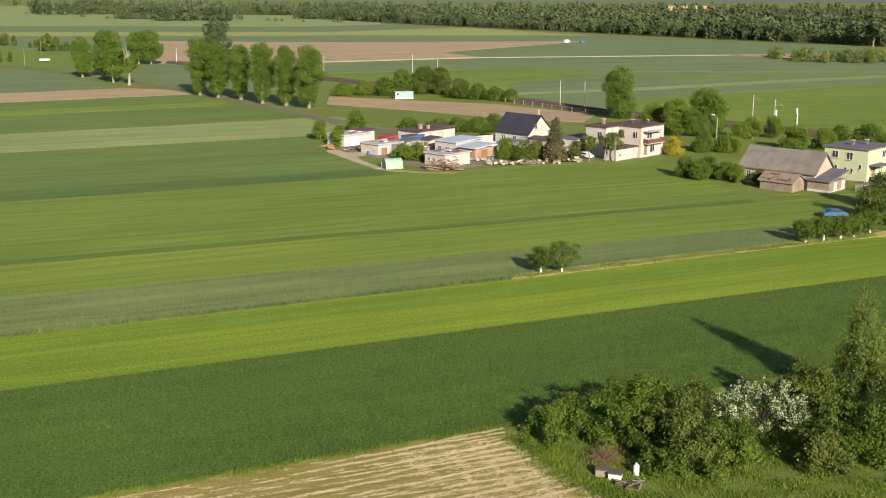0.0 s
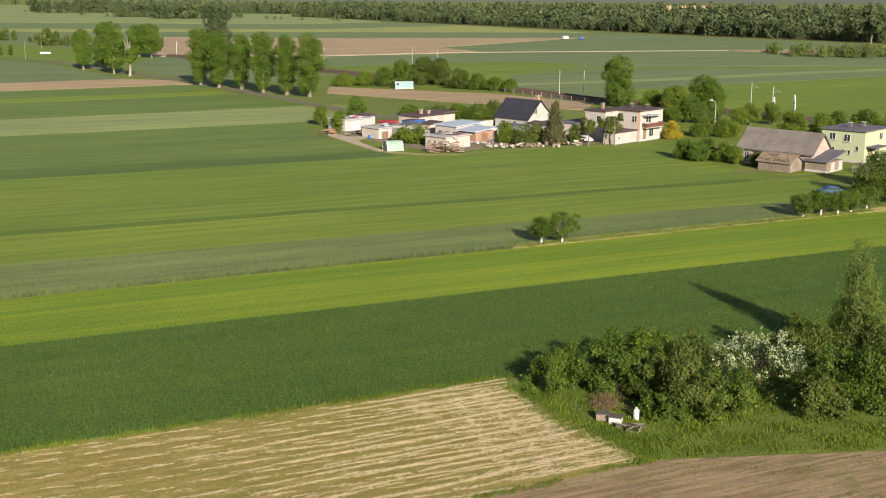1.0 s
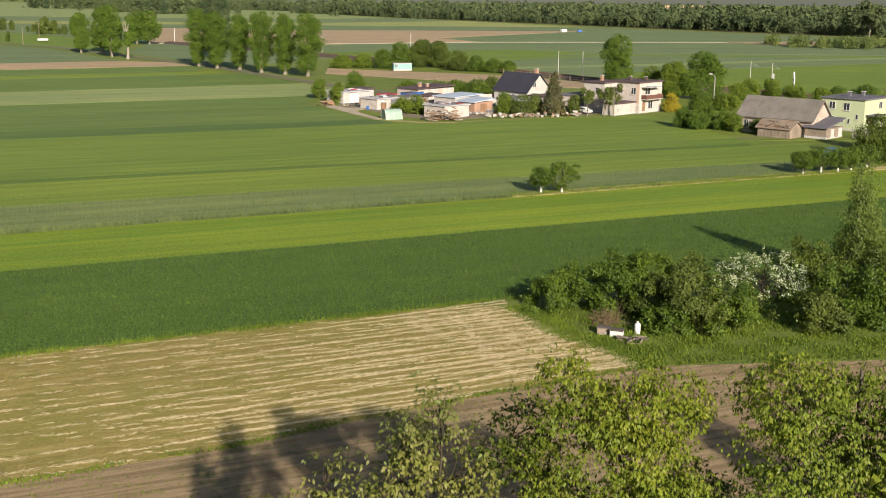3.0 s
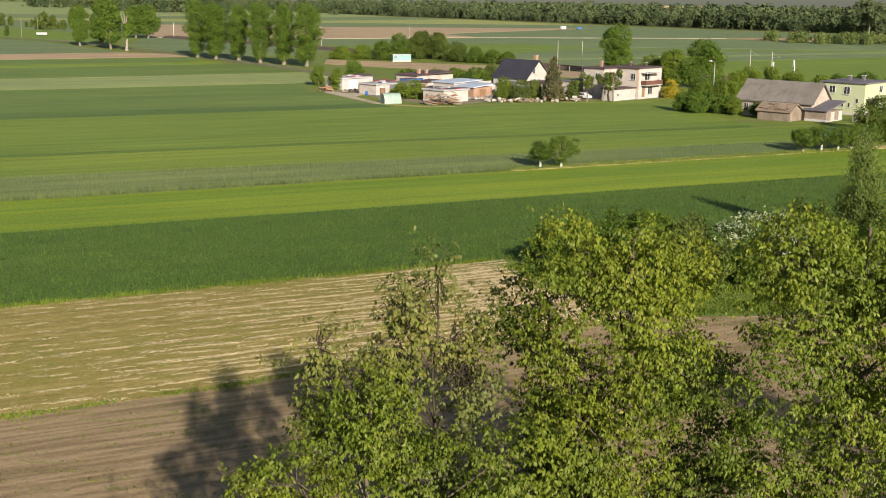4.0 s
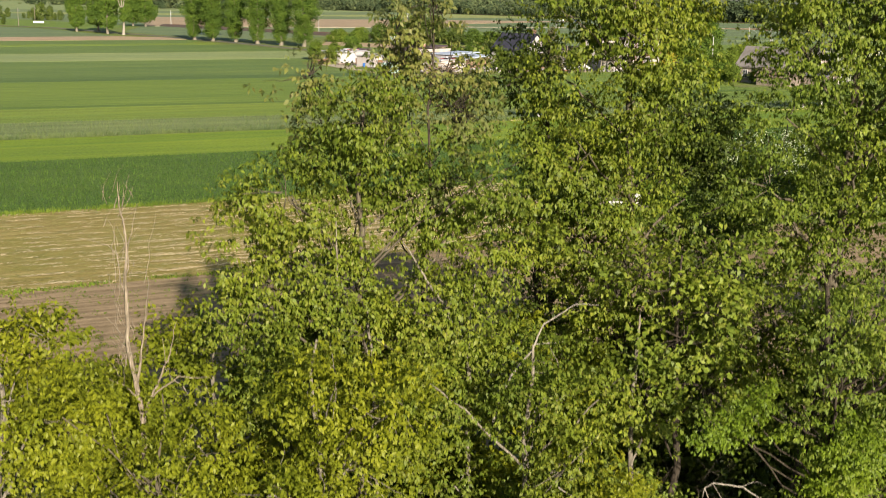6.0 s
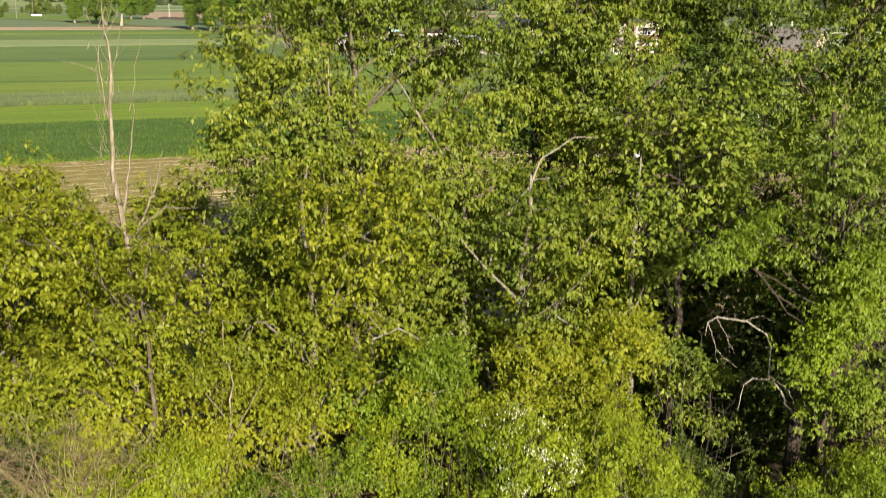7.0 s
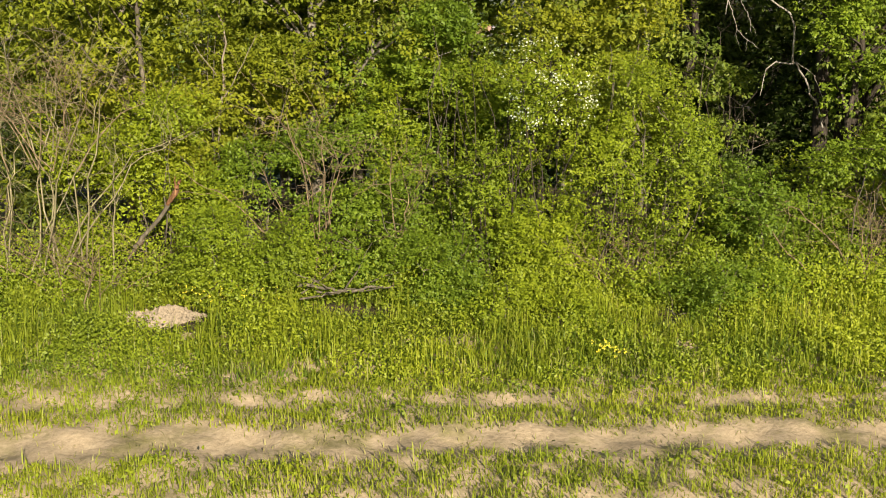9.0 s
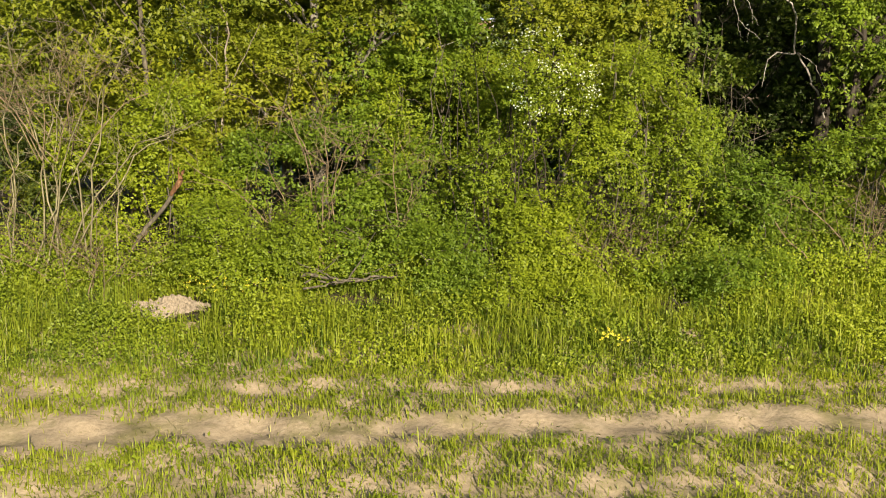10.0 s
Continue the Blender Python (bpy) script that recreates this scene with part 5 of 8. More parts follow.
def wood_rows(edge, backs, gap, grow, low, high, lean=(0.55, 0.85), thin=0.08):
    """Trees in rows behind a wood's edge, wider apart the farther back."""
    spots, tall = [], []
    for (x0, y0), (x1, y1) in zip(edge, edge[1:]):
        for row, back in enumerate(backs):
            n = int(math.hypot(x1 - x0, y1 - y0) / (gap + grow * row))
            for q in range(n):
                if rng.uniform() < thin:
                    continue
                s = (q + rng.uniform(0, 1)) / n
                b = back + rng.uniform(0, 8)
                x, y = x0 + (x1 - x0) * s + b * lean[0], y0 + (y1 - y0) * s + b * lean[1]
                k = 0.88 + 0.25 * math.sin(0.05 * x + 2) * math.sin(0.021 * y + 1)
                spots.append((x, y))
                tall.append(rng.uniform(low * (0.55 if row == 0 else 1), high) * k)
    return spots, tall


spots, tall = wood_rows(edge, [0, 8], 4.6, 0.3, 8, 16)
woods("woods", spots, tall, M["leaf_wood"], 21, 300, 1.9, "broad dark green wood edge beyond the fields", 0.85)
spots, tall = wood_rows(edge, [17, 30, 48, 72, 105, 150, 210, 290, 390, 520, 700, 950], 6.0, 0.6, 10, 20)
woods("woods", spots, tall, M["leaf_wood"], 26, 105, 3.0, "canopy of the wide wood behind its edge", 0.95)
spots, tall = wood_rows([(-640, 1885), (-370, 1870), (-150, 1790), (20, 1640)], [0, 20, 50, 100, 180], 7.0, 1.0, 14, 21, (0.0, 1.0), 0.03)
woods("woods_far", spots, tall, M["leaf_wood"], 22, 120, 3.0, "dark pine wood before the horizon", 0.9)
spots, tall = [], []
for q in range(420):
    a, dist = rng.uniform(-0.40, 0.42), rng.uniform(1.0, 2.0)
    y = 1500 * dist + 900 * max(0, -a) + rng.uniform(0, 60)
    if y > 1250 + 900 * (0.42 - a) + 900 * (a < 0.03):
        spots.append((a * y, y)), tall.append(rng.uniform(12, 18))
# the haze here is only the greyish leaf_wood tint
woods("woods_far", spots, tall, M["leaf_wood"], 27, 90, 4.0, "woods on the horizon with haze-tinted leaves")
spots = [(-655 + q * 9 + rng.uniform(-5, 5), 1850 + rng.uniform(-30, 30)) for q in range(13)] + [(-440 + q * 7, 1540 + rng.uniform(-15, 15)) for q in range(7)] + [(-362 + q * 6 + rng.uniform(-4, 4), 1460 + rng.uniform(-20, 30)) for q in range(16)]
woods("copse", spots, rng.uniform(15, 24, len(spots)), M["leaf_wood"], 23, 420, 2.0, "dark copse standing in the far meadow", 1.25)
spots = [(-20 - 32 * q + rng.uniform(-20, 20), 1340 + 17 * q + rng.uniform(-40, 60)) for q in range(16)] + [(rng.uniform(-820, 120), rng.uniform(1780, 2500)) for q in range(30)]
spots += [(x + rng.uniform(4, 14), y + rng.uniform(-6, 6)) for x, y in spots[::2]]
woods("copse", spots, rng.uniform(3, 7, len(spots)), M["leaf_wood"], 24, 180, 3.0, "far line of scrub", 2.4)
spots = [(rng.uniform(186, 340), rng.uniform(596, 660)) for _ in range(210)]
spots = [(x, y) for x, y in spots if y > 600 + abs(x - 240) * 0.15]
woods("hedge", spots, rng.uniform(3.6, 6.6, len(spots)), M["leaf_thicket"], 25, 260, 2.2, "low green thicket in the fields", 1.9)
for px, py, ph in ((-296, 773, 8), (-243, 701, 10.5), (-231, 702, 6), (-265, 743, 5), (-229, 588, 6.5)):
    woods("bush_group", [(px, py), (px + 5, py + 3), (px - 4, py + 2)], [ph, ph * 0.8, ph * 0.7], M["leaf_dark"], int(px * -1), 700, 2.0, "dark bushes standing at a field edge", 0.9)

# ---- poplars and lane trees ----
POP = [(-86.0, 403.5, 20.0, 0.99), (-77.5, 392.9, 19.0, 0.98), (-68.5, 386.9, 18.4, 0.84), (-59.0, 373.3, 19.6, 1.0), (-50.4, 366.1, 18.8, 0.86), (-42.2, 359.1, 19.6, 1.12)]
protos = []
for q in range(3):
    r2 = np.random.default_rng(40 + q)
    lobes = heap(r2, 4.5, 4.5, 1.6, 20.0, 34, 1.5, 1.0, 0.46, 5, 1.1)
    protos.append(lobes)
for q, (x, y, h, k) in enumerate(POP):
    lobes = [(a * k, b * k, c * h / 20, d * k, e * k, f) for a, b, c, d, e, f in protos[q % 3]]
    plant("poplar", x, y, "tall pruned green poplar in the lane row", "poplar", lobes, 4200, 5, 0.38, M["leaf_poplar"], M["bark_grey"], 50 + q, (0.62, -0.3, 0.3), loose=0.6, spread=0.34, gap=-0.85, gap_scale=1.6, group="poplars along the lane", limbs=False, twigs=0.0, inner=0.55)
for q, (x, y, h, w, lab) in enumerate(((-152.9, 484.6, 16.5, 3.5, "rounded tree with a bare pale trunk by the lane"), (-147.0, 494.8, 18.8, 4.4, "broad green tree by the lane"), (-132.2, 457.8, 20.3, 4.7, "broad green tree by the lane"), (-154.5, 580, 16.0, 4.6, "tall dark green tree by the field"), (-147.5, 577, 16.6, 5.4, "tall dark green tree by the field"), (-88.5, 452, 26.5, 5.2, "tall loose-crowned tree behind the poplars"), (-104, 560, 8, 2.6, "small tree behind the poplars"))):
    r2 = np.random.default_rng(70 + q)
    plant("lane_tree", x, y, lab, "tree", heap(r2, w * 1.15, w * 1.15, h * 0.14, h, 16, w * 0.40, 1.1, 0.35, 3, 1.0), 2200, 5, 0.62, M["leaf_poplar"] if q != 5 else M["leaf_wood"], M["bark_grey"], 80 + q, (0.5, 0.3, 0.2), loose=0.6, limbs=False, spread=0.33, gap=-0.75, gap_scale=1.6, twigs=0.0, inner=0.6)
plant("pollard", -122.9, 446.9, "half-dead pollard tree with pale broken limbs", "tree", heap(np.random.default_rng(5), 2.0, 2.0, 5, 11.5, 6, 1.2), 380, 5, 0.75, M["leaf_poplar"], M["bark_dead"], 6, (0.65, 0.2, 0.0), spread=0.35, twigs=0.2)
t = thing("broken_limbs", -122.9, 446.9, 8.5, 0, "pale broken tops of a pollard tree", "branch")
r2 = np.random.default_rng(9)
co, fc = tubes([limb(r2, (0, 0, 0), (dx, 0, hz), 0.32, 0.10, 6, 0.15) for dx, hz in ((-1.8, 5.5), (-0.4, 6.5), (1.0, 5.0))], 6)
attach("limb", mesh_from("limb", co, fc, M["bark_dead"], 4), t)
plant("tall_tree", 299, 800, "tall loose pale tree at the wood edge", "tree", heap(np.random.default_rng(15), 8.5, 8.5, 8, 26, 14, 2.6, 1.0), 500, 5, 1.4, M["leaf_wood"], M["bark_grey"], 16, (0.6, 0.5, 0), spread=0.6, twigs=0.0)

# ---- trees and bushes of the village ----
# x, y, height, half width, material, foot share, label
GREEN = [
    (51.7, 334.0, 14.2, 5.5, "leaf_poplar", 0.02, "tall rounded green poplar behind the white house", "tree"),
    (67.3, 291.0, 11.6, 5.6, "leaf_poplar", 0.05, "broad green tree by the lane", "tree"),
    (60.0, 292.0, 9.0, 3.8, "leaf_garden", 0.1, "green garden tree near the houses", "tree"),
    (55.5, 300.0, 7.4, 3.4, "leaf_garden", 0.1, "green garden tree near the houses", "tree"),
    (78.0, 286.0, 5.5, 2.6, "leaf_garden", 0.2, "small orchard tree by the lane", "tree"),
    (73.5, 281.0, 4.6, 2.3, "leaf_garden", 0.2, "small orchard tree by the lane", "tree"),
    (84.0, 288.0, 5.4, 2.6, "leaf_garden", 0.15, "small orchard tree by the lane", "tree"),
    (83.0, 266.0, 5.6, 3.2, "leaf_garden", 0.05, "rounded green bush by the farm", "bush"),
    (90.0, 268.0, 4.6, 3.0, "leaf_garden", 0.05, "rounded green bush by the farm", "bush"),
    (97.0, 276.0, 4.4, 3.2, "leaf_bush", 0.05, "green bush along the railway", "bush"),
    (103.0, 274.0, 5.0, 3.4, "leaf_bush", 0.05, "green bush along the railway", "bush"),
    (110.0, 272.0, 4.8, 3.4, "leaf_bush", 0.05, "green bush along the railway", "bush"),
    (66.0, 262.0, 4.0, 3.4, "leaf_garden", 0.05, "green bush below the street lamp", "bush"),
    (60.0, 262.0, 4.2, 2.6, "leaf_bush", 0.05, "green garden bush near the houses", "bush"),
    (50.8, 222.5, 3.6, 2.1, "leaf_poplar", 0.1, "leafy fruit bush before the barn", "bush"),
    (53.0, 225.5, 3.9, 2.3, "leaf_poplar", 0.1, "leafy fruit bush before the barn", "bush"),
    (55.5, 222.0, 3.5, 2.0, "leaf_poplar", 0.1, "leafy fruit bush before the barn", "bush"),
    (57.2, 219.0, 3.2, 1.6, "leaf_garden", 0.1, "leafy fruit bush before the barn", "bush"),
    (48.5, 226.0, 3.8, 2.0, "leaf_poplar", 0.1, "leafy fruit bush before the barn", "bush"),
    (60.8, 216.0, 2.6, 1.1, "leaf_olive", 0.2, "young pale tree before the barn", "tree"),
    (52.2, 256.4, 4.0, 2.0, "leaf_gold", 0.02, "golden yellow bush beside the white house", "bush"),
    (-30.2, 281.5, 4.6, 1.7, "leaf_garden", 0.1, "round green garden tree at the field", "tree"),
    (-24.4, 270.0, 4.6, 1.7, "leaf_garden", 0.05, "round green garden tree by the garage", "tree"),
    (-22.5, 295.0, 5.8, 2.6, "leaf_poplar", 0.05, "dark green garden tree near the farm", "tree"),
    (-5.6, 246.6, 4.0, 2.9, "leaf_garden", 0.02, "dense green bush in the yard", "bush"),
    (-8.6, 249.6, 3.2, 2.2, "leaf_garden", 0.02, "dense green bush in the yard", "bush"),
    (17.5, 247.0, 4.2, 2.6, "leaf_olive", 0.02, "olive green garden bush near scrap", "bush"),
    (14.0, 249.5, 4.4, 2.2, "leaf_garden", 0.02, "green garden bush near the houses", "bush"),
    (21.0, 250.0, 4.0, 2.0, "leaf_olive", 0.02, "olive green garden bush near scrap", "bush"),
    (29.0, 246.5, 4.6, 1.4, "leaf_olive", 0.1, "thin olive green tree by the wing", "tree"),
    (4.0, 300.0, 3.4, 3.0, "leaf_bush", 0.02, "green shrub behind the low house", "bush"),
    (9.5, 298.0, 3.8, 3.2, "leaf_bush", 0.02, "green shrub behind the low house", "bush"),
    (14.0, 300.0, 4.6, 3.0, "leaf_olive", 0.02, "pale green shrub behind the house", "bush"),
    (-1.5, 304.0, 2.8, 2.8, "leaf_bush", 0.02, "green shrub behind the low house", "bush"),
    (-9.0, 306.0, 2.6, 2.4, "leaf_bush", 0.02, "green shrub behind the low house", "bush"),
    (-35, 404, 4.2, 4.2, "leaf_garden", 0.02, "light green bush by the lane", "bush"),
    (-28, 406, 4.8, 4.4, "leaf_garden", 0.02, "light green bush by the lane", "bush"),
    (-20.5, 404, 6.4, 4.2, "leaf_bush", 0.02, "green bush by the hut", "bush"),
    (-15, 408, 8.8, 4.6, "leaf_bush", 0.02, "large green bush by the hut", "bush"),
    (-7.5, 412, 9.6, 4.2, "leaf_dark", 0.03, "dark green tree by the hut", "tree"),
    (-1.5, 412, 9.0, 4.4, "leaf_dark", 0.03, "dark green tree by the hut", "tree"),
    (6.0, 396, 6.6, 4.4, "leaf_dark", 0.02, "dark green bush along the railway", "bush"),
    (12.0, 393, 5.0, 3.8, "leaf_bush", 0.02, "green bush along the railway", "bush"),
    (18.0, 388, 4.4, 3.6, "leaf_bush", 0.02, "green bush along the railway", "bush"),
    (22.5, 384, 3.8, 3.0, "leaf_bush", 0.02, "green bush along the railway", "bush"),
    (75.0, 192.0, 6.0, 3.4, "leaf_dark", 0.05, "dark green garden tree near the farm", "tree"),
    (70.0, 184.5, 5.0, 2.8, "leaf_dark", 0.05, "dark green garden tree near the farm", "tree"),
    (72.0, 178.0, 4.4, 2.4, "leaf_garden", 0.1, "green garden tree near the houses", "tree"),
    (84.0, 212.0, 3.2, 1.0, "leaf_dark", 0.0, "small dark conifer by the fence", "bush"),
    (86.5, 214.0, 3.4, 1.0, "leaf_dark", 0.0, "small dark conifer by the fence", "bush"),
    (88.5, 216.0, 3.8, 1.1, "leaf_dark", 0.0, "small dark conifer by the fence", "bush"),
]
for q, (x, y, h, w, mat, foot, lab, cat) in enumerate(GREEN):
    r2 = np.random.default_rng(200 + q)
    lobes = heap(r2, w * 1.05, w * 1.05, h * foot, h, 10 if w < 3 else 15, w * 0.33, 1.0 if h < 3 * w else 1.2, 0.40, 2 if h < 3 * w else 4, 0.6 if cat == "bush" else 0.9)
    plant("tree" if cat == "tree" else "bush", x, y, lab, cat, lobes, 1000 if w < 3 else 1800 if h < 9 else 4200, 6, 0.17 + 0.02 * w + 0.0003 * y, M[mat], M["bark_grey"], 300 + q, (0.10 + 0.02 * h, 0.2, 0.1), loose=0.7, limbs=False, spread=0.30, gap=-0.45, gap_scale=1.3, twigs=0.0)
# brown-green conifer
cone = [(0.25 * math.cos(2.4 * q), 0.25 * math.sin(2.4 * q), 0.9 + 0.62 * q, 2.7 * (1 - q / 15.5), 2.7 * (1 - q / 15.5), 0.6) for q in range(14)]
plant("spruce", 24.6, 247.0, "tall brownish spruce before the houses", "spruce", cone, 2000, 5, 0.34, M["leaf_spruce"], M["bark_dark"], 31, (0.2, 0, 0), spread=0.2, twigs=0.0, droop=0.8)
for q, (x, y, h) in enumerate(((31.8, 245.0, 6.2), (35.6, 246.0, 6.4), (37.6, 245.6, 7.0))):
    plant("pruned_tree", x, y, "thin pruned tree with sparse brownish leaves", "tree", heap(np.random.default_rng(90 + q), 1.4, 1.4, h * 0.45, h, 7, 0.7), 240, 5, 0.36, M["leaf_olive"], M["bark_grey"], 95 + q, (0.17, 0.1, 0.0), spread=0.18, twigs=0.5, group="pruned trees")

# ---- fruit trees on the balk ----
APPLE = [(16.0, 146.6, 3.9, 1.7), (13.2, 146.0, 3.3, 1.35), (53.6, 164.9, 3.3, 1.5), (56.7, 166.2, 3.7, 1.6), (59.6, 167.4, 3.5, 1.6), (62.0, 168.6, 3.4, 1.5), (65.5, 171.5, 3.6, 1.7)]
for q, (x, y, h, w) in enumerate(APPLE):
    t = plant("apple_tree", x, y, "small apple tree with lime-washed trunk", "fruit tree", heap(np.random.default_rng(110 + q), w * 1.15, w * 1.15, 0.95, h, 20, 0.5, 0.75, 0.15, 1, 0.7), 1300, 6, 0.17, M["leaf_bush"], M["bark_dark"], 120 + q, (0.13, 0.1, 0.0), spread=0.17, gap=-0.35, gap_scale=0.7, twigs=0.1, group="apple trees on the balk")
    co, fc = tubes([(np.array([(0, 0, -0.1), (0.01, 0, 0.5), (0.03, 0, 0.95)]), np.array([0.19, 0.15, 0.14]))], 9)
    attach("lime_wash", mesh_from("lime_wash", co, fc, M["lime_wash"], 4), t, "white lime-washed foot of the trunk")

# ---- hedge bushes by the mown field ----
HEDGE = [
    (9.0, 90.0, 3.2, 2.0, "leaf_bush"), (12.0, 90.6, 4.2, 2.4, "leaf_bush"), (15.4, 91.4, 4.8, 2.5, "leaf_bush"), (18.4, 92.0, 4.8, 2.6, "leaf_bush"),
    (21.0, 92.8, 4.2, 2.4, "leaf_olive"), (14.0, 88.4, 3.8, 2.0, "leaf_bush"), (17.2, 87.2, 3.6, 2.0, "leaf_dark"), (19.8, 84.2, 4.8, 2.6, "leaf_olive"), (22.4, 84.2, 3.9, 2.4, "leaf_bush"),
    (17.6, 83.2, 2.4, 1.6, "leaf_bush"), (29.2, 84.8, 3.2, 2.4, "leaf_olive"), (32.2, 86.2, 4.8, 2.6, "leaf_bush"), (35.4, 86.6, 5.0, 2.8, "leaf_bush"), (38.6, 88.0, 5.0, 2.8, "leaf_bush"),
    (31.0, 93.5, 4.4, 2.4, "leaf_dark"), (31.6, 94.6, 5.6, 2.2, "leaf_dark"), (37.0, 95.0, 5.0, 2.6, "leaf_dark"), (42.0, 92.0, 5.4, 3.0, "leaf_bush"),
]
for q, (x, y, h, w, mat) in enumerate(HEDGE):
    r2 = np.random.default_rng(400 + q)
    plant("bush", x, y, "dense green hedgerow bush beside the mown field" if mat != "leaf_olive" else "olive green hedgerow bush with dry twigs", "bush", heap(r2, w * 1.12, w * 1.05, -0.2, h, 15, w * 0.36, 0.85, 0.2, 0, 0.6), 2000, 7, 0.195, M[mat], M["bark_dark"], 420 + q, None, spread=0.15, gap=-0.02, gap_scale=0.8, twigs=0.03, group="hedgerow bushes", droop=0.2, loose=0.7)
plant("hawthorn", 26.6, 90.2, "spreading hawthorn bush white with blossom", "hawthorn", heap(np.random.default_rng(33), 3.6, 2.3, 0.6, 4.7, 22, 0.8, 0.75, 0.25, 1, 0.8), 1300, 5, 0.16, M["leaf_bush"], M["bark_dark"], 34, (0.16, 0.3, 0), spread=0.2, gap=-0.3, twigs=0.2, extra=("blossom", M["blossom"], 0.5, 12, 0.11, 1.6, "dense white blossom"))
bl = [(0.35 * math.cos(q * 2.3), 0.35 * math.sin(q * 2.3), 1.6 + q * 0.68, 0.35 + 2.1 * (1 - q / 14) ** 0.8, 0.35 + 2.1 * (1 - q / 14) ** 0.8, 0.75) for q in range(14)]
bl += [((2.6 - 0.12 * q) * math.cos(q * 2.4) * (0.6 + 0.2 * (q % 3)), (2.4 - 0.11 * q) * math.sin(q * 2.4), 2.2 + q * 0.38, 0.42, 0.42, 1.25) for q in range(18)]
plant("birch", 37.6, 98.6, "tall weeping birch with hanging twigs", "birch", bl, 3600, 9, 0.17, M["leaf_birch"], M["bark_mid"], 36, (0.14, -0.2, 0.3), spread=0.2, gap=-0.25, gap_scale=0.9, twigs=0.1, droop=1.8, wide=0.45, flat=1.6)
r2 = np.random.default_rng(37)
t = thing("brush_heap", 13.2, 85.6, 0, 0, "brown heap of dry brushwood at the bushes", "brush heap")
co, fc = tubes([limb(r2, (r2.normal(0, 0.6), r2.normal(0, 0.5), 0), (r2.normal(0, 0.8), r2.normal(0, 0.5), r2.uniform(0.4, 1.3)), 0.016, 0.006, 5, 0.25) for _ in range(230)], 3)
tagged(attach("twig_mass", mesh_from("twig_mass", co, fc, M["twig_pale"], 4), t), kind="stuff")


# ---- grass: blades along edges, verge and banks ----
def blades(rng, x, y, h, w=0.012, lean=0.35, z=None):
    """Bent blades of grass, two quads each."""
    n = len(x)
    base = np.c_[x, y, (rise(x, y) if z is None else z) - 0.02]
    a = rng.uniform(0, 6.28, n)
    d = np.c_[np.cos(a), np.sin(a), np.zeros(n)]
    s = np.c_[-np.sin(a), np.cos(a), np.zeros(n)] * (w * rng.uniform(0.7, 1.4, n))[:, None]
    h = (h * rng.uniform(0.55, 1.25, n))[:, None]
    k = np.abs(rng.normal(0, lean, n))[:, None]
    up = np.array([0, 0, 1.0])
    m1 = base + up * h * 0.55 + d * h * k * 0.25
    tip = base + up * h * (1 - 0.25 * k) + d * h * k * 0.8
    co = np.stack([base - s, base + s, m1 + s * 0.9, m1 - s * 0.9, tip + s * 0.15, tip - s * 0.15], 1).reshape(-1, 3)
    o = np.arange(n)[:, None] * 6
    fc = np.concatenate([o + np.array([0, 1, 2, 3]), o + np.array([3, 2, 4, 5])])
    return co, fc


def stuff(name, co, fc, mat, label, category="grass"):
    return tagged(new(name, mesh_from(name, co, fc, mat, 4)), label, category, kind="stuff")


def clumped(rng, n, x0, x1, y0, y1, per, r):
    c = np.c_[rng.uniform(x0, x1, n), rng.uniform(y0, y1, n)]
    p = np.repeat(c, per, 0) + rng.normal(0, r, (n * per, 2))
    return p[:, 0], p[:, 1]


rng = np.random.default_rng(61)


def bare(x, y):
    """How bare the sandy track is: 1 in the ruts, 0 in the sward."""
    wob = 0.10 * np.sin(1.7 * x) + 0.06 * np.sin(4.3 * x + 1.0)
    b = np.exp(-(((y - 12.12 - 0.06 * x - wob) / (0.46 + 0.2 * np.clip(-x / 5, 0, 1))) ** 4))
    pat = 0.5 + 0.5 * np.sin(2.1 * x + 0.7) * np.sin(0.9 * x + 2.0)
    b = np.maximum(b, np.exp(-(((y - 10.25 - 0.04 * x + wob) / 0.26) ** 4)) * (0.15 + 0.6 * pat))
    b = np.maximum(b, np.exp(-(((y - 13.5 - 0.03 * x - wob * 0.5) / 0.22) ** 4)) * (0.1 + 0.7 * np.clip(np.sin(1.9 * x - 0.4) + 0.35 * np.sin(5 * x) + 0.3, 0, 1)))
    return b


# short tufts on the track verge
x, y = clumped(rng, 2900, -6.3, 6.3, 9.6, 14.3, 13, 0.11)
ok = rng.uniform(0, 1, len(x)) > bare(x, y) * 1.15
x, y = x[ok], y[ok]
co, fc = blades(rng, x, y, np.full(len(x), 0.15) * (0.5 + 0.8 * rng.uniform(0, 1, len(x)) ** 2), 0.0065, 0.9)
stuff("verge_grass", co, fc, M["grass"], "short tufted grass between the sandy ruts")
x, y = clumped(rng, 260, -7, 7, 9.2, 13.9, 9, 0.12)
co, fc = blades(rng, x, y, np.full(len(x), 0.10), 0.006, 1.1)
stuff("dry_grass", co, fc, M["grass_dry"], "dry straw-coloured grass on the verge")
# tall sward of the bank
def open_spot(x, y):
    """Where nothing tall grows: round the sand heap and the fallen branches."""
    return (((x + 4.05) / 0.75) ** 2 + ((y - 16.62) / 0.45) ** 2 > 1) & (((x + 1.2) / 0.8) ** 2 + ((y - 16.95) / 0.28) ** 2 > 1)


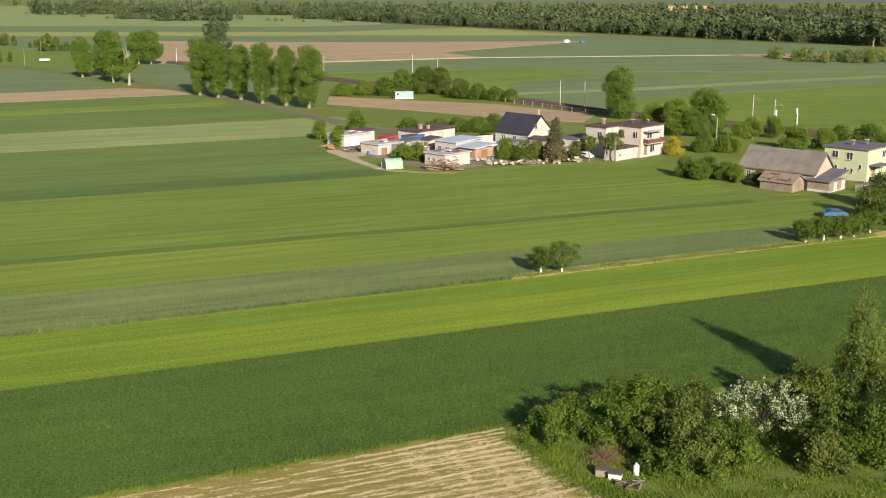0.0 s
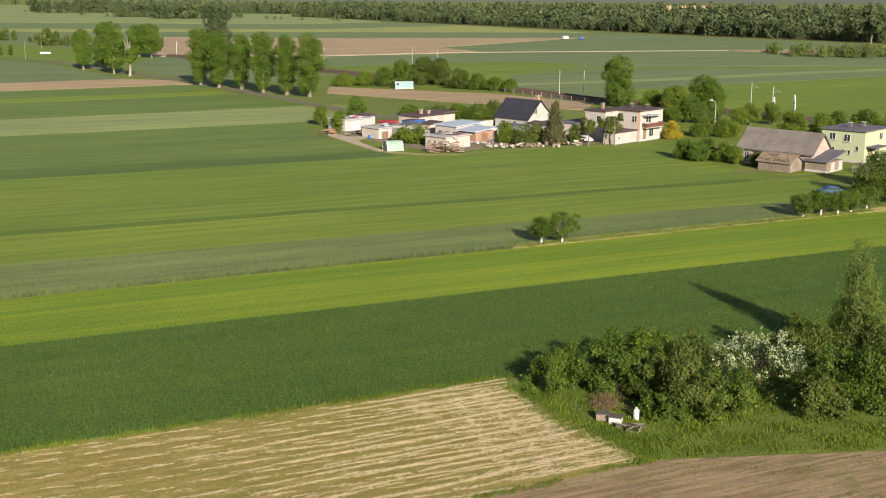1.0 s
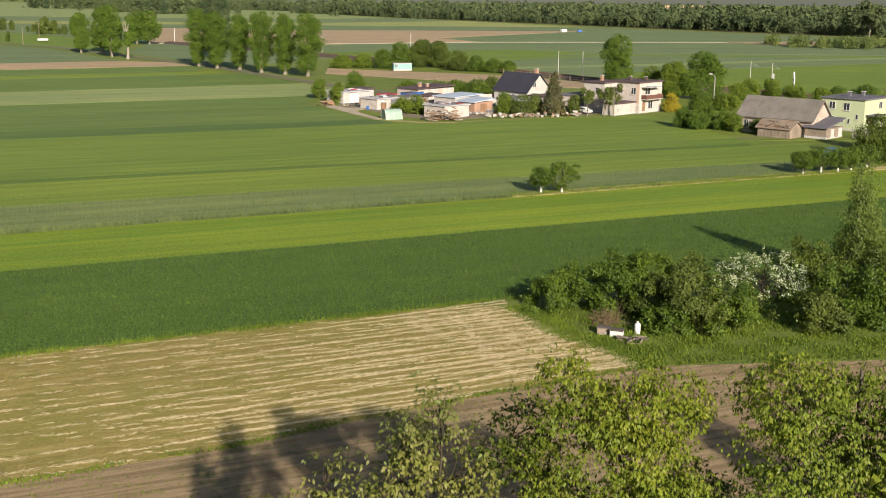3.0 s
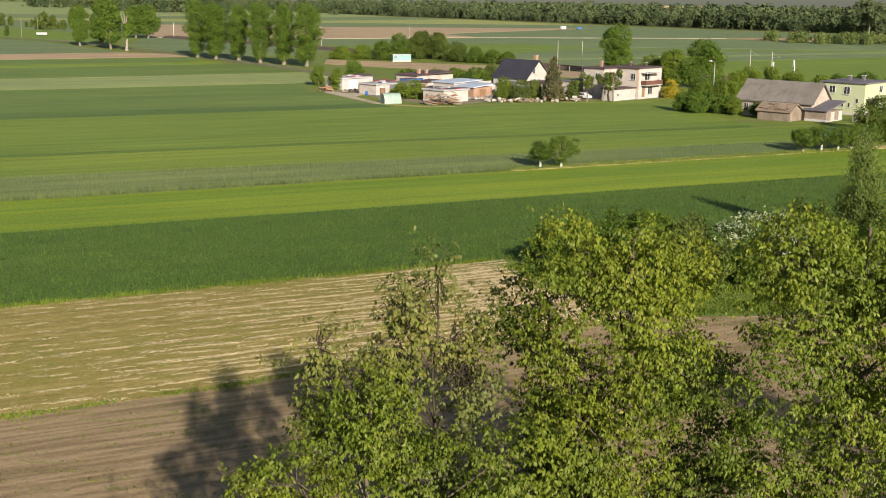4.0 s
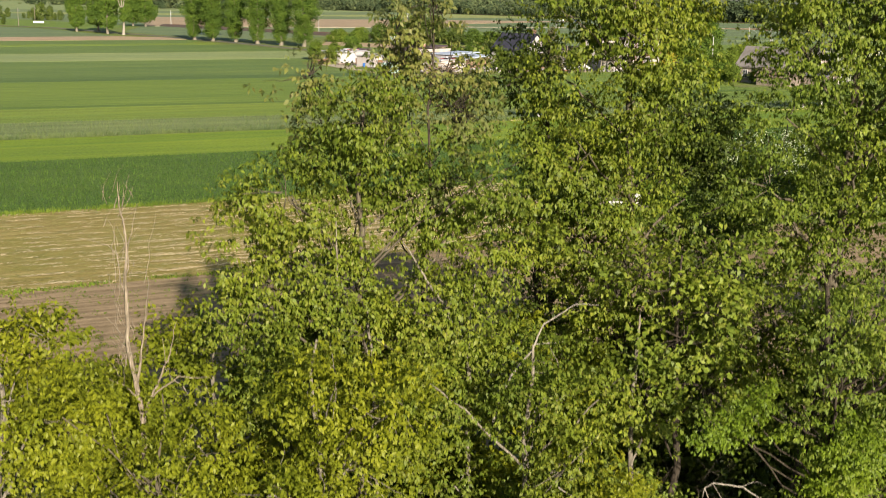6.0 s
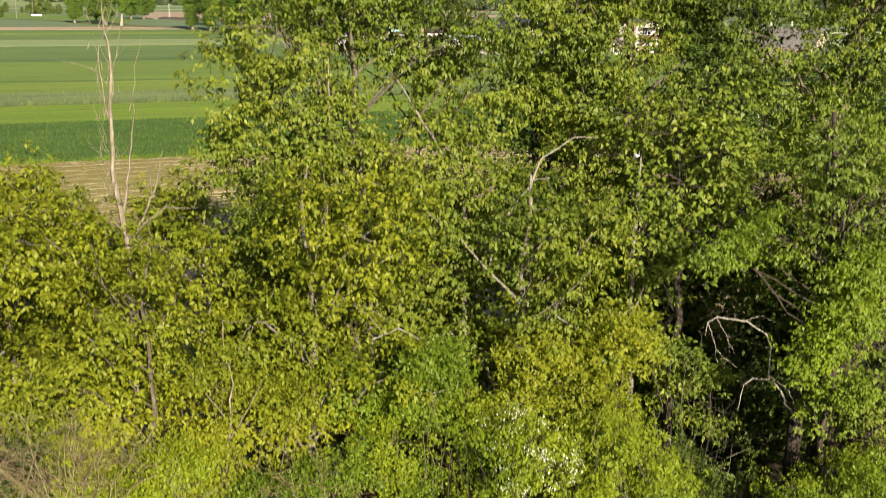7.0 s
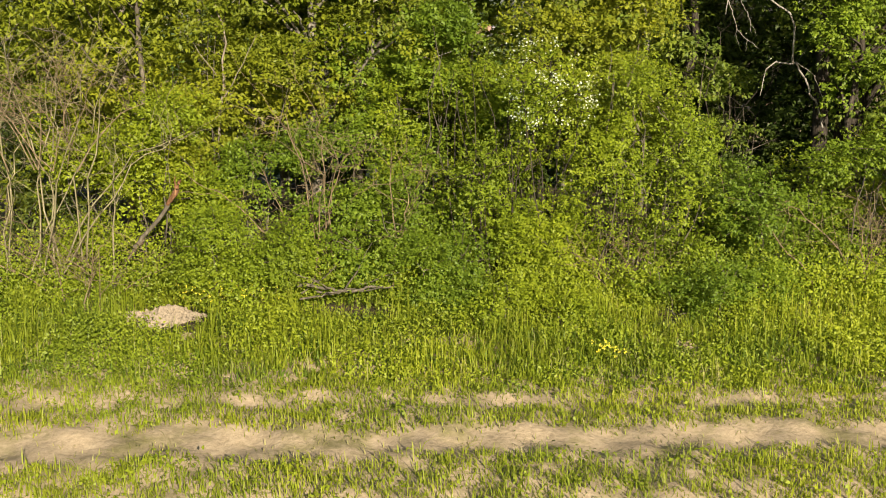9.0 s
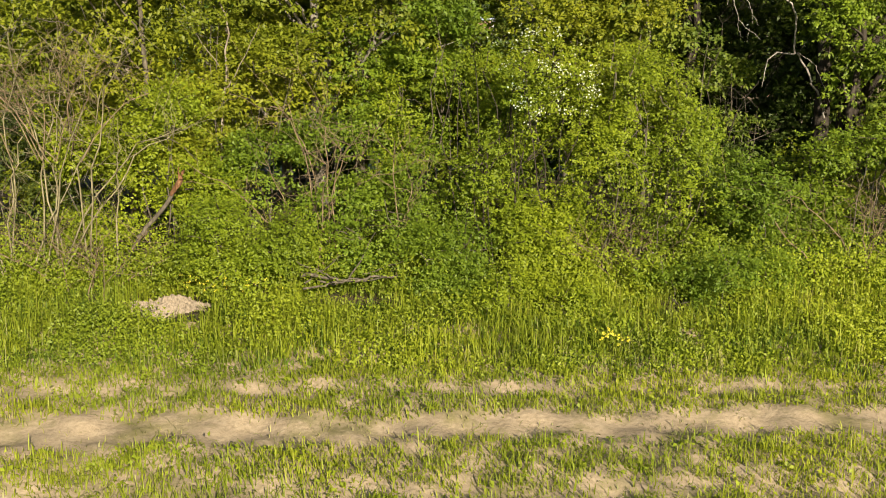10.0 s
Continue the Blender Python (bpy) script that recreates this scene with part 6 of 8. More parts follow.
for count, per, y0, size, wid, ln_, mat in ((1900, 15, 13.95, 0.26, 0.0075, 1.1, "grass"), (420, 16, 14.4, 0.46, 0.007, 0.7, "grass"), (700, 12, 14.1, 0.26, 0.012, 0.9, "grass_deep")):
    x, y = clumped(rng, count, -8.5, 9, y0, 18.2, per, 0.10)
    ok = open_spot(x, y) & (rng.uniform(0, 1, len(x)) > bare(x, y) * 1.2)
    x, y = x[ok], y[ok]
    tall_ = size * (0.32 + 0.68 * smooth(13.7, 15.9, y)) * (1 + 0.25 * np.sin(1.3 * x + y) * np.sin(2.9 * x))
    co, fc = blades(rng, x, y, tall_, wid, ln_)
    stuff("bank_grass", co, fc, M[mat], "tall bright green grass on the bank")
x, y = clumped(rng, 110, -10, 12, 14.0, 17.6, 8, 0.10)
ok = open_spot(x, y)
co, fc = blades(rng, x[ok], y[ok], np.full(ok.sum(), 0.38), 0.004, 0.8)
stuff("dry_grass", co, fc, M["grass_dry"], "dry stalks among the bank grass")
# broad-leaved weeds in patches
n = 13500
x, y = rng.uniform(-8.0, 9, n), 14.1 + 4.2 * rng.uniform(0, 1, n) ** 0.8
patch = np.sin(1.1 * x + 0.4) * np.sin(1.9 * y + 0.5 * x) + 0.6 * np.sin(2.7 * x - 1.1 * y)
ok = open_spot(x, y) & (patch + rng.normal(0, 0.6, n) > -0.15)
x, y = x[ok], y[ok]
hgt = (0.2 + 0.8 * smooth(14.0, 15.9, y)) * rng.uniform(0.05, 0.40, len(x)) * (0.8 + 0.35 * np.sin(2.3 * x) * np.sin(1.7 * y))
at = np.repeat(np.c_[x, y, rise(x, y) + hgt], 9, 0)
co, fc = leaves(rng, at, np.tile([[0, -0.3, 0.4]], (len(at), 1)), 0.055, 0.5, 0.09, 0.7, 0.8)
stuff("weeds", co, fc, M["weed"], "leafy weeds and nettles on the bank", "weeds")
n = 900
x, y = rng.uniform(-9, 11, n), rng.uniform(9.0, 14.2, n)
ok = bare(x, y) < 0.4
at = np.repeat(np.c_[x[ok], y[ok], rise(x[ok], y[ok]) + 0.05], 7, 0)
co, fc = leaves(rng, at, np.tile([[0, 0, 0.6]], (len(at), 1)), 0.06, 0.6, 0.05, 0.7, 0.6)
stuff("weeds", co, fc, M["weed"], "small weeds on the sandy verge", "weeds")
# plain wider verge outside the track view, behind and beside
x, y = clumped(rng, 1100, -30, 32, -12, 17, 10, 0.15)
ok = (y < 8.6) | (x < -8) | (x > 8)
co, fc = blades(rng, x[ok], y[ok], np.full(ok.sum(), 0.3), 0.014, 0.4)
stuff("verge_grass", co, fc, M["grass"], "verge grass beside the track")
# fringe of tall grass between stubble and wheat, and under the hedge
x = rng.uniform(-75, 7, 15000)
x = x[np.sin(x * 0.8) + 0.6 * np.sin(x * 2.1 + 1) + rng.normal(0, 0.8, len(x)) > -0.4]
y = L0[0] + L0[1] * x - np.abs(rng.normal(0, 0.5, len(x))) - 0.05
co, fc = blades(rng, x, y, 0.24 + 0.2 * rng.uniform(0, 1, len(x)), 0.016, 0.5, np.zeros(len(x)))
stuff("field_edge_grass", co, fc, M["fringe"], "tall pale grass along the wheat edge")
x, y = rng.uniform(5.5, 46, 32000), rng.uniform(75, 94, 32000)
ok = (y > 75.6 + 0.11 * (x - 15.2) + 0.3 * np.sin(x)) & (y > 75.3 + (15.4 - x) * 1.55) & (y < 90.5 + 0.3 * (x - 6))
co, fc = blades(rng, x[ok], y[ok], np.full(ok.sum(), 0.30) * (0.7 + 0.5 * np.sin(x[ok] * 0.9) * np.sin(y[ok] * 1.3)), 0.029, 1.2, np.zeros(ok.sum()))
stuff("meadow_grass", co, fc, M["grass_deep"], "rough tall grass under the hedgerow")

# single ears and blades that stand out of the wheat and the rye
def sprigs(rng, x, y, h, w, z=0.0):
    """Upright one-triangle blades."""
    n = len(x)
    a = rng.uniform(0, 3.14, n)
    s = np.c_[np.cos(a), np.sin(a), np.zeros(n)] * w * 0.5
    b = np.c_[x, y, np.full(n, z)]
    tip = b + np.c_[rng.normal(0, 0.3, (n, 2)) * h, np.ones(n) * h * rng.uniform(0.6, 1.2, n)]
    return np.stack([b - s, b + s, tip], 1).reshape(-1, 3), np.arange(3 * n).reshape(-1, 3)


def stand(name, n, x0, x1, a, b, h, w, mat, label, bias=1.0):
    x = rng.uniform(x0, x1, n)
    y = a[0] + a[1] * x + rng.uniform(0, 1, n) ** bias * (b[0] + b[1] * x - a[0] - a[1] * x)
    co, fc = sprigs(rng, x, y, h, w)
    tagged(new(name, mesh_from(name, co, fc, mat, 3)), label, "crop", kind="stuff")


rng = np.random.default_rng(63)
stand("wheat_blades", 80000, -56, 58, L0, L1, 0.24, 0.06, M["wheat_blade"], "dark green blades of standing wheat", 1.2)
stand("rye_ears", 15000, -85, 66, (L2[0] + 0.2, L2[1]), L3, 0.36, 0.05, M["rye_ear"], "grey-green ears of standing rye")
stand("rye_ears", 5000, -85, 9.2, (L2[0] - 0.1, L2[1]), (L2[0] + 0.5, L2[1]), 0.7, 0.06, M["rye_ear"], "rye stalks at the open edge of the strip")

x = rng.uniform(9, 66, 9000)
y = 142.9 + (x - 9.25) * 0.468 + rng.normal(0.9, 0.9, len(x)) + 0.3 * np.sin(0.9 * x)
co, fc = sprigs(rng, x, y, 0.3, 0.07)
tagged(new("balk_grass", mesh_from("balk_grass", co, fc, M["fringe"], 3)), "uneven dry grass along the balk", "grass", kind="stuff")

# ---- straw swaths on the mown field ----
r2 = np.random.default_rng(71)
sx, sy = [], []
for q in range(60):
    xs = np.arange(-72, 16, 0.018)
    ys = L0[0] - 1.1 - q * 0.61 + L0[1] * xs + 0.16 * np.sin(0.35 * xs + q) + 0.07 * np.sin(1.1 * xs + 2 * q) + 0.22 * np.sin(0.13 * xs + 2.7 * q)
    low = np.interp(xs, [-90, -60, -12.7, 3.5, 15.2], [23.1, 37.2, 59.9, 69.6, 75.5])
    right = np.interp(ys, [69, 75.2, 90.0], [3.0, 14.4, 5.6])
    dense = np.sin(xs * 0.21 + q * 1.7) + 0.6 * np.sin(xs * 0.57 + q * 2.9) + 0.8 * np.sin(xs * 1.9 + q * 4.1) + 0.06 * (xs + 8) - 0.1 + 0.8 * np.sin(xs * 0.11 + ys * 0.23) * np.sin(ys * 0.31 - xs * 0.07)
    on = (ys > low) & (xs < right) & (r2.uniform(-1.0, 2.1, len(xs)) < dense)
    sx.append(xs[on] + r2.normal(0, 0.12, on.sum()))
    sy.append(ys[on] + r2.normal(0, 1, on.sum()) * (0.07 + 0.035 * np.sin(xs[on] * 0.4 + 1.3 * q)))
# the headland was mown across, along the hedge side
for q in range(9):
    s = np.arange(0, 17, 0.022)
    xs, ys = 13.6 - 0.512 * s - q * 0.95 + 0.15 * np.sin(0.6 * s + q), 75.4 + 0.86 * s - q * 0.42 + 0.12 * np.sin(0.9 * s + 2 * q)
    on = (ys < L0[0] + L0[1] * xs - 0.8) & (r2.uniform(-1.3, 1.1, len(s)) < np.sin(s * 0.6 + q * 2.3) + 0.5 * np.sin(1.9 * s + q) + 0.4 - 0.1 * q)
    sx.append(xs[on] + r2.normal(0, 0.34, on.sum()))
    sy.append(ys[on] + r2.normal(0, 0.30, on.sum()))
x, y = np.concatenate(sx), np.concatenate(sy)
co, fc = straws(r2, x, y, 0.28, 0.042, ROWS, 0.32)
stuff("straw_swaths", co, fc, M["straw_leaf"], "pale straw lying in broken swaths", "straw")
# loose straw
n = 48000
x, y = r2.uniform(-65, 14, n), r2.uniform(40, 92, n)
ok = (y < L0[0] + L0[1] * x - 0.6) & (y > np.interp(x, [-90, -60, -12.7, 3.5, 15.2], [23, 37.4, 60, 69.8, 75.6])) & (x < np.interp(y, [69, 75.2, 90.0], [3.0, 14.4, 5.6]))
co, fc = straws(r2, x[ok], y[ok], 0.26, 0.035, ROWS, 0.6)
stuff("loose_straw", co, fc, M["grass_dry"], "loose straw and stubble stalks", "straw")

# weedy grass where the mown field meets the hedge
n = 9000
u, w_ = r2.uniform(-0.02, 1, n), r2.normal(0.1, 0.75, n)
x, y = 14.9 - 9.0 * u - w_ * 0.85 + 0.5 * np.sin(9 * u), 75.0 + 15.2 * u - w_ * 0.5
co, fc = blades(r2, x, y, np.full(n, 0.22), 0.026, 0.8, np.full(n, 0.03))
stuff("field_edge_grass", co, fc, M["fringe"], "patchy grass at the edge of the mown field")

# weeds along the border of stubble and plough
n = 8000
x = r2.uniform(-60, 15.2, n)
y = np.interp(x, [-60, -12.7, 3.5, 15.2], [37.0, 59.6, 69.3, 75.2]) + r2.normal(0, 0.28, n) + 0.2 * np.sin(0.7 * x)
ok = np.sin(0.5 * x) + 0.8 * np.sin(1.7 * x + 1) + r2.normal(0, 0.7, n) > -0.3
co, fc = blades(r2, x[ok], y[ok], np.full(ok.sum(), 0.17), 0.028, 1.0, np.full(ok.sum(), 0.04))
stuff("field_edge_grass", co, fc, M["fringe"], "weedy grass between stubble and plough")

# seedlings and weeds in lines on the ploughed field
r2 = np.random.default_rng(73)
sx, sy = [], []
for q in range(46):
    xs = np.arange(-60, 60, 0.16)
    ys = 30.5 + q * 1.05 + 0.44 * (xs - 15) * smooth(-70, 15, xs) + r2.normal(0, 0.06, len(xs))
    top_ = np.interp(xs, [-60, -12.7, 3.5, 15.2, 31.9, 60], [36.5, 59.2, 68.9, 74.8, 76.5, 88.5])
    on = (ys < top_ - 0.3) & (ys > 32) & (np.sin(xs * 0.31 + q) + np.sin(xs * 1.3 + 2.1 * q) + r2.normal(0, 0.9, len(xs)) > 0.9 - 1.2 * np.exp(-(top_ - ys) / 4))
    sx.append(xs[on]), sy.append(ys[on])
x, y = np.repeat(np.concatenate(sx), 4), np.repeat(np.concatenate(sy), 4)
at = np.c_[x, y, np.full(len(x), 0.13)]
co, fc = leaves(r2, at, np.tile([[0, -0.2, 0.6]], (len(at), 1)), 0.11, 0.5, 0.07, 0.7, 0.6)
stuff("seedlings", co, fc, M["grass_deep"], "thin lines of green seedlings on bare soil", "seedlings")


# ---- the wood belt in front of the camera ----
Z0 = 0.7
r2 = np.random.default_rng(500)


def lobes(seed, *spans, k=1.03):
    """Lobes for a crown from spans (x0, x1, y0, y1, z0, z1, count, radius)."""
    g = np.random.default_rng(seed)
    out = []
    for x0, x1, y0, y1, z0, z1, n, r in spans:
        x0, x1, y0, y1, z0, z1 = (v * k for v in (x0, x1, y0, y1, z0, z1))
        for q in range(n):
            out.append((g.uniform(x0 + r * 0.6, x1 - r * 0.6), g.uniform(y0, y1), z0 + r * 0.6 + (z1 - z0 - 1.2 * r) * ((q + g.uniform(0, 1)) / n), r * g.uniform(0.75, 1.25), r * g.uniform(0.75, 1.2), r * g.uniform(0.7, 1.1)))
    return out


G_BELT = "trees of the wood belt"
plant("tall_tree", 4.75, 27.0, "tall broadleaf tree with yellow-green hanging leaves", "tree",
      lobes(1, (-2.3, 1.9, -1.0, 1.0, 13.0, 15.5, 7, 0.9), (-2.5, 1.7, -1.3, 1.2, 9, 15.2, 17, 1.0), (-1.9, 2.4, -1.4, 1.2, 4.0, 10, 16, 1.0), k=1.0), 2700, 30, 0.112, M["leaf_tall"], M["bark_mid"], 601, (0.22, 0.1, 0), z=Z0, spread=0.23, flat=0.45, gap=-0.4, gap_scale=0.9, wide=0.52, loose=0.95, twigs=0.05, group=G_BELT, droop=0.9)
plant("tall_tree", 9.9, 26.7, "tall broadleaf tree with dense green leaves", "tree",
      lobes(2, (-2.4, 2.2, -1.3, 1.3, 12.6, 15.7, 9, 1.0), (-2.5, 2.6, -1.3, 1.3, 8, 15.8, 26, 1.1), (-2.2, 2.4, -1.4, 1.2, 3.0, 9, 18, 1.1), k=1.0), 2900, 30, 0.112, M["leaf_tall_right"], M["bark_mid"], 602, (0.25, 0.2, 0), z=Z0, spread=0.24, flat=0.45, gap=-0.6, gap_scale=0.9, wide=0.52, loose=0.95, twigs=0.05, group=G_BELT, droop=0.9)
plant("tall_tree", -1.48, 24.3, "leafy tree of the wood belt with several tops", "tree",
      lobes(3, (-3.7, -1.0, -1.0, 1.0, 6.5, 9.8, 7, 0.75), (-2.8, -0.2, -1.2, 1.2, 4.0, 11.4, 14, 1.0), (-1.2, 4.0, -1.2, 1.2, 4.0, 11.4, 20, 1.05), (-3.2, 3.0, -1.6, -0.4, 4.0, 8.5, 12, 0.9), (-1.0, 1.4, -0.8, 0.8, 10.5, 12.6, 4, 0.8), k=1.0), 3500, 30, 0.112, M["leaf_tall"], M["bark_mid"], 603, (0.16, 0.1, 0), z=Z0, spread=0.23, flat=0.45, gap=-0.4, gap_scale=0.9, wide=0.52, loose=0.95, twigs=0.05, group=G_BELT, droop=0.9)
plant("sparse_tree", -0.75, 26.7, "thin tree with sparse brownish young leaves", "tree",
      lobes(4, (-3.2, 2.6, -1.0, 1.0, 9.0, 13.4, 14, 0.9), (-0.6, 1.6, -0.6, 0.6, 12.5, 14.7, 4, 0.7), k=1.0), 2200, 7, 0.14, M["leaf_sparse"], M["bark_dark"], 604, (0.09, 0.6, 0), z=Z0, spread=0.24, gap=-0.1, twigs=0.35, group=G_BELT, droop=0.6)
# leaf_dark puts the shade between the tall crowns into this tree's colour
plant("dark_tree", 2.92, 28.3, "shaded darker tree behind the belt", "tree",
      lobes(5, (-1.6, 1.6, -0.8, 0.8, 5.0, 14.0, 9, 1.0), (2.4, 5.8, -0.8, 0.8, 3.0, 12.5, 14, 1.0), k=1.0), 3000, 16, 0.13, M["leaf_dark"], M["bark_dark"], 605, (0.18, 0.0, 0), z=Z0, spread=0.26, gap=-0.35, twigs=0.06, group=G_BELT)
for q, (x, y, h) in enumerate(((13.6, 25.0, 15.5), (28.0, 26.0, 16.0), (-15.8, 24.5, 15.0), (-20.5, 26.0, 14.0), (34.0, 25.0, 14.0))):
    plant("tall_tree", x, y, "tall green tree of the wood belt", "tree", lobes(20 + q, (-2.6, 2.6, -1.5, 1.5, 3.0, h, 22, 1.3)), 1000, 9, 0.27, M["leaf_tall_right"], M["bark_grey"], 610 + q, (0.24, 0, 0), z=Z0, spread=0.3, gap=-0.3, twigs=0.05, group=G_BELT)

# lower canopy
plant("canopy_tree", -8.67, 20.41, "low spreading tree with flat layers of bright leaves", "tree",
      lobes(6, (-3.8, 2.0, -1.5, 1.0, 4.8, 7.7, 14, 0.95), (-3.8, 2.2, -1.5, 1.2, 1.2, 6.2, 16, 1.0)), 1520, 25, 0.106, M["leaf_canopy"], M["bark_grey"], 620, (0.16, 0, 0), z=Z0, spread=0.22, flat=0.3, gap=-0.25, gap_scale=0.8, wide=0.52, twigs=0.05, group=G_BELT, up=0.9, loose=0.75)
plant("canopy_tree", -5.17, 20.0, "low spreading tree with flat layers of bright leaves", "tree",
      lobes(7, (-2.2, 1.4, -1.2, 1.4, 1.4, 7.0, 17, 0.9)), 1456, 25, 0.106, M["leaf_canopy"], M["bark_mid"], 621, (0.085, 0, 0), z=Z0, spread=0.22, flat=0.3, gap=-0.25, gap_scale=0.8, wide=0.52, twigs=0.05, group=G_BELT, up=0.9, loose=0.75)
plant("canopy_tree", -2.08, 20.82, "low spreading tree with layered green leaves", "tree",
      lobes(8, (-2.4, 2.2, -1.2, 1.0, 1.4, 7.6, 19, 0.9)), 1417, 25, 0.106, M["leaf_canopy"], M["bark_grey"], 622, (0.14, 0, 0), z=Z0, spread=0.22, flat=0.3, gap=-0.25, gap_scale=0.8, wide=0.52, twigs=0.05, group=G_BELT, up=0.8, loose=0.75)
plant("canopy_tree", 2.04, 21.44, "green understorey tree with pale stems", "tree",
      lobes(9, (-2.4, 2.2, -1.2, 1.0, 1.6, 7.4, 18, 0.9)), 1368, 25, 0.108, M["leaf_tall"], M["bark_grey"], 623, (0.15, 0, 0), z=Z0, spread=0.22, flat=0.3, gap=-0.25, gap_scale=0.8, wide=0.52, twigs=0.05, group=G_BELT, droop=0.8)
plant("canopy_tree", 8.43, 21.34, "understorey tree with a forked dark trunk and hanging leaves", "tree",
      lobes(10, (-0.9, 3.2, -1.3, 1.2, 0.9, 8.6, 24, 0.9), (-1.3, 2.6, -1.5, -0.7, 4.6, 8.6, 14, 0.75)), 1520, 25, 0.108, M["leaf_tall_right"], M["bark_dark"], 624, (0.24, -0.4, 0), z=Z0, spread=0.22, flat=0.3, gap=-0.25, gap_scale=0.8, wide=0.52, twigs=0.05, group=G_BELT, droop=0.9)
plant("canopy_tree", 5.65, 23.91, "shaded understorey tree between the trunks", "tree",
      lobes(11, (-1.6, 1.8, -0.8, 0.8, 4.4, 9.0, 10, 0.9)), 1500, 10, 0.15, M["leaf_tall_right"], M["bark_dark"], 625, (0.14, 0, 0), z=Z0, spread=0.24, gap=-0.2, twigs=0.2, group=G_BELT)
for q, (x, y, h) in enumerate(((-10.6, 27.2, 7.0), (-8.0, 26.6, 5.9), (-5.5, 27.6, 6.6), (-3.4, 26.4, 6.8), (0.4, 26.8, 6.9), (3.4, 27.0, 6.6))):
    plant("canopy_tree", x, y, "low spreading tree on the field side", "tree", lobes(36 + q, (-1.9, 1.9, -1.2, 1.2, 1.0, h - 0.6, 15, 0.85)), 1100, 18, 0.16, M["leaf_canopy"], M["bark_grey"], 636 + q, (0.14, 0, 0), z=Z0, spread=0.2, gap=-0.3, gap_scale=0.8, twigs=0.05, group=G_BELT, up=0.9)
for q, (x, y) in enumerate(((-13.0, 20.5), (13.5, 21.0), (-17.5, 21.5), (18.0, 21.5))):
    plant("canopy_tree", x, y, "low spreading green tree of the belt", "tree", lobes(30 + q, (-2.8, 2.8, -1.5, 1.5, 0.5, 7.2, 20, 1.1)), 900, 9, 0.23, M["leaf_canopy"], M["bark_grey"], 630 + q, (0.15, 0, 0), z=Z0, spread=0.26, gap=-0.5, twigs=0.05, group=G_BELT)

# added fill behind the gaps; dark leaf colour stands for the hollow's shade
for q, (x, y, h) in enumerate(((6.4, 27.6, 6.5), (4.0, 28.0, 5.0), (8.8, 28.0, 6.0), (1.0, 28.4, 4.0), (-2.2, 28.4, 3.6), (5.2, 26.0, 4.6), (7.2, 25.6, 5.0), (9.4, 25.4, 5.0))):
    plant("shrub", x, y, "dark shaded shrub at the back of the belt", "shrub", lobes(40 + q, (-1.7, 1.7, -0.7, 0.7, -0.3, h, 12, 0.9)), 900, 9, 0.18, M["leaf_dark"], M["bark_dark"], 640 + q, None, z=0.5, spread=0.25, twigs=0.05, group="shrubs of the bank")

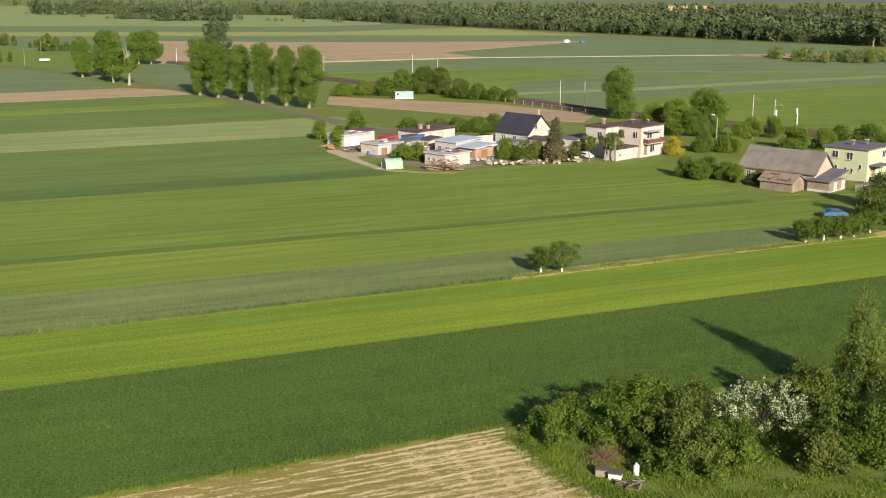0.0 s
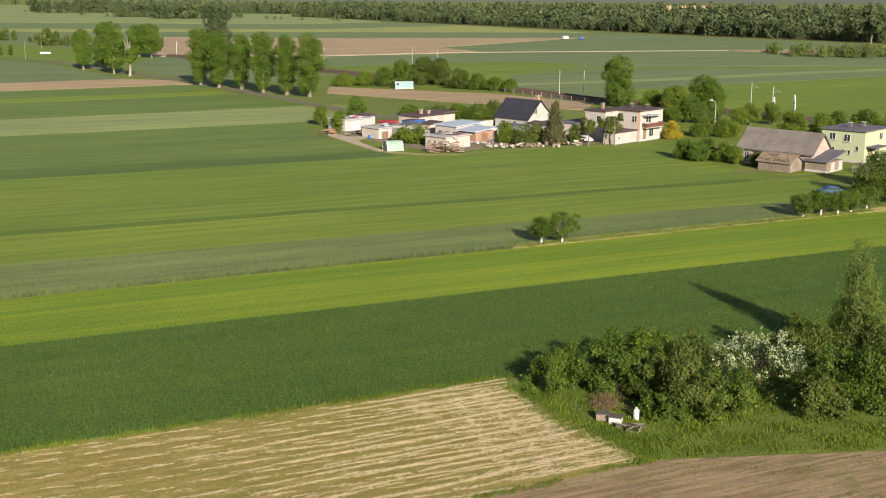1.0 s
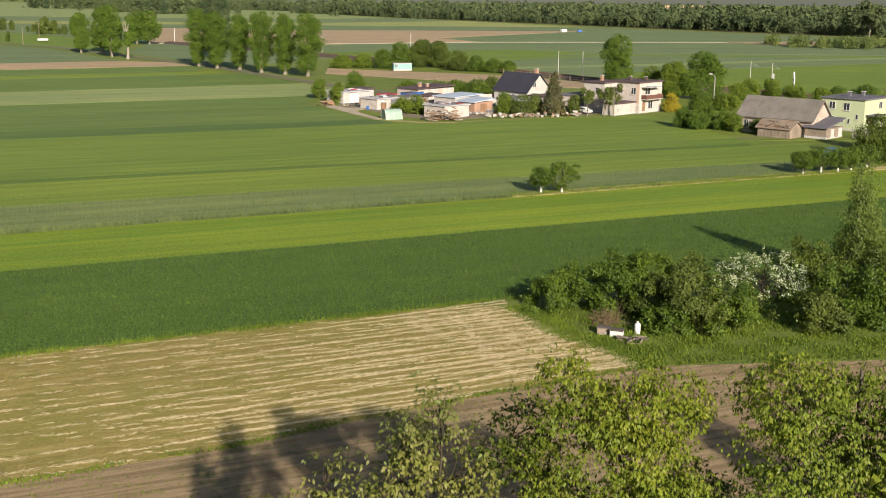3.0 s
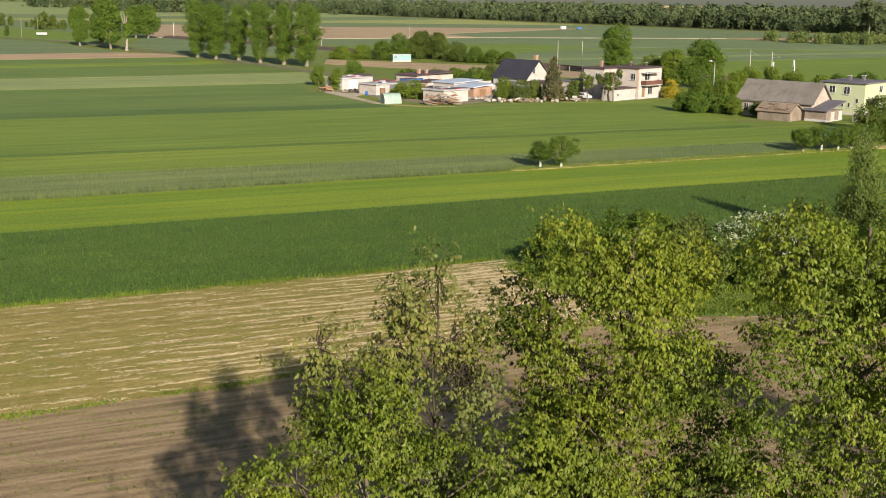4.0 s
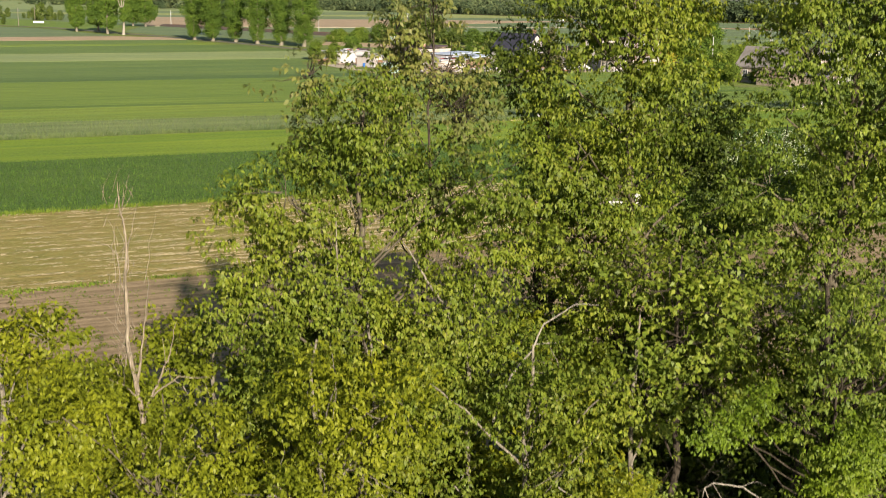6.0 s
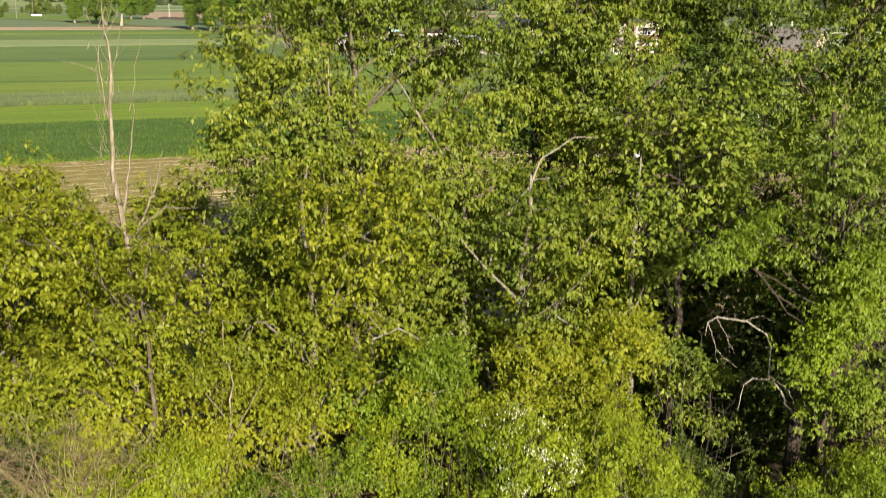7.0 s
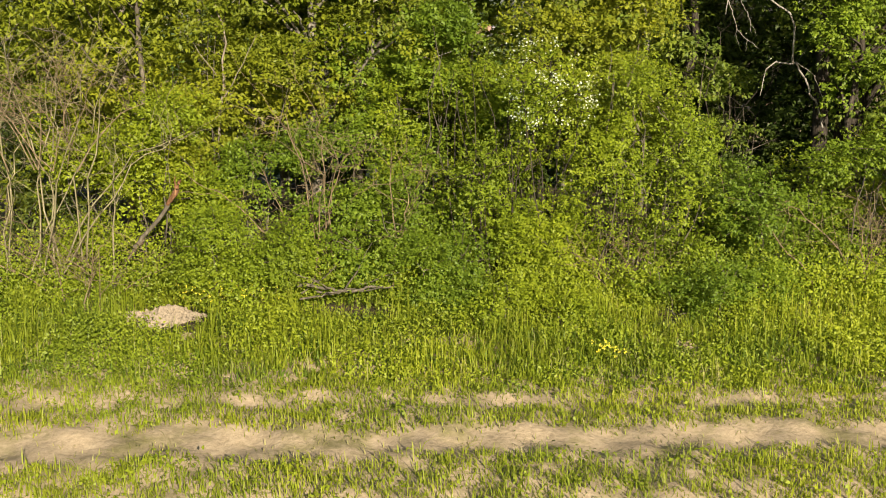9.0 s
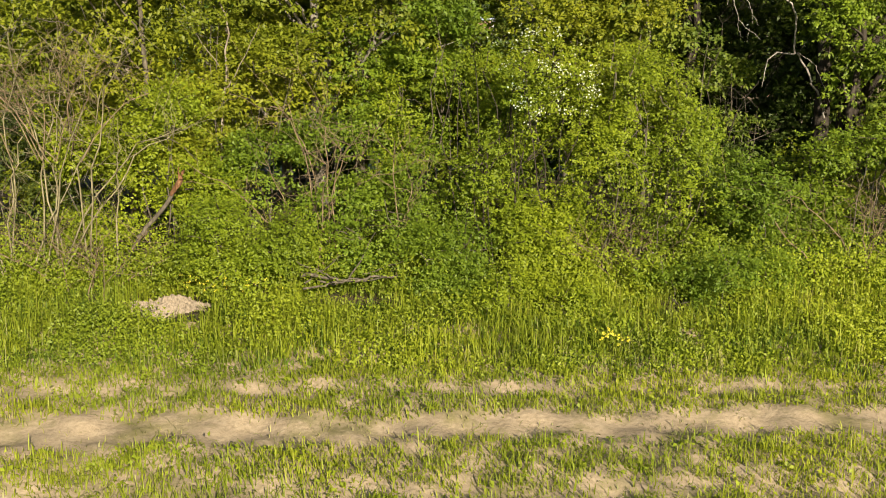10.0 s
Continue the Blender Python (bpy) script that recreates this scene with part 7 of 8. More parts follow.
# shrubs along the front
SHRUB = [
    # x, y, spans, clumps, leaf, material, label
    (3.6, 18.4, [(-1.9, 2.0, -0.9, 0.6, -0.2, 2.0, 18, 0.7), (-1.7, 1.3, -0.7, 0.5, 1.6, 3.0, 12, 0.7), (-1.3, 0.6, -0.5, 0.5, 2.4, 3.9, 8, 0.65)], 5600, 0.085, "leaf_shrub", "dense bright green shrub on the bank"),
    (-0.02, 18.15, [(-1.3, 1.3, -0.6, 0.6, -0.2, 2.2, 10, 0.55)], 2300, 0.085, "leaf_deep", "bright green shrub on the bank"),
    (0.6, 19.28, [(-1.8, 1.8, -0.5, 0.6, 0.8, 3.4, 11, 0.6)], 2300, 0.10, "leaf_shrub", "green shrub below the wood edge"),
    (-2.8, 17.22, [(-1.3, 1.2, -0.5, 0.5, 0.2, 1.9, 9, 0.5)], 2100, 0.075, "leaf_shrub", "leafy shrub with a rusty leaning trunk"),
    (-2.08, 18.76, [(-1.6, 1.5, -0.5, 0.5, 0.2, 2.8, 11, 0.6)], 2100, 0.10, "leaf_deep", "green shrub with dry twigs"),
    (-4.76, 18.56, [(-1.6, 1.4, -0.5, 0.6, 0.4, 3.2, 11, 0.6)], 2100, 0.095, "leaf_shrub", "green shrub below the wood edge"),
    (-7.64, 18.76, [(-1.8, 1.6, -0.5, 0.6, 0.6, 3.6, 11, 0.65)], 1700, 0.10, "leaf_olive", "olive shrub mixed with bare twigs"),
    (6.68, 18.5, [(-1.7, 1.8, -0.6, 0.6, -0.2, 2.1, 12, 0.6), (-0.2, 1.8, -0.5, 0.4, 1.8, 2.8, 6, 0.5)], 3000, 0.095, "leaf_deep", "dark green shrub at the wood edge"),
    (9.05, 18.35, [(-1.6, 2.0, -0.6, 0.6, -0.2, 2.6, 11, 0.65)], 2000, 0.095, "leaf_deep", "green shrub at the wood edge"),
    (-7.23, 19.79, [(-1.6, 1.6, -0.5, 0.5, 0.8, 4.2, 12, 0.7)], 2300, 0.115, "leaf_canopy", "leafy young tree in the wood edge"),
    (-3.52, 19.59, [(-1.6, 1.6, -0.5, 0.5, 1.0, 4.4, 12, 0.7)], 2300, 0.115, "leaf_canopy", "leafy young tree in the wood edge"),
    (-0.22, 19.9, [(-1.7, 1.7, -0.5, 0.5, 1.2, 4.6, 12, 0.7)], 2300, 0.115, "leaf_deep", "leafy young tree in the wood edge"),
    (3.07, 20.31, [(-1.6, 1.5, -0.5, 0.5, 1.8, 5.0, 11, 0.7)], 2200, 0.115, "leaf_canopy", "leafy young tree in the wood edge"),
    (5.65, 22.27, [(-1.3, 1.3, -0.4, 0.4, 1.5, 4.8, 9, 0.6)], 420, 0.17, "leaf_tall_right", "thin shaded sapling between the trunks"),
    # shade under the trees is in the leaf_dark colour of this one
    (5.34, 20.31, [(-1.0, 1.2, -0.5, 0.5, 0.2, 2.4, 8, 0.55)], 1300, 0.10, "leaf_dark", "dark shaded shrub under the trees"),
    (7.7, 19.6, [(-1.9, 1.9, -0.5, 0.5, -0.2, 2.4, 13, 0.6), (0.4, 2.2, -0.4, 0.4, 1.8, 3.0, 5, 0.5)], 2200, 0.10, "leaf_shrub", "leafy shrub before the dark trunks"),
    (1.95, 17.75, [(-0.7, 0.8, -0.4, 0.4, -0.2, 1.9, 8, 0.5)], 1500, 0.085, "leaf_shrub", "small green shrub below the hawthorn"),
    (0.35, 17.35, [(-0.7, 0.7, -0.4, 0.4, -0.2, 1.3, 8, 0.45)], 1500, 0.08, "leaf_deep", "low leafy shrub at the foot of the bank"),
    (1.5, 16.8, [(-1.0, 1.2, -0.4, 0.4, -0.3, 0.7, 9, 0.4)], 1400, 0.08, "leaf_shrub", "low leafy shrub at the foot of the bank"),
    (4.8, 17.0, [(-1.2, 1.2, -0.4, 0.4, -0.3, 1.0, 9, 0.45)], 1500, 0.08, "leaf_deep", "low leafy shrub at the foot of the bank"),
]
for q, (x, y, spans, n, size, mat, lab) in enumerate(SHRUB):
    zb = float(rise(x, y)) - 0.1
    plant("shrub", x, y, lab, "shrub", lobes(60 + q, *spans), int(n * 0.78), 24, size * 0.66, M[mat], M["bark_mid"], 650 + q, None, z=zb, spread=0.12, flat=0.4, gap=-0.1, gap_scale=0.75, wide=0.48, twigs=0.03, group="shrubs of the bank", droop=0.25, stems=1, inner=0.35)
for q, (x, y) in enumerate(((-11.0, 18.5), (-14.5, 18.5), (12.8, 18.4), (16.0, 18.6), (-18, 19), (19.5, 19))):
    plant("shrub", x, y, "green shrub along the wood belt", "shrub", lobes(80 + q, (-2.0, 2.0, -0.8, 0.8, -0.2, 3.2, 12, 0.8)), 700, 9, 0.17, M["leaf_bush"], M["twig_pale"], 680 + q, None, z=0.6, spread=0.18, gap=-0.45, twigs=0.03, group="shrubs of the bank")
plant("hanging_tree", 7.75, 20.05, "leafy hanging tree beside the shaded hollow", "tree", lobes(91, (-0.75, 0.9, -0.4, 0.4, 2.6, 6.6, 16, 0.55), (-2.6, -0.4, -0.4, 0.4, 5.9, 7.0, 7, 0.45)), 1950, 24, 0.076, M["leaf_deep"], M["bark_dark"], 691, (0.09, 0.1, 0), z=float(rise(7.75, 20.05)) - 0.1, spread=0.16, flat=0.35, gap=-0.1, gap_scale=0.75, wide=0.48, twigs=0.02, droop=0.7, inner=0.35, group=G_BELT)
plant("hawthorn", 1.35, 18.0, "hawthorn shrub with patches of white blossom", "hawthorn", lobes(90, (-1.3, -0.1, -0.35, 0.3, 2.9, 3.6, 6, 0.42), (-0.2, 1.3, -0.35, 0.3, 2.6, 3.9, 8, 0.42), (-1.0, 1.0, -0.3, 0.3, 0.8, 2.6, 6, 0.5)), 1500, 16, 0.055, M["leaf_shrub"], M["bark_dark"], 690, None, z=0.5, spread=0.13, gap=-0.2, twigs=0.1,
      extra=("blossom", M["blossom"], 0.20, 16, 0.034, 2.75, "white blossom clusters"))


# ---- dead wood ----
def dead(name, x, y, z, label, lines, mat, category, sides=7, part_name="limb", thin=0.7, k=1.03):
    t = thing(name, x, y, z, 0, label, category)
    g = np.random.default_rng(int(abs(x * 13 + y * 7)) + len(lines))
    for a, b, r0, r1, sway in lines:
        co, fc = tubes([limb(g, np.array(a) * k, np.array(b) * k, r0 * thin, r1 * thin, 9, sway * 1.6)], sides)
        me = mesh_from(part_name, co, fc, mat, 4)
        me.polygons.foreach_set("use_smooth", [True] * len(me.polygons))
        attach(part_name, me, t)
    return t


snag = dead("dead_tree", -5.80, 21.4, Z0, "dead bleached tree with bare forked stems", [
    ((0, 0, -0.2), (-0.01, 0, 5.8), 0.12, 0.09, 0.03), ((-0.01, 0, 5.75), (-0.22, 0, 7.2), 0.085, 0.07, 0.05), ((-0.22, 0, 7.2), (-0.24, 0, 8.6), 0.07, 0.05, 0.06), ((-0.24, 0, 8.55), (-0.28, 0, 10.6), 0.05, 0.008, 0.08),
    ((-0.1, 0.05, 6.5), (0.0, 0.1, 7.1), 0.045, 0.035, 0.06), ((0.0, 0.1, 7.0), (0.12, 0.1, 8.7), 0.03, 0.012, 0.12), ((0.12, 0.1, 8.6), (0.40, 0.1, 10.0), 0.012, 0.004, 0.1), ((-0.24, 0, 8.0), (-0.40, 0.05, 9.9), 0.025, 0.006, 0.08), ((-0.2, 0, 8.8), (0.02, 0.05, 10.2), 0.018, 0.005, 0.1),
    ((0.05, 0, 5.9), (0.30, -0.05, 6.5), 0.05, 0.035, 0.06), ((0.30, -0.05, 6.45), (0.58, -0.05, 7.05), 0.035, 0.025, 0.1), ((0.57, -0.05, 7.0), (0.80, -0.05, 7.9), 0.025, 0.006, 0.12), ((0.5, -0.05, 6.9), (0.46, 0, 7.5), 0.014, 0.005, 0.1),
    ((0.22, 0, 6.25), (0.82, -0.15, 6.75), 0.028, 0.02, 0.05), ((0.81, -0.15, 6.75), (1.44, -0.2, 6.75), 0.02, 0.006, 0.1), ((-0.08, 0, 6.2), (-0.40, -0.1, 6.55), 0.028, 0.012, 0.1), ((-0.39, -0.1, 6.54), (-0.66, -0.1, 6.68), 0.012, 0.005, 0.1),
    ((-0.25, 0, 9.1), (-0.52, 0, 9.4), 0.012, 0.008, 0.06), ((-0.52, 0, 9.4), (-1.31, 0, 9.6), 0.009, 0.003, 0.06)], M["bark_snag"], "dead tree", thin=0.7, k=1.0)
g = np.random.default_rng(88)
twig = []
for _ in range(60):
    z = g.uniform(6.5, 10.4)
    a = np.array([-0.20 - 0.02 * (z - 5.5) + g.normal(0, 0.12), g.normal(0, 0.06), z])
    twig.append(limb(g, a, a + np.array([g.normal(0, 0.16), g.normal(0, 0.12), g.uniform(0.2, 0.7)]), 0.008, 0.003, 5, 0.25))
co, fc = tubes(twig, 3)
tagged(attach("twig_mass", mesh_from("twig_mass", co, fc, M["bark_snag"], 4), snag), kind="stuff")
dead("dead_branch", 7.10, 20.9, 0.45, "bleached dead branch arching out of the shade", [
    ((0.62, 0.35, 2.45), (0.25, 0.15, 3.15), 0.050, 0.048, 0.14), ((0.25, 0.15, 3.15), (-0.15, 0, 3.70), 0.048, 0.042, 0.14), ((-0.15, 0, 3.69), (-0.16, 0, 4.38), 0.045, 0.04, 0.08), ((-0.16, 0, 4.36), (-0.29, 0, 4.63), 0.04, 0.036, 0.08),
    ((-0.28, 0, 4.62), (-0.70, 0, 4.88), 0.036, 0.034, 0.08), ((-0.69, 0, 4.88), (-1.29, 0, 4.96), 0.034, 0.03, 0.06), ((-1.28, 0, 4.96), (-1.45, 0, 4.84), 0.03, 0.026, 0.05), ((-1.45, 0, 4.85), (-1.48, 0, 4.58), 0.022, 0.012, 0.05),
    ((-1.44, 0, 4.84), (-1.27, -0.05, 4.30), 0.022, 0.014, 0.12), ((-1.27, -0.05, 4.31), (-0.84, -0.1, 3.95), 0.014, 0.006, 0.15), ((-1.27, -0.05, 4.31), (-1.20, -0.05, 3.98), 0.010, 0.004, 0.15), ((-1.05, -0.07, 4.14), (-1.08, -0.05, 3.9), 0.007, 0.003, 0.15),
    ((-1.28, 0, 4.95), (-1.02, 0, 4.50), 0.014, 0.009, 0.1), ((-1.02, 0, 4.51), (-0.88, 0, 4.2), 0.009, 0.004, 0.15), ((-1.02, 0, 4.51), (-1.0, -0.05, 4.25), 0.007, 0.003, 0.1), ((-0.76, 0, 4.88), (-0.38, 0, 4.99), 0.016, 0.008, 0.08), ((-0.38, 0, 4.99), (-0.05, 0, 4.85), 0.008, 0.003, 0.1),
    ((-0.16, 0, 3.68), (-0.50, -0.05, 3.72), 0.040, 0.03, 0.06), ((-0.49, -0.05, 3.72), (-0.68, -0.08, 3.58), 0.03, 0.024, 0.05), ((-0.68, -0.08, 3.59), (-0.76, -0.1, 3.10), 0.024, 0.012, 0.08), ((-0.1, 0, 3.72), (0.25, -0.1, 3.45), 0.022, 0.014, 0.08), ((0.24, -0.1, 3.45), (0.52, -0.12, 2.9), 0.014, 0.007, 0.1), ((-0.05, 0, 3.75), (0.15, 0, 4.1), 0.014, 0.005, 0.15)], M["bark_dead"], "branch", thin=0.46, k=1.0)
dead("dead_tree", 7.85, 21.7, Z0 - 0.2, "stout dark forked trunks at the edge of the shade", [((0, 0, 0), (-0.05, 0, 3.4), 0.20, 0.16, 0.03), ((0.35, 0.1, 0), (0.55, 0.1, 6.2), 0.16, 0.08, 0.03), ((-0.05, 0, 3.3), (0.2, 0.1, 8.0), 0.15, 0.06, 0.08), ((0.1, -0.2, 2.9), (0.35, -0.5, 4.0), 0.05, 0.03, 0.1), ((0.35, -0.5, 4.0), (0.75, -0.55, 4.35), 0.03, 0.014, 0.1)], M["bark_dark"], "trunk", 9, "trunk", thin=0.9, k=1.0)
for lab, px, rows in (("pale grey stem standing in the wood", 4.46, [((0.03, 0, -0.2), (-0.03, 0, 4.9), 0.10, 0.085, 0.03), ((-0.03, 0, 4.85), (0.0, 0, 6.9), 0.085, 0.07, 0.05), ((0.0, 0, 6.85), (0.06, 0, 7.6), 0.06, 0.02, 0.06), ((0.0, 0, 4.0), (0.28, -0.1, 5.1), 0.05, 0.03, 0.08)]),
                      ("slim pale stem among the leaves", -2.0, [((0.05, 0, -0.2), (0.0, 0, 5.0), 0.08, 0.07, 0.03), ((0.0, 0, 4.95), (-0.1, 0, 7.2), 0.07, 0.05, 0.05), ((-0.1, 0, 7.15), (0.1, 0, 9.5), 0.05, 0.02, 0.08)]),
                      ("slim pale stem among the leaves", -1.1, [((0.08, 0, -0.2), (0.0, 0, 5.0), 0.075, 0.065, 0.03), ((0.0, 0, 4.95), (-0.16, 0, 7.8), 0.065, 0.04, 0.06), ((-0.05, 0, 5.9), (-0.62, 0.1, 7.9), 0.035, 0.015, 0.08)]),
                      ("leaning grey stem with a crooked top", 0.85, [((0.05, 0.2, -0.2), (0.0, 0, 6.6), 0.09, 0.075, 0.03), ((0.0, 0, 6.55), (-0.75, 0, 8.0), 0.07, 0.05, 0.08), ((-0.74, 0, 7.98), (-1.48, 0, 9.1), 0.045, 0.02, 0.08), ((0.0, 0, 6.5), (0.12, 0, 8.2), 0.045, 0.02, 0.08)])):
    dead("sapling", px * 1.03, 23.4, Z0, lab, rows, M["bark_grey"], "trunk", 8, "trunk", thin=0.68, k=1.0)
dead("pale_branch", 1.5, 22.2, Z0, "pale crooked branch among the leaves", [((-0.1, 0.3, 5.3), (0.02, 0, 6.1), 0.05, 0.045, 0.06), ((0.02, 0, 6.05), (0.68, 0, 7.06), 0.045, 0.036, 0.1), ((0.68, 0, 7.04), (0.9, 0, 7.65), 0.036, 0.03, 0.06), ((0.9, 0, 7.63), (1.58, 0, 8.08), 0.03, 0.018, 0.08), ((1.57, 0, 8.07), (2.05, 0, 8.06), 0.018, 0.006, 0.08), ((0.75, 0, 7.2), (1.4, 0, 7.25), 0.018, 0.006, 0.12)], M["bark_dead"], "branch", thin=0.62, k=1.0)
for px, py, pz, rows in ((-0.9, 19.9, 5.2, [((0, 0, 0), (0.5, -0.1, 0.25), 0.022, 0.018, 0.1), ((0.5, -0.1, 0.25), (0.95, -0.1, 0.0), 0.018, 0.008, 0.12)]), (2.6, 20.2, 5.6, [((0, 0, 0), (0.4, 0, -0.2), 0.02, 0.008, 0.15)]), (-0.2, 19.6, 4.2, [((0, 0, 0), (0.7, -0.1, 0.12), 0.02, 0.007, 0.15)])):
    dead("bare_branch", px, py, pz, "short bleached bough poking out of the leaves", rows, M["bark_dead"], "branch", k=1.0)
dead("thin_stem", -3.58, 19.2, Z0 - 0.1, "slim pale stem with side twigs", [((-0.1, 0, -0.2), (0.02, 0, 2.6), 0.05, 0.036, 0.1), ((0.02, 0, 2.55), (-0.02, 0, 4.9), 0.036, 0.012, 0.12), ((0.0, 0, 2.6), (0.7, -0.1, 3.9), 0.02, 0.006, 0.1), ((0, 0, 3.2), (-0.6, -0.1, 4.0), 0.015, 0.006, 0.1)], M["bark_snag"], "stem", 6, "stem")
dead("leaning_trunk", -4.24, 17.32, 0.40, "dark leaning trunk of a broken shrub", [((-0.95, 0.3, -0.1), (-0.5, 0.4, 0.75), 0.06, 0.055, 0.1), ((-0.5, 0.4, 0.74), (0.08, 0.42, 1.46), 0.055, 0.05, 0.1)], M["bark_mid"], "trunk", 8, "trunk")
dead("broken_stub", -4.24, 17.32, 0.40, "rusty torn wood of a broken trunk", [((0.06, 0.42, 1.44), (0.2, 0.36, 1.64), 0.045, 0.075, 0.1), ((0.2, 0.36, 1.63), (0.32, 0.28, 1.86), 0.075, 0.02, 0.2), ((0.2, 0.38, 1.62), (0.22, 0.30, 1.9), 0.05, 0.01, 0.2)], M["bark_red"], "trunk", 8, "splinter")
dead("fallen_log", -1.2, 17.0, 0.45, "weathered fallen branches lying on the bank", [((-0.75, 0, 0.24), (0.1, 0.0, 0.16), 0.045, 0.04, 0.12), ((0.1, 0.0, 0.16), (0.75, 0.05, 0.26), 0.04, 0.022, 0.14), ((-0.5, 0.2, 0.12), (0.55, -0.1, 0.30), 0.03, 0.018, 0.2), ((-0.7, -0.1, 0.06), (0.1, -0.1, 0.16), 0.03, 0.018, 0.2), ((0.0, 0, 0.2), (0.45, -0.1, 0.95), 0.025, 0.01, 0.06), ((-0.7, 0.1, 0.1), (-0.1, 0.1, 0.55), 0.025, 0.01, 0.2), ((-0.2, 0, 0.2), (-0.8, -0.1, 0.5), 0.02, 0.008, 0.2), ((0.2, 0.1, 0.25), (0.9, 0.1, 0.5), 0.02, 0.008, 0.2)], M["bark_mid"], "log", 7, "branch", thin=0.62)
dead("dry_stick", -5.06, 16.7, 0.3, "thin dry stalk standing in the grass", [((0, 0, 0), (0.03, 0, 1.0), 0.012, 0.005, 0.03), ((0.02, 0, 0.3), (0.45, 0, 0.75), 0.008, 0.004, 0.05)], M["twig_pale"], "stick", 4, "stalk")
dead("bare_root", 3.79, 18.35, 0.5, "bent bare root in a hollow under the shrub", [((-0.15, 0, 0.05), (0.1, -0.1, 0.35), 0.05, 0.045, 0.1), ((0.1, -0.1, 0.35), (0.3, -0.1, 0.1), 0.045, 0.03, 0.1)], M["bark_dead"], "root", 7, "root")


def twig_bush(x, y, z, h, w, n, seed, label, mat="twig_pale", thick=0.016):
    """A bare many-stemmed shrub: arching stems that fork into fine twigs."""
    g = np.random.default_rng(seed)
    t = thing("bare_shrub", x, y, z, 0, label, "shrub")
    stems, fine = [], []
    for _ in range(n):
        foot = (g.normal(0, w * 0.25), g.normal(0, 0.25), -0.1)
        tip = (foot[0] * 2.4 + g.normal(0, w * 0.55), g.normal(-0.2, 0.45), h * g.uniform(0.55, 1.0))
        s = limb(g, foot, tip, thick, 0.006, 10, 0.17, -0.14)
        stems.append(s)
        for _k in range(9):
            i = g.integers(3, 10)
            b = s[0][i]
            fork = limb(g, b, b + g.normal(0, 0.42, 3) * np.array([1, 0.6, 0.6]) + np.array([0, -0.1, 0.25]), 0.006, 0.003, 5, 0.3)
            fine.append(fork)
            for _m in range(2):
                c = fork[0][g.integers(2, 5)]
                fine.append(limb(g, c, c + g.normal(0, 0.2, 3) + np.array([0, 0, 0.08]), 0.004, 0.002, 3, 0.2))
    co, fc = tubes(stems, 5)
    tagged(attach("stem_mass", mesh_from("stem_mass", co, fc, M[mat], 4), t), kind="stuff")
    co, fc = tubes(fine, 3)
    tagged(attach("twig_mass", mesh_from("twig_mass", co, fc, M[mat], 4), t), kind="stuff")


twig_bush(-6.6, 17.6, 0.55, 4.0, 2.2, 17, 701, "bare pale many-stemmed shrub on the bank", "twig_green", 0.018)
twig_bush(-5.9, 17.5, 2.6, 1.7, 1.3, 14, 708, "reddish bare twigs above the shrubs", "twig_pale", 0.010)
twig_bush(-1.46, 17.94, 0.5, 2.9, 1.5, 11, 702, "dry brown twigs of a dead shrub")
twig_bush(-5.58, 17.32, 0.4, 0.9, 1.2, 8, 703, "low dry brushwood on the bank")
twig_bush(3.59, 17.84, 0.4, 1.1, 0.8, 7, 704, "dry twigs in a hollow under the shrub")
twig_bush(7.4, 17.94, 0.5, 1.4, 1.0, 7, 705, "dry twigs at the wood edge")
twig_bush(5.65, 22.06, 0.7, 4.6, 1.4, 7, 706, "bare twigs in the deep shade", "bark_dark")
twig_bush(9.87, 19.9, 0.7, 4.0, 1.4, 14, 707, "bare twigs between the trees")

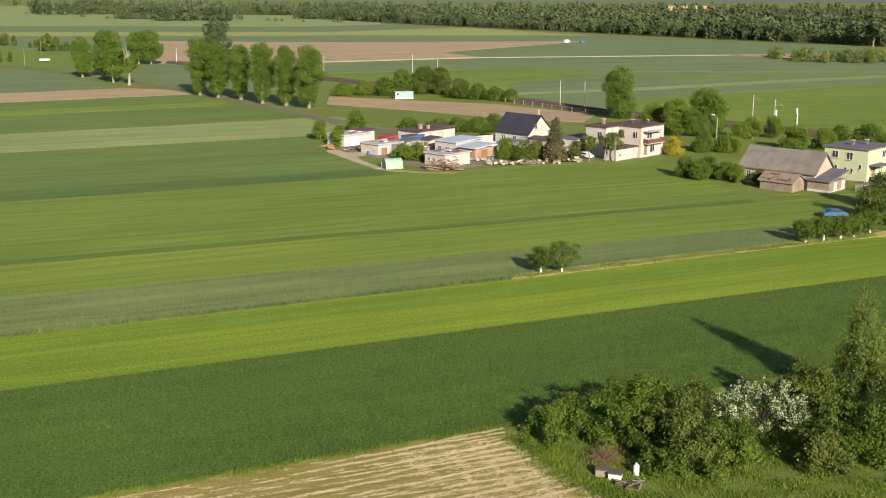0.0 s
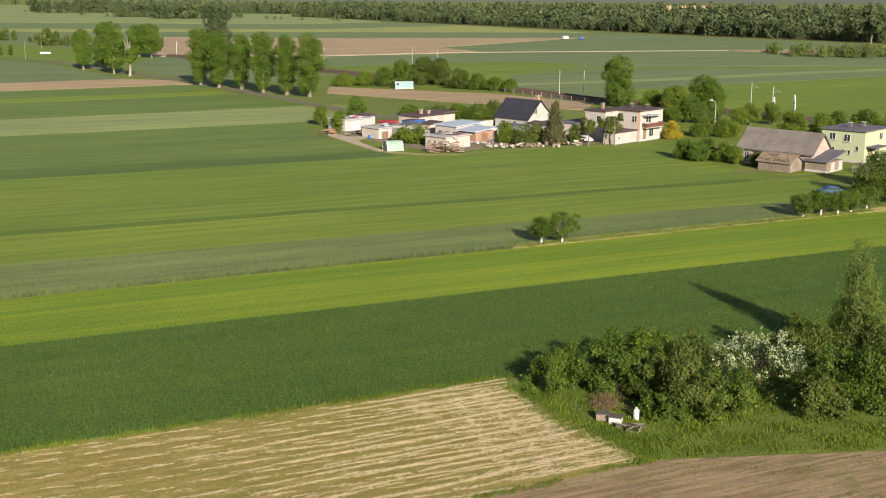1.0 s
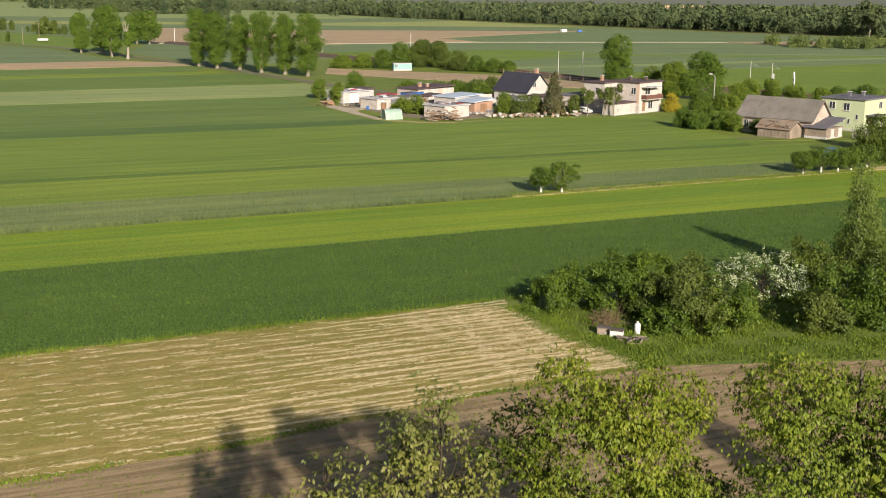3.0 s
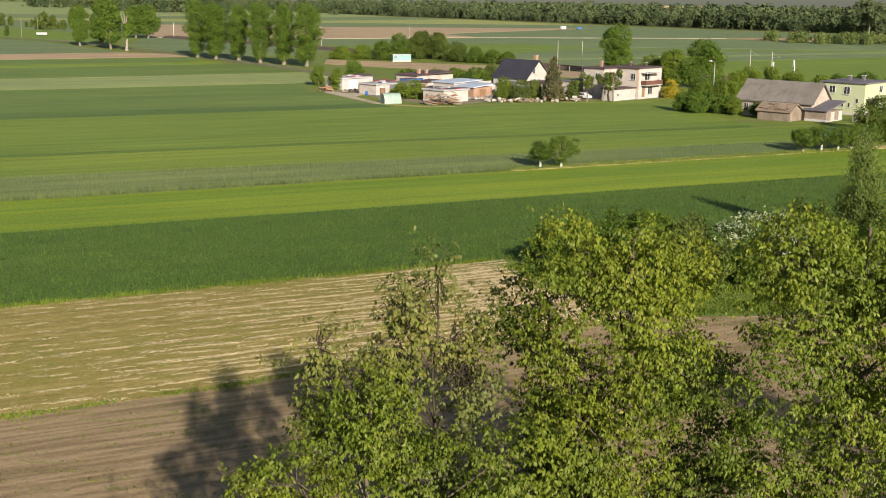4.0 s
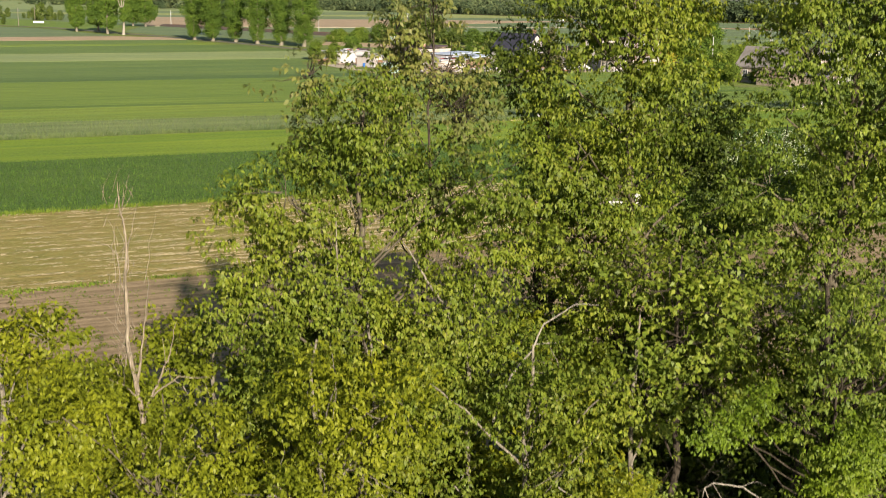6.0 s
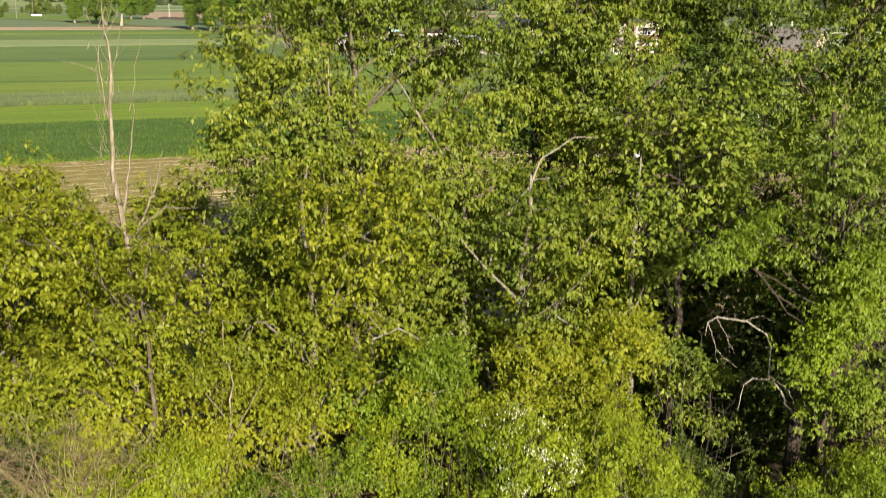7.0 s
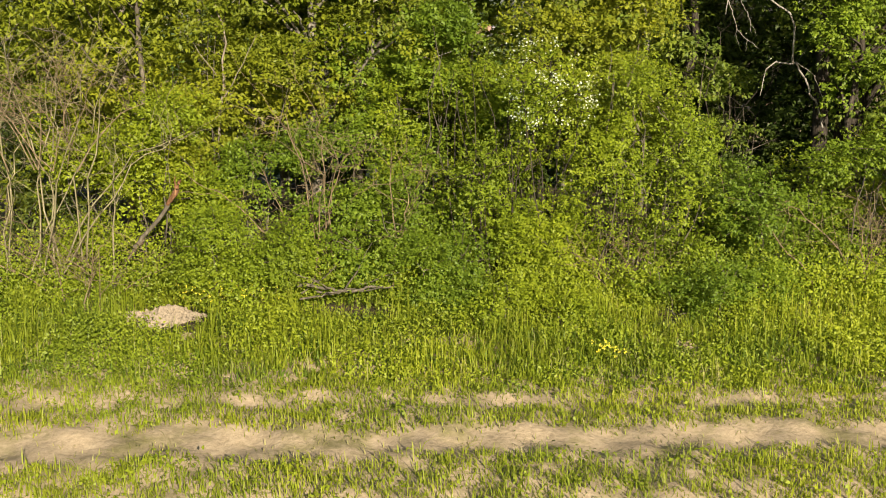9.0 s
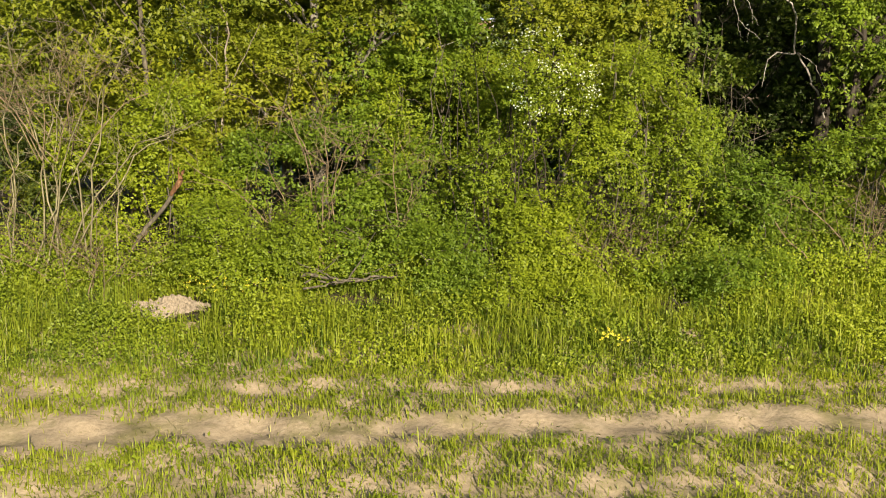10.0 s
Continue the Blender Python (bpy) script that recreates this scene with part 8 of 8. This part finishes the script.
# sand thrown out of a burrow
g = np.random.default_rng(77)
bm = bmesh.new()
bmesh.ops.create_grid(bm, x_segments=34, y_segments=20, size=1.0)
for v in bm.verts:
    rr = math.hypot(v.co.x, v.co.y)
    v.co.z = max(0.0, 1 - rr) ** 0.7 * 0.09 * (0.6 + 0.6 * math.sin(3 * v.co.x + 1)) + g.normal(0, 0.028) - 0.02
    v.co.x, v.co.y = v.co.x * (0.62 + 0.12 * math.sin(5 * v.co.y)), v.co.y * (0.30 + 0.10 * math.sin(3 * v.co.x + 2)) + 0.07 * math.sin(4 * v.co.x)
    v.co.z += float(rise(-4.08 + v.co.x, 16.72 + v.co.y)) - float(rise(-4.08, 16.72))
ob = part("burrow_sand", bm, M["sand"], None)
ob.location = (-4.08, 16.72, float(rise(-4.08, 16.72)) + 0.05)
tagged(ob, "small heap of pale sand thrown out of a burrow", "sand pile")
# yellow flowers
n = 60
x, y = g.normal(-3.2, 0.35, n), g.normal(16.8, 0.15, n)
co, fc = leaves(g, np.repeat(np.c_[x, y, rise(x, y) + g.uniform(0.3, 0.6, n)], 4, 0), np.tile([[0, -0.8, 0.3]], (n * 4, 1)), 0.02, 0.9, 0.015, 0.3, 0.4)
stuff("yellow_flowers", co, fc, M["yellow_bloom"], "small yellow flowers in the weeds", "flowers")
n = 14
x, y = g.normal(2.75, 0.12, n), g.normal(14.9, 0.08, n)
co, fc = leaves(g, np.repeat(np.c_[x, y, rise(x, y) + g.uniform(0.25, 0.4, n)], 4, 0), np.tile([[0, -0.8, 0.3]], (n * 4, 1)), 0.03, 0.9, 0.015, 0.3, 0.4)
stuff("yellow_flowers", co, fc, M["yellow_bloom"], "a few yellow flowers in the grass", "flowers")
# leaf litter, brambles and low growth at the foot of the shrubs
n = 3600
x, y = g.uniform(-8.0, 8.5, n), 17.0 + g.uniform(0, 1, n) ** 1.3 * 2.2
hh = g.uniform(0.1, 0.75, n)
at = np.repeat(np.c_[x, y, rise(x, y) + hh], 12, 0)
co, fc = leaves(g, at, np.tile([[0, -0.6, 0.3]], (len(at), 1)), 0.05, 0.55, 0.14, 0.6, 0.7)
stuff("brambles", co, fc, M["leaf_shrub"], "brambles and low growth under the shrubs", "brambles")
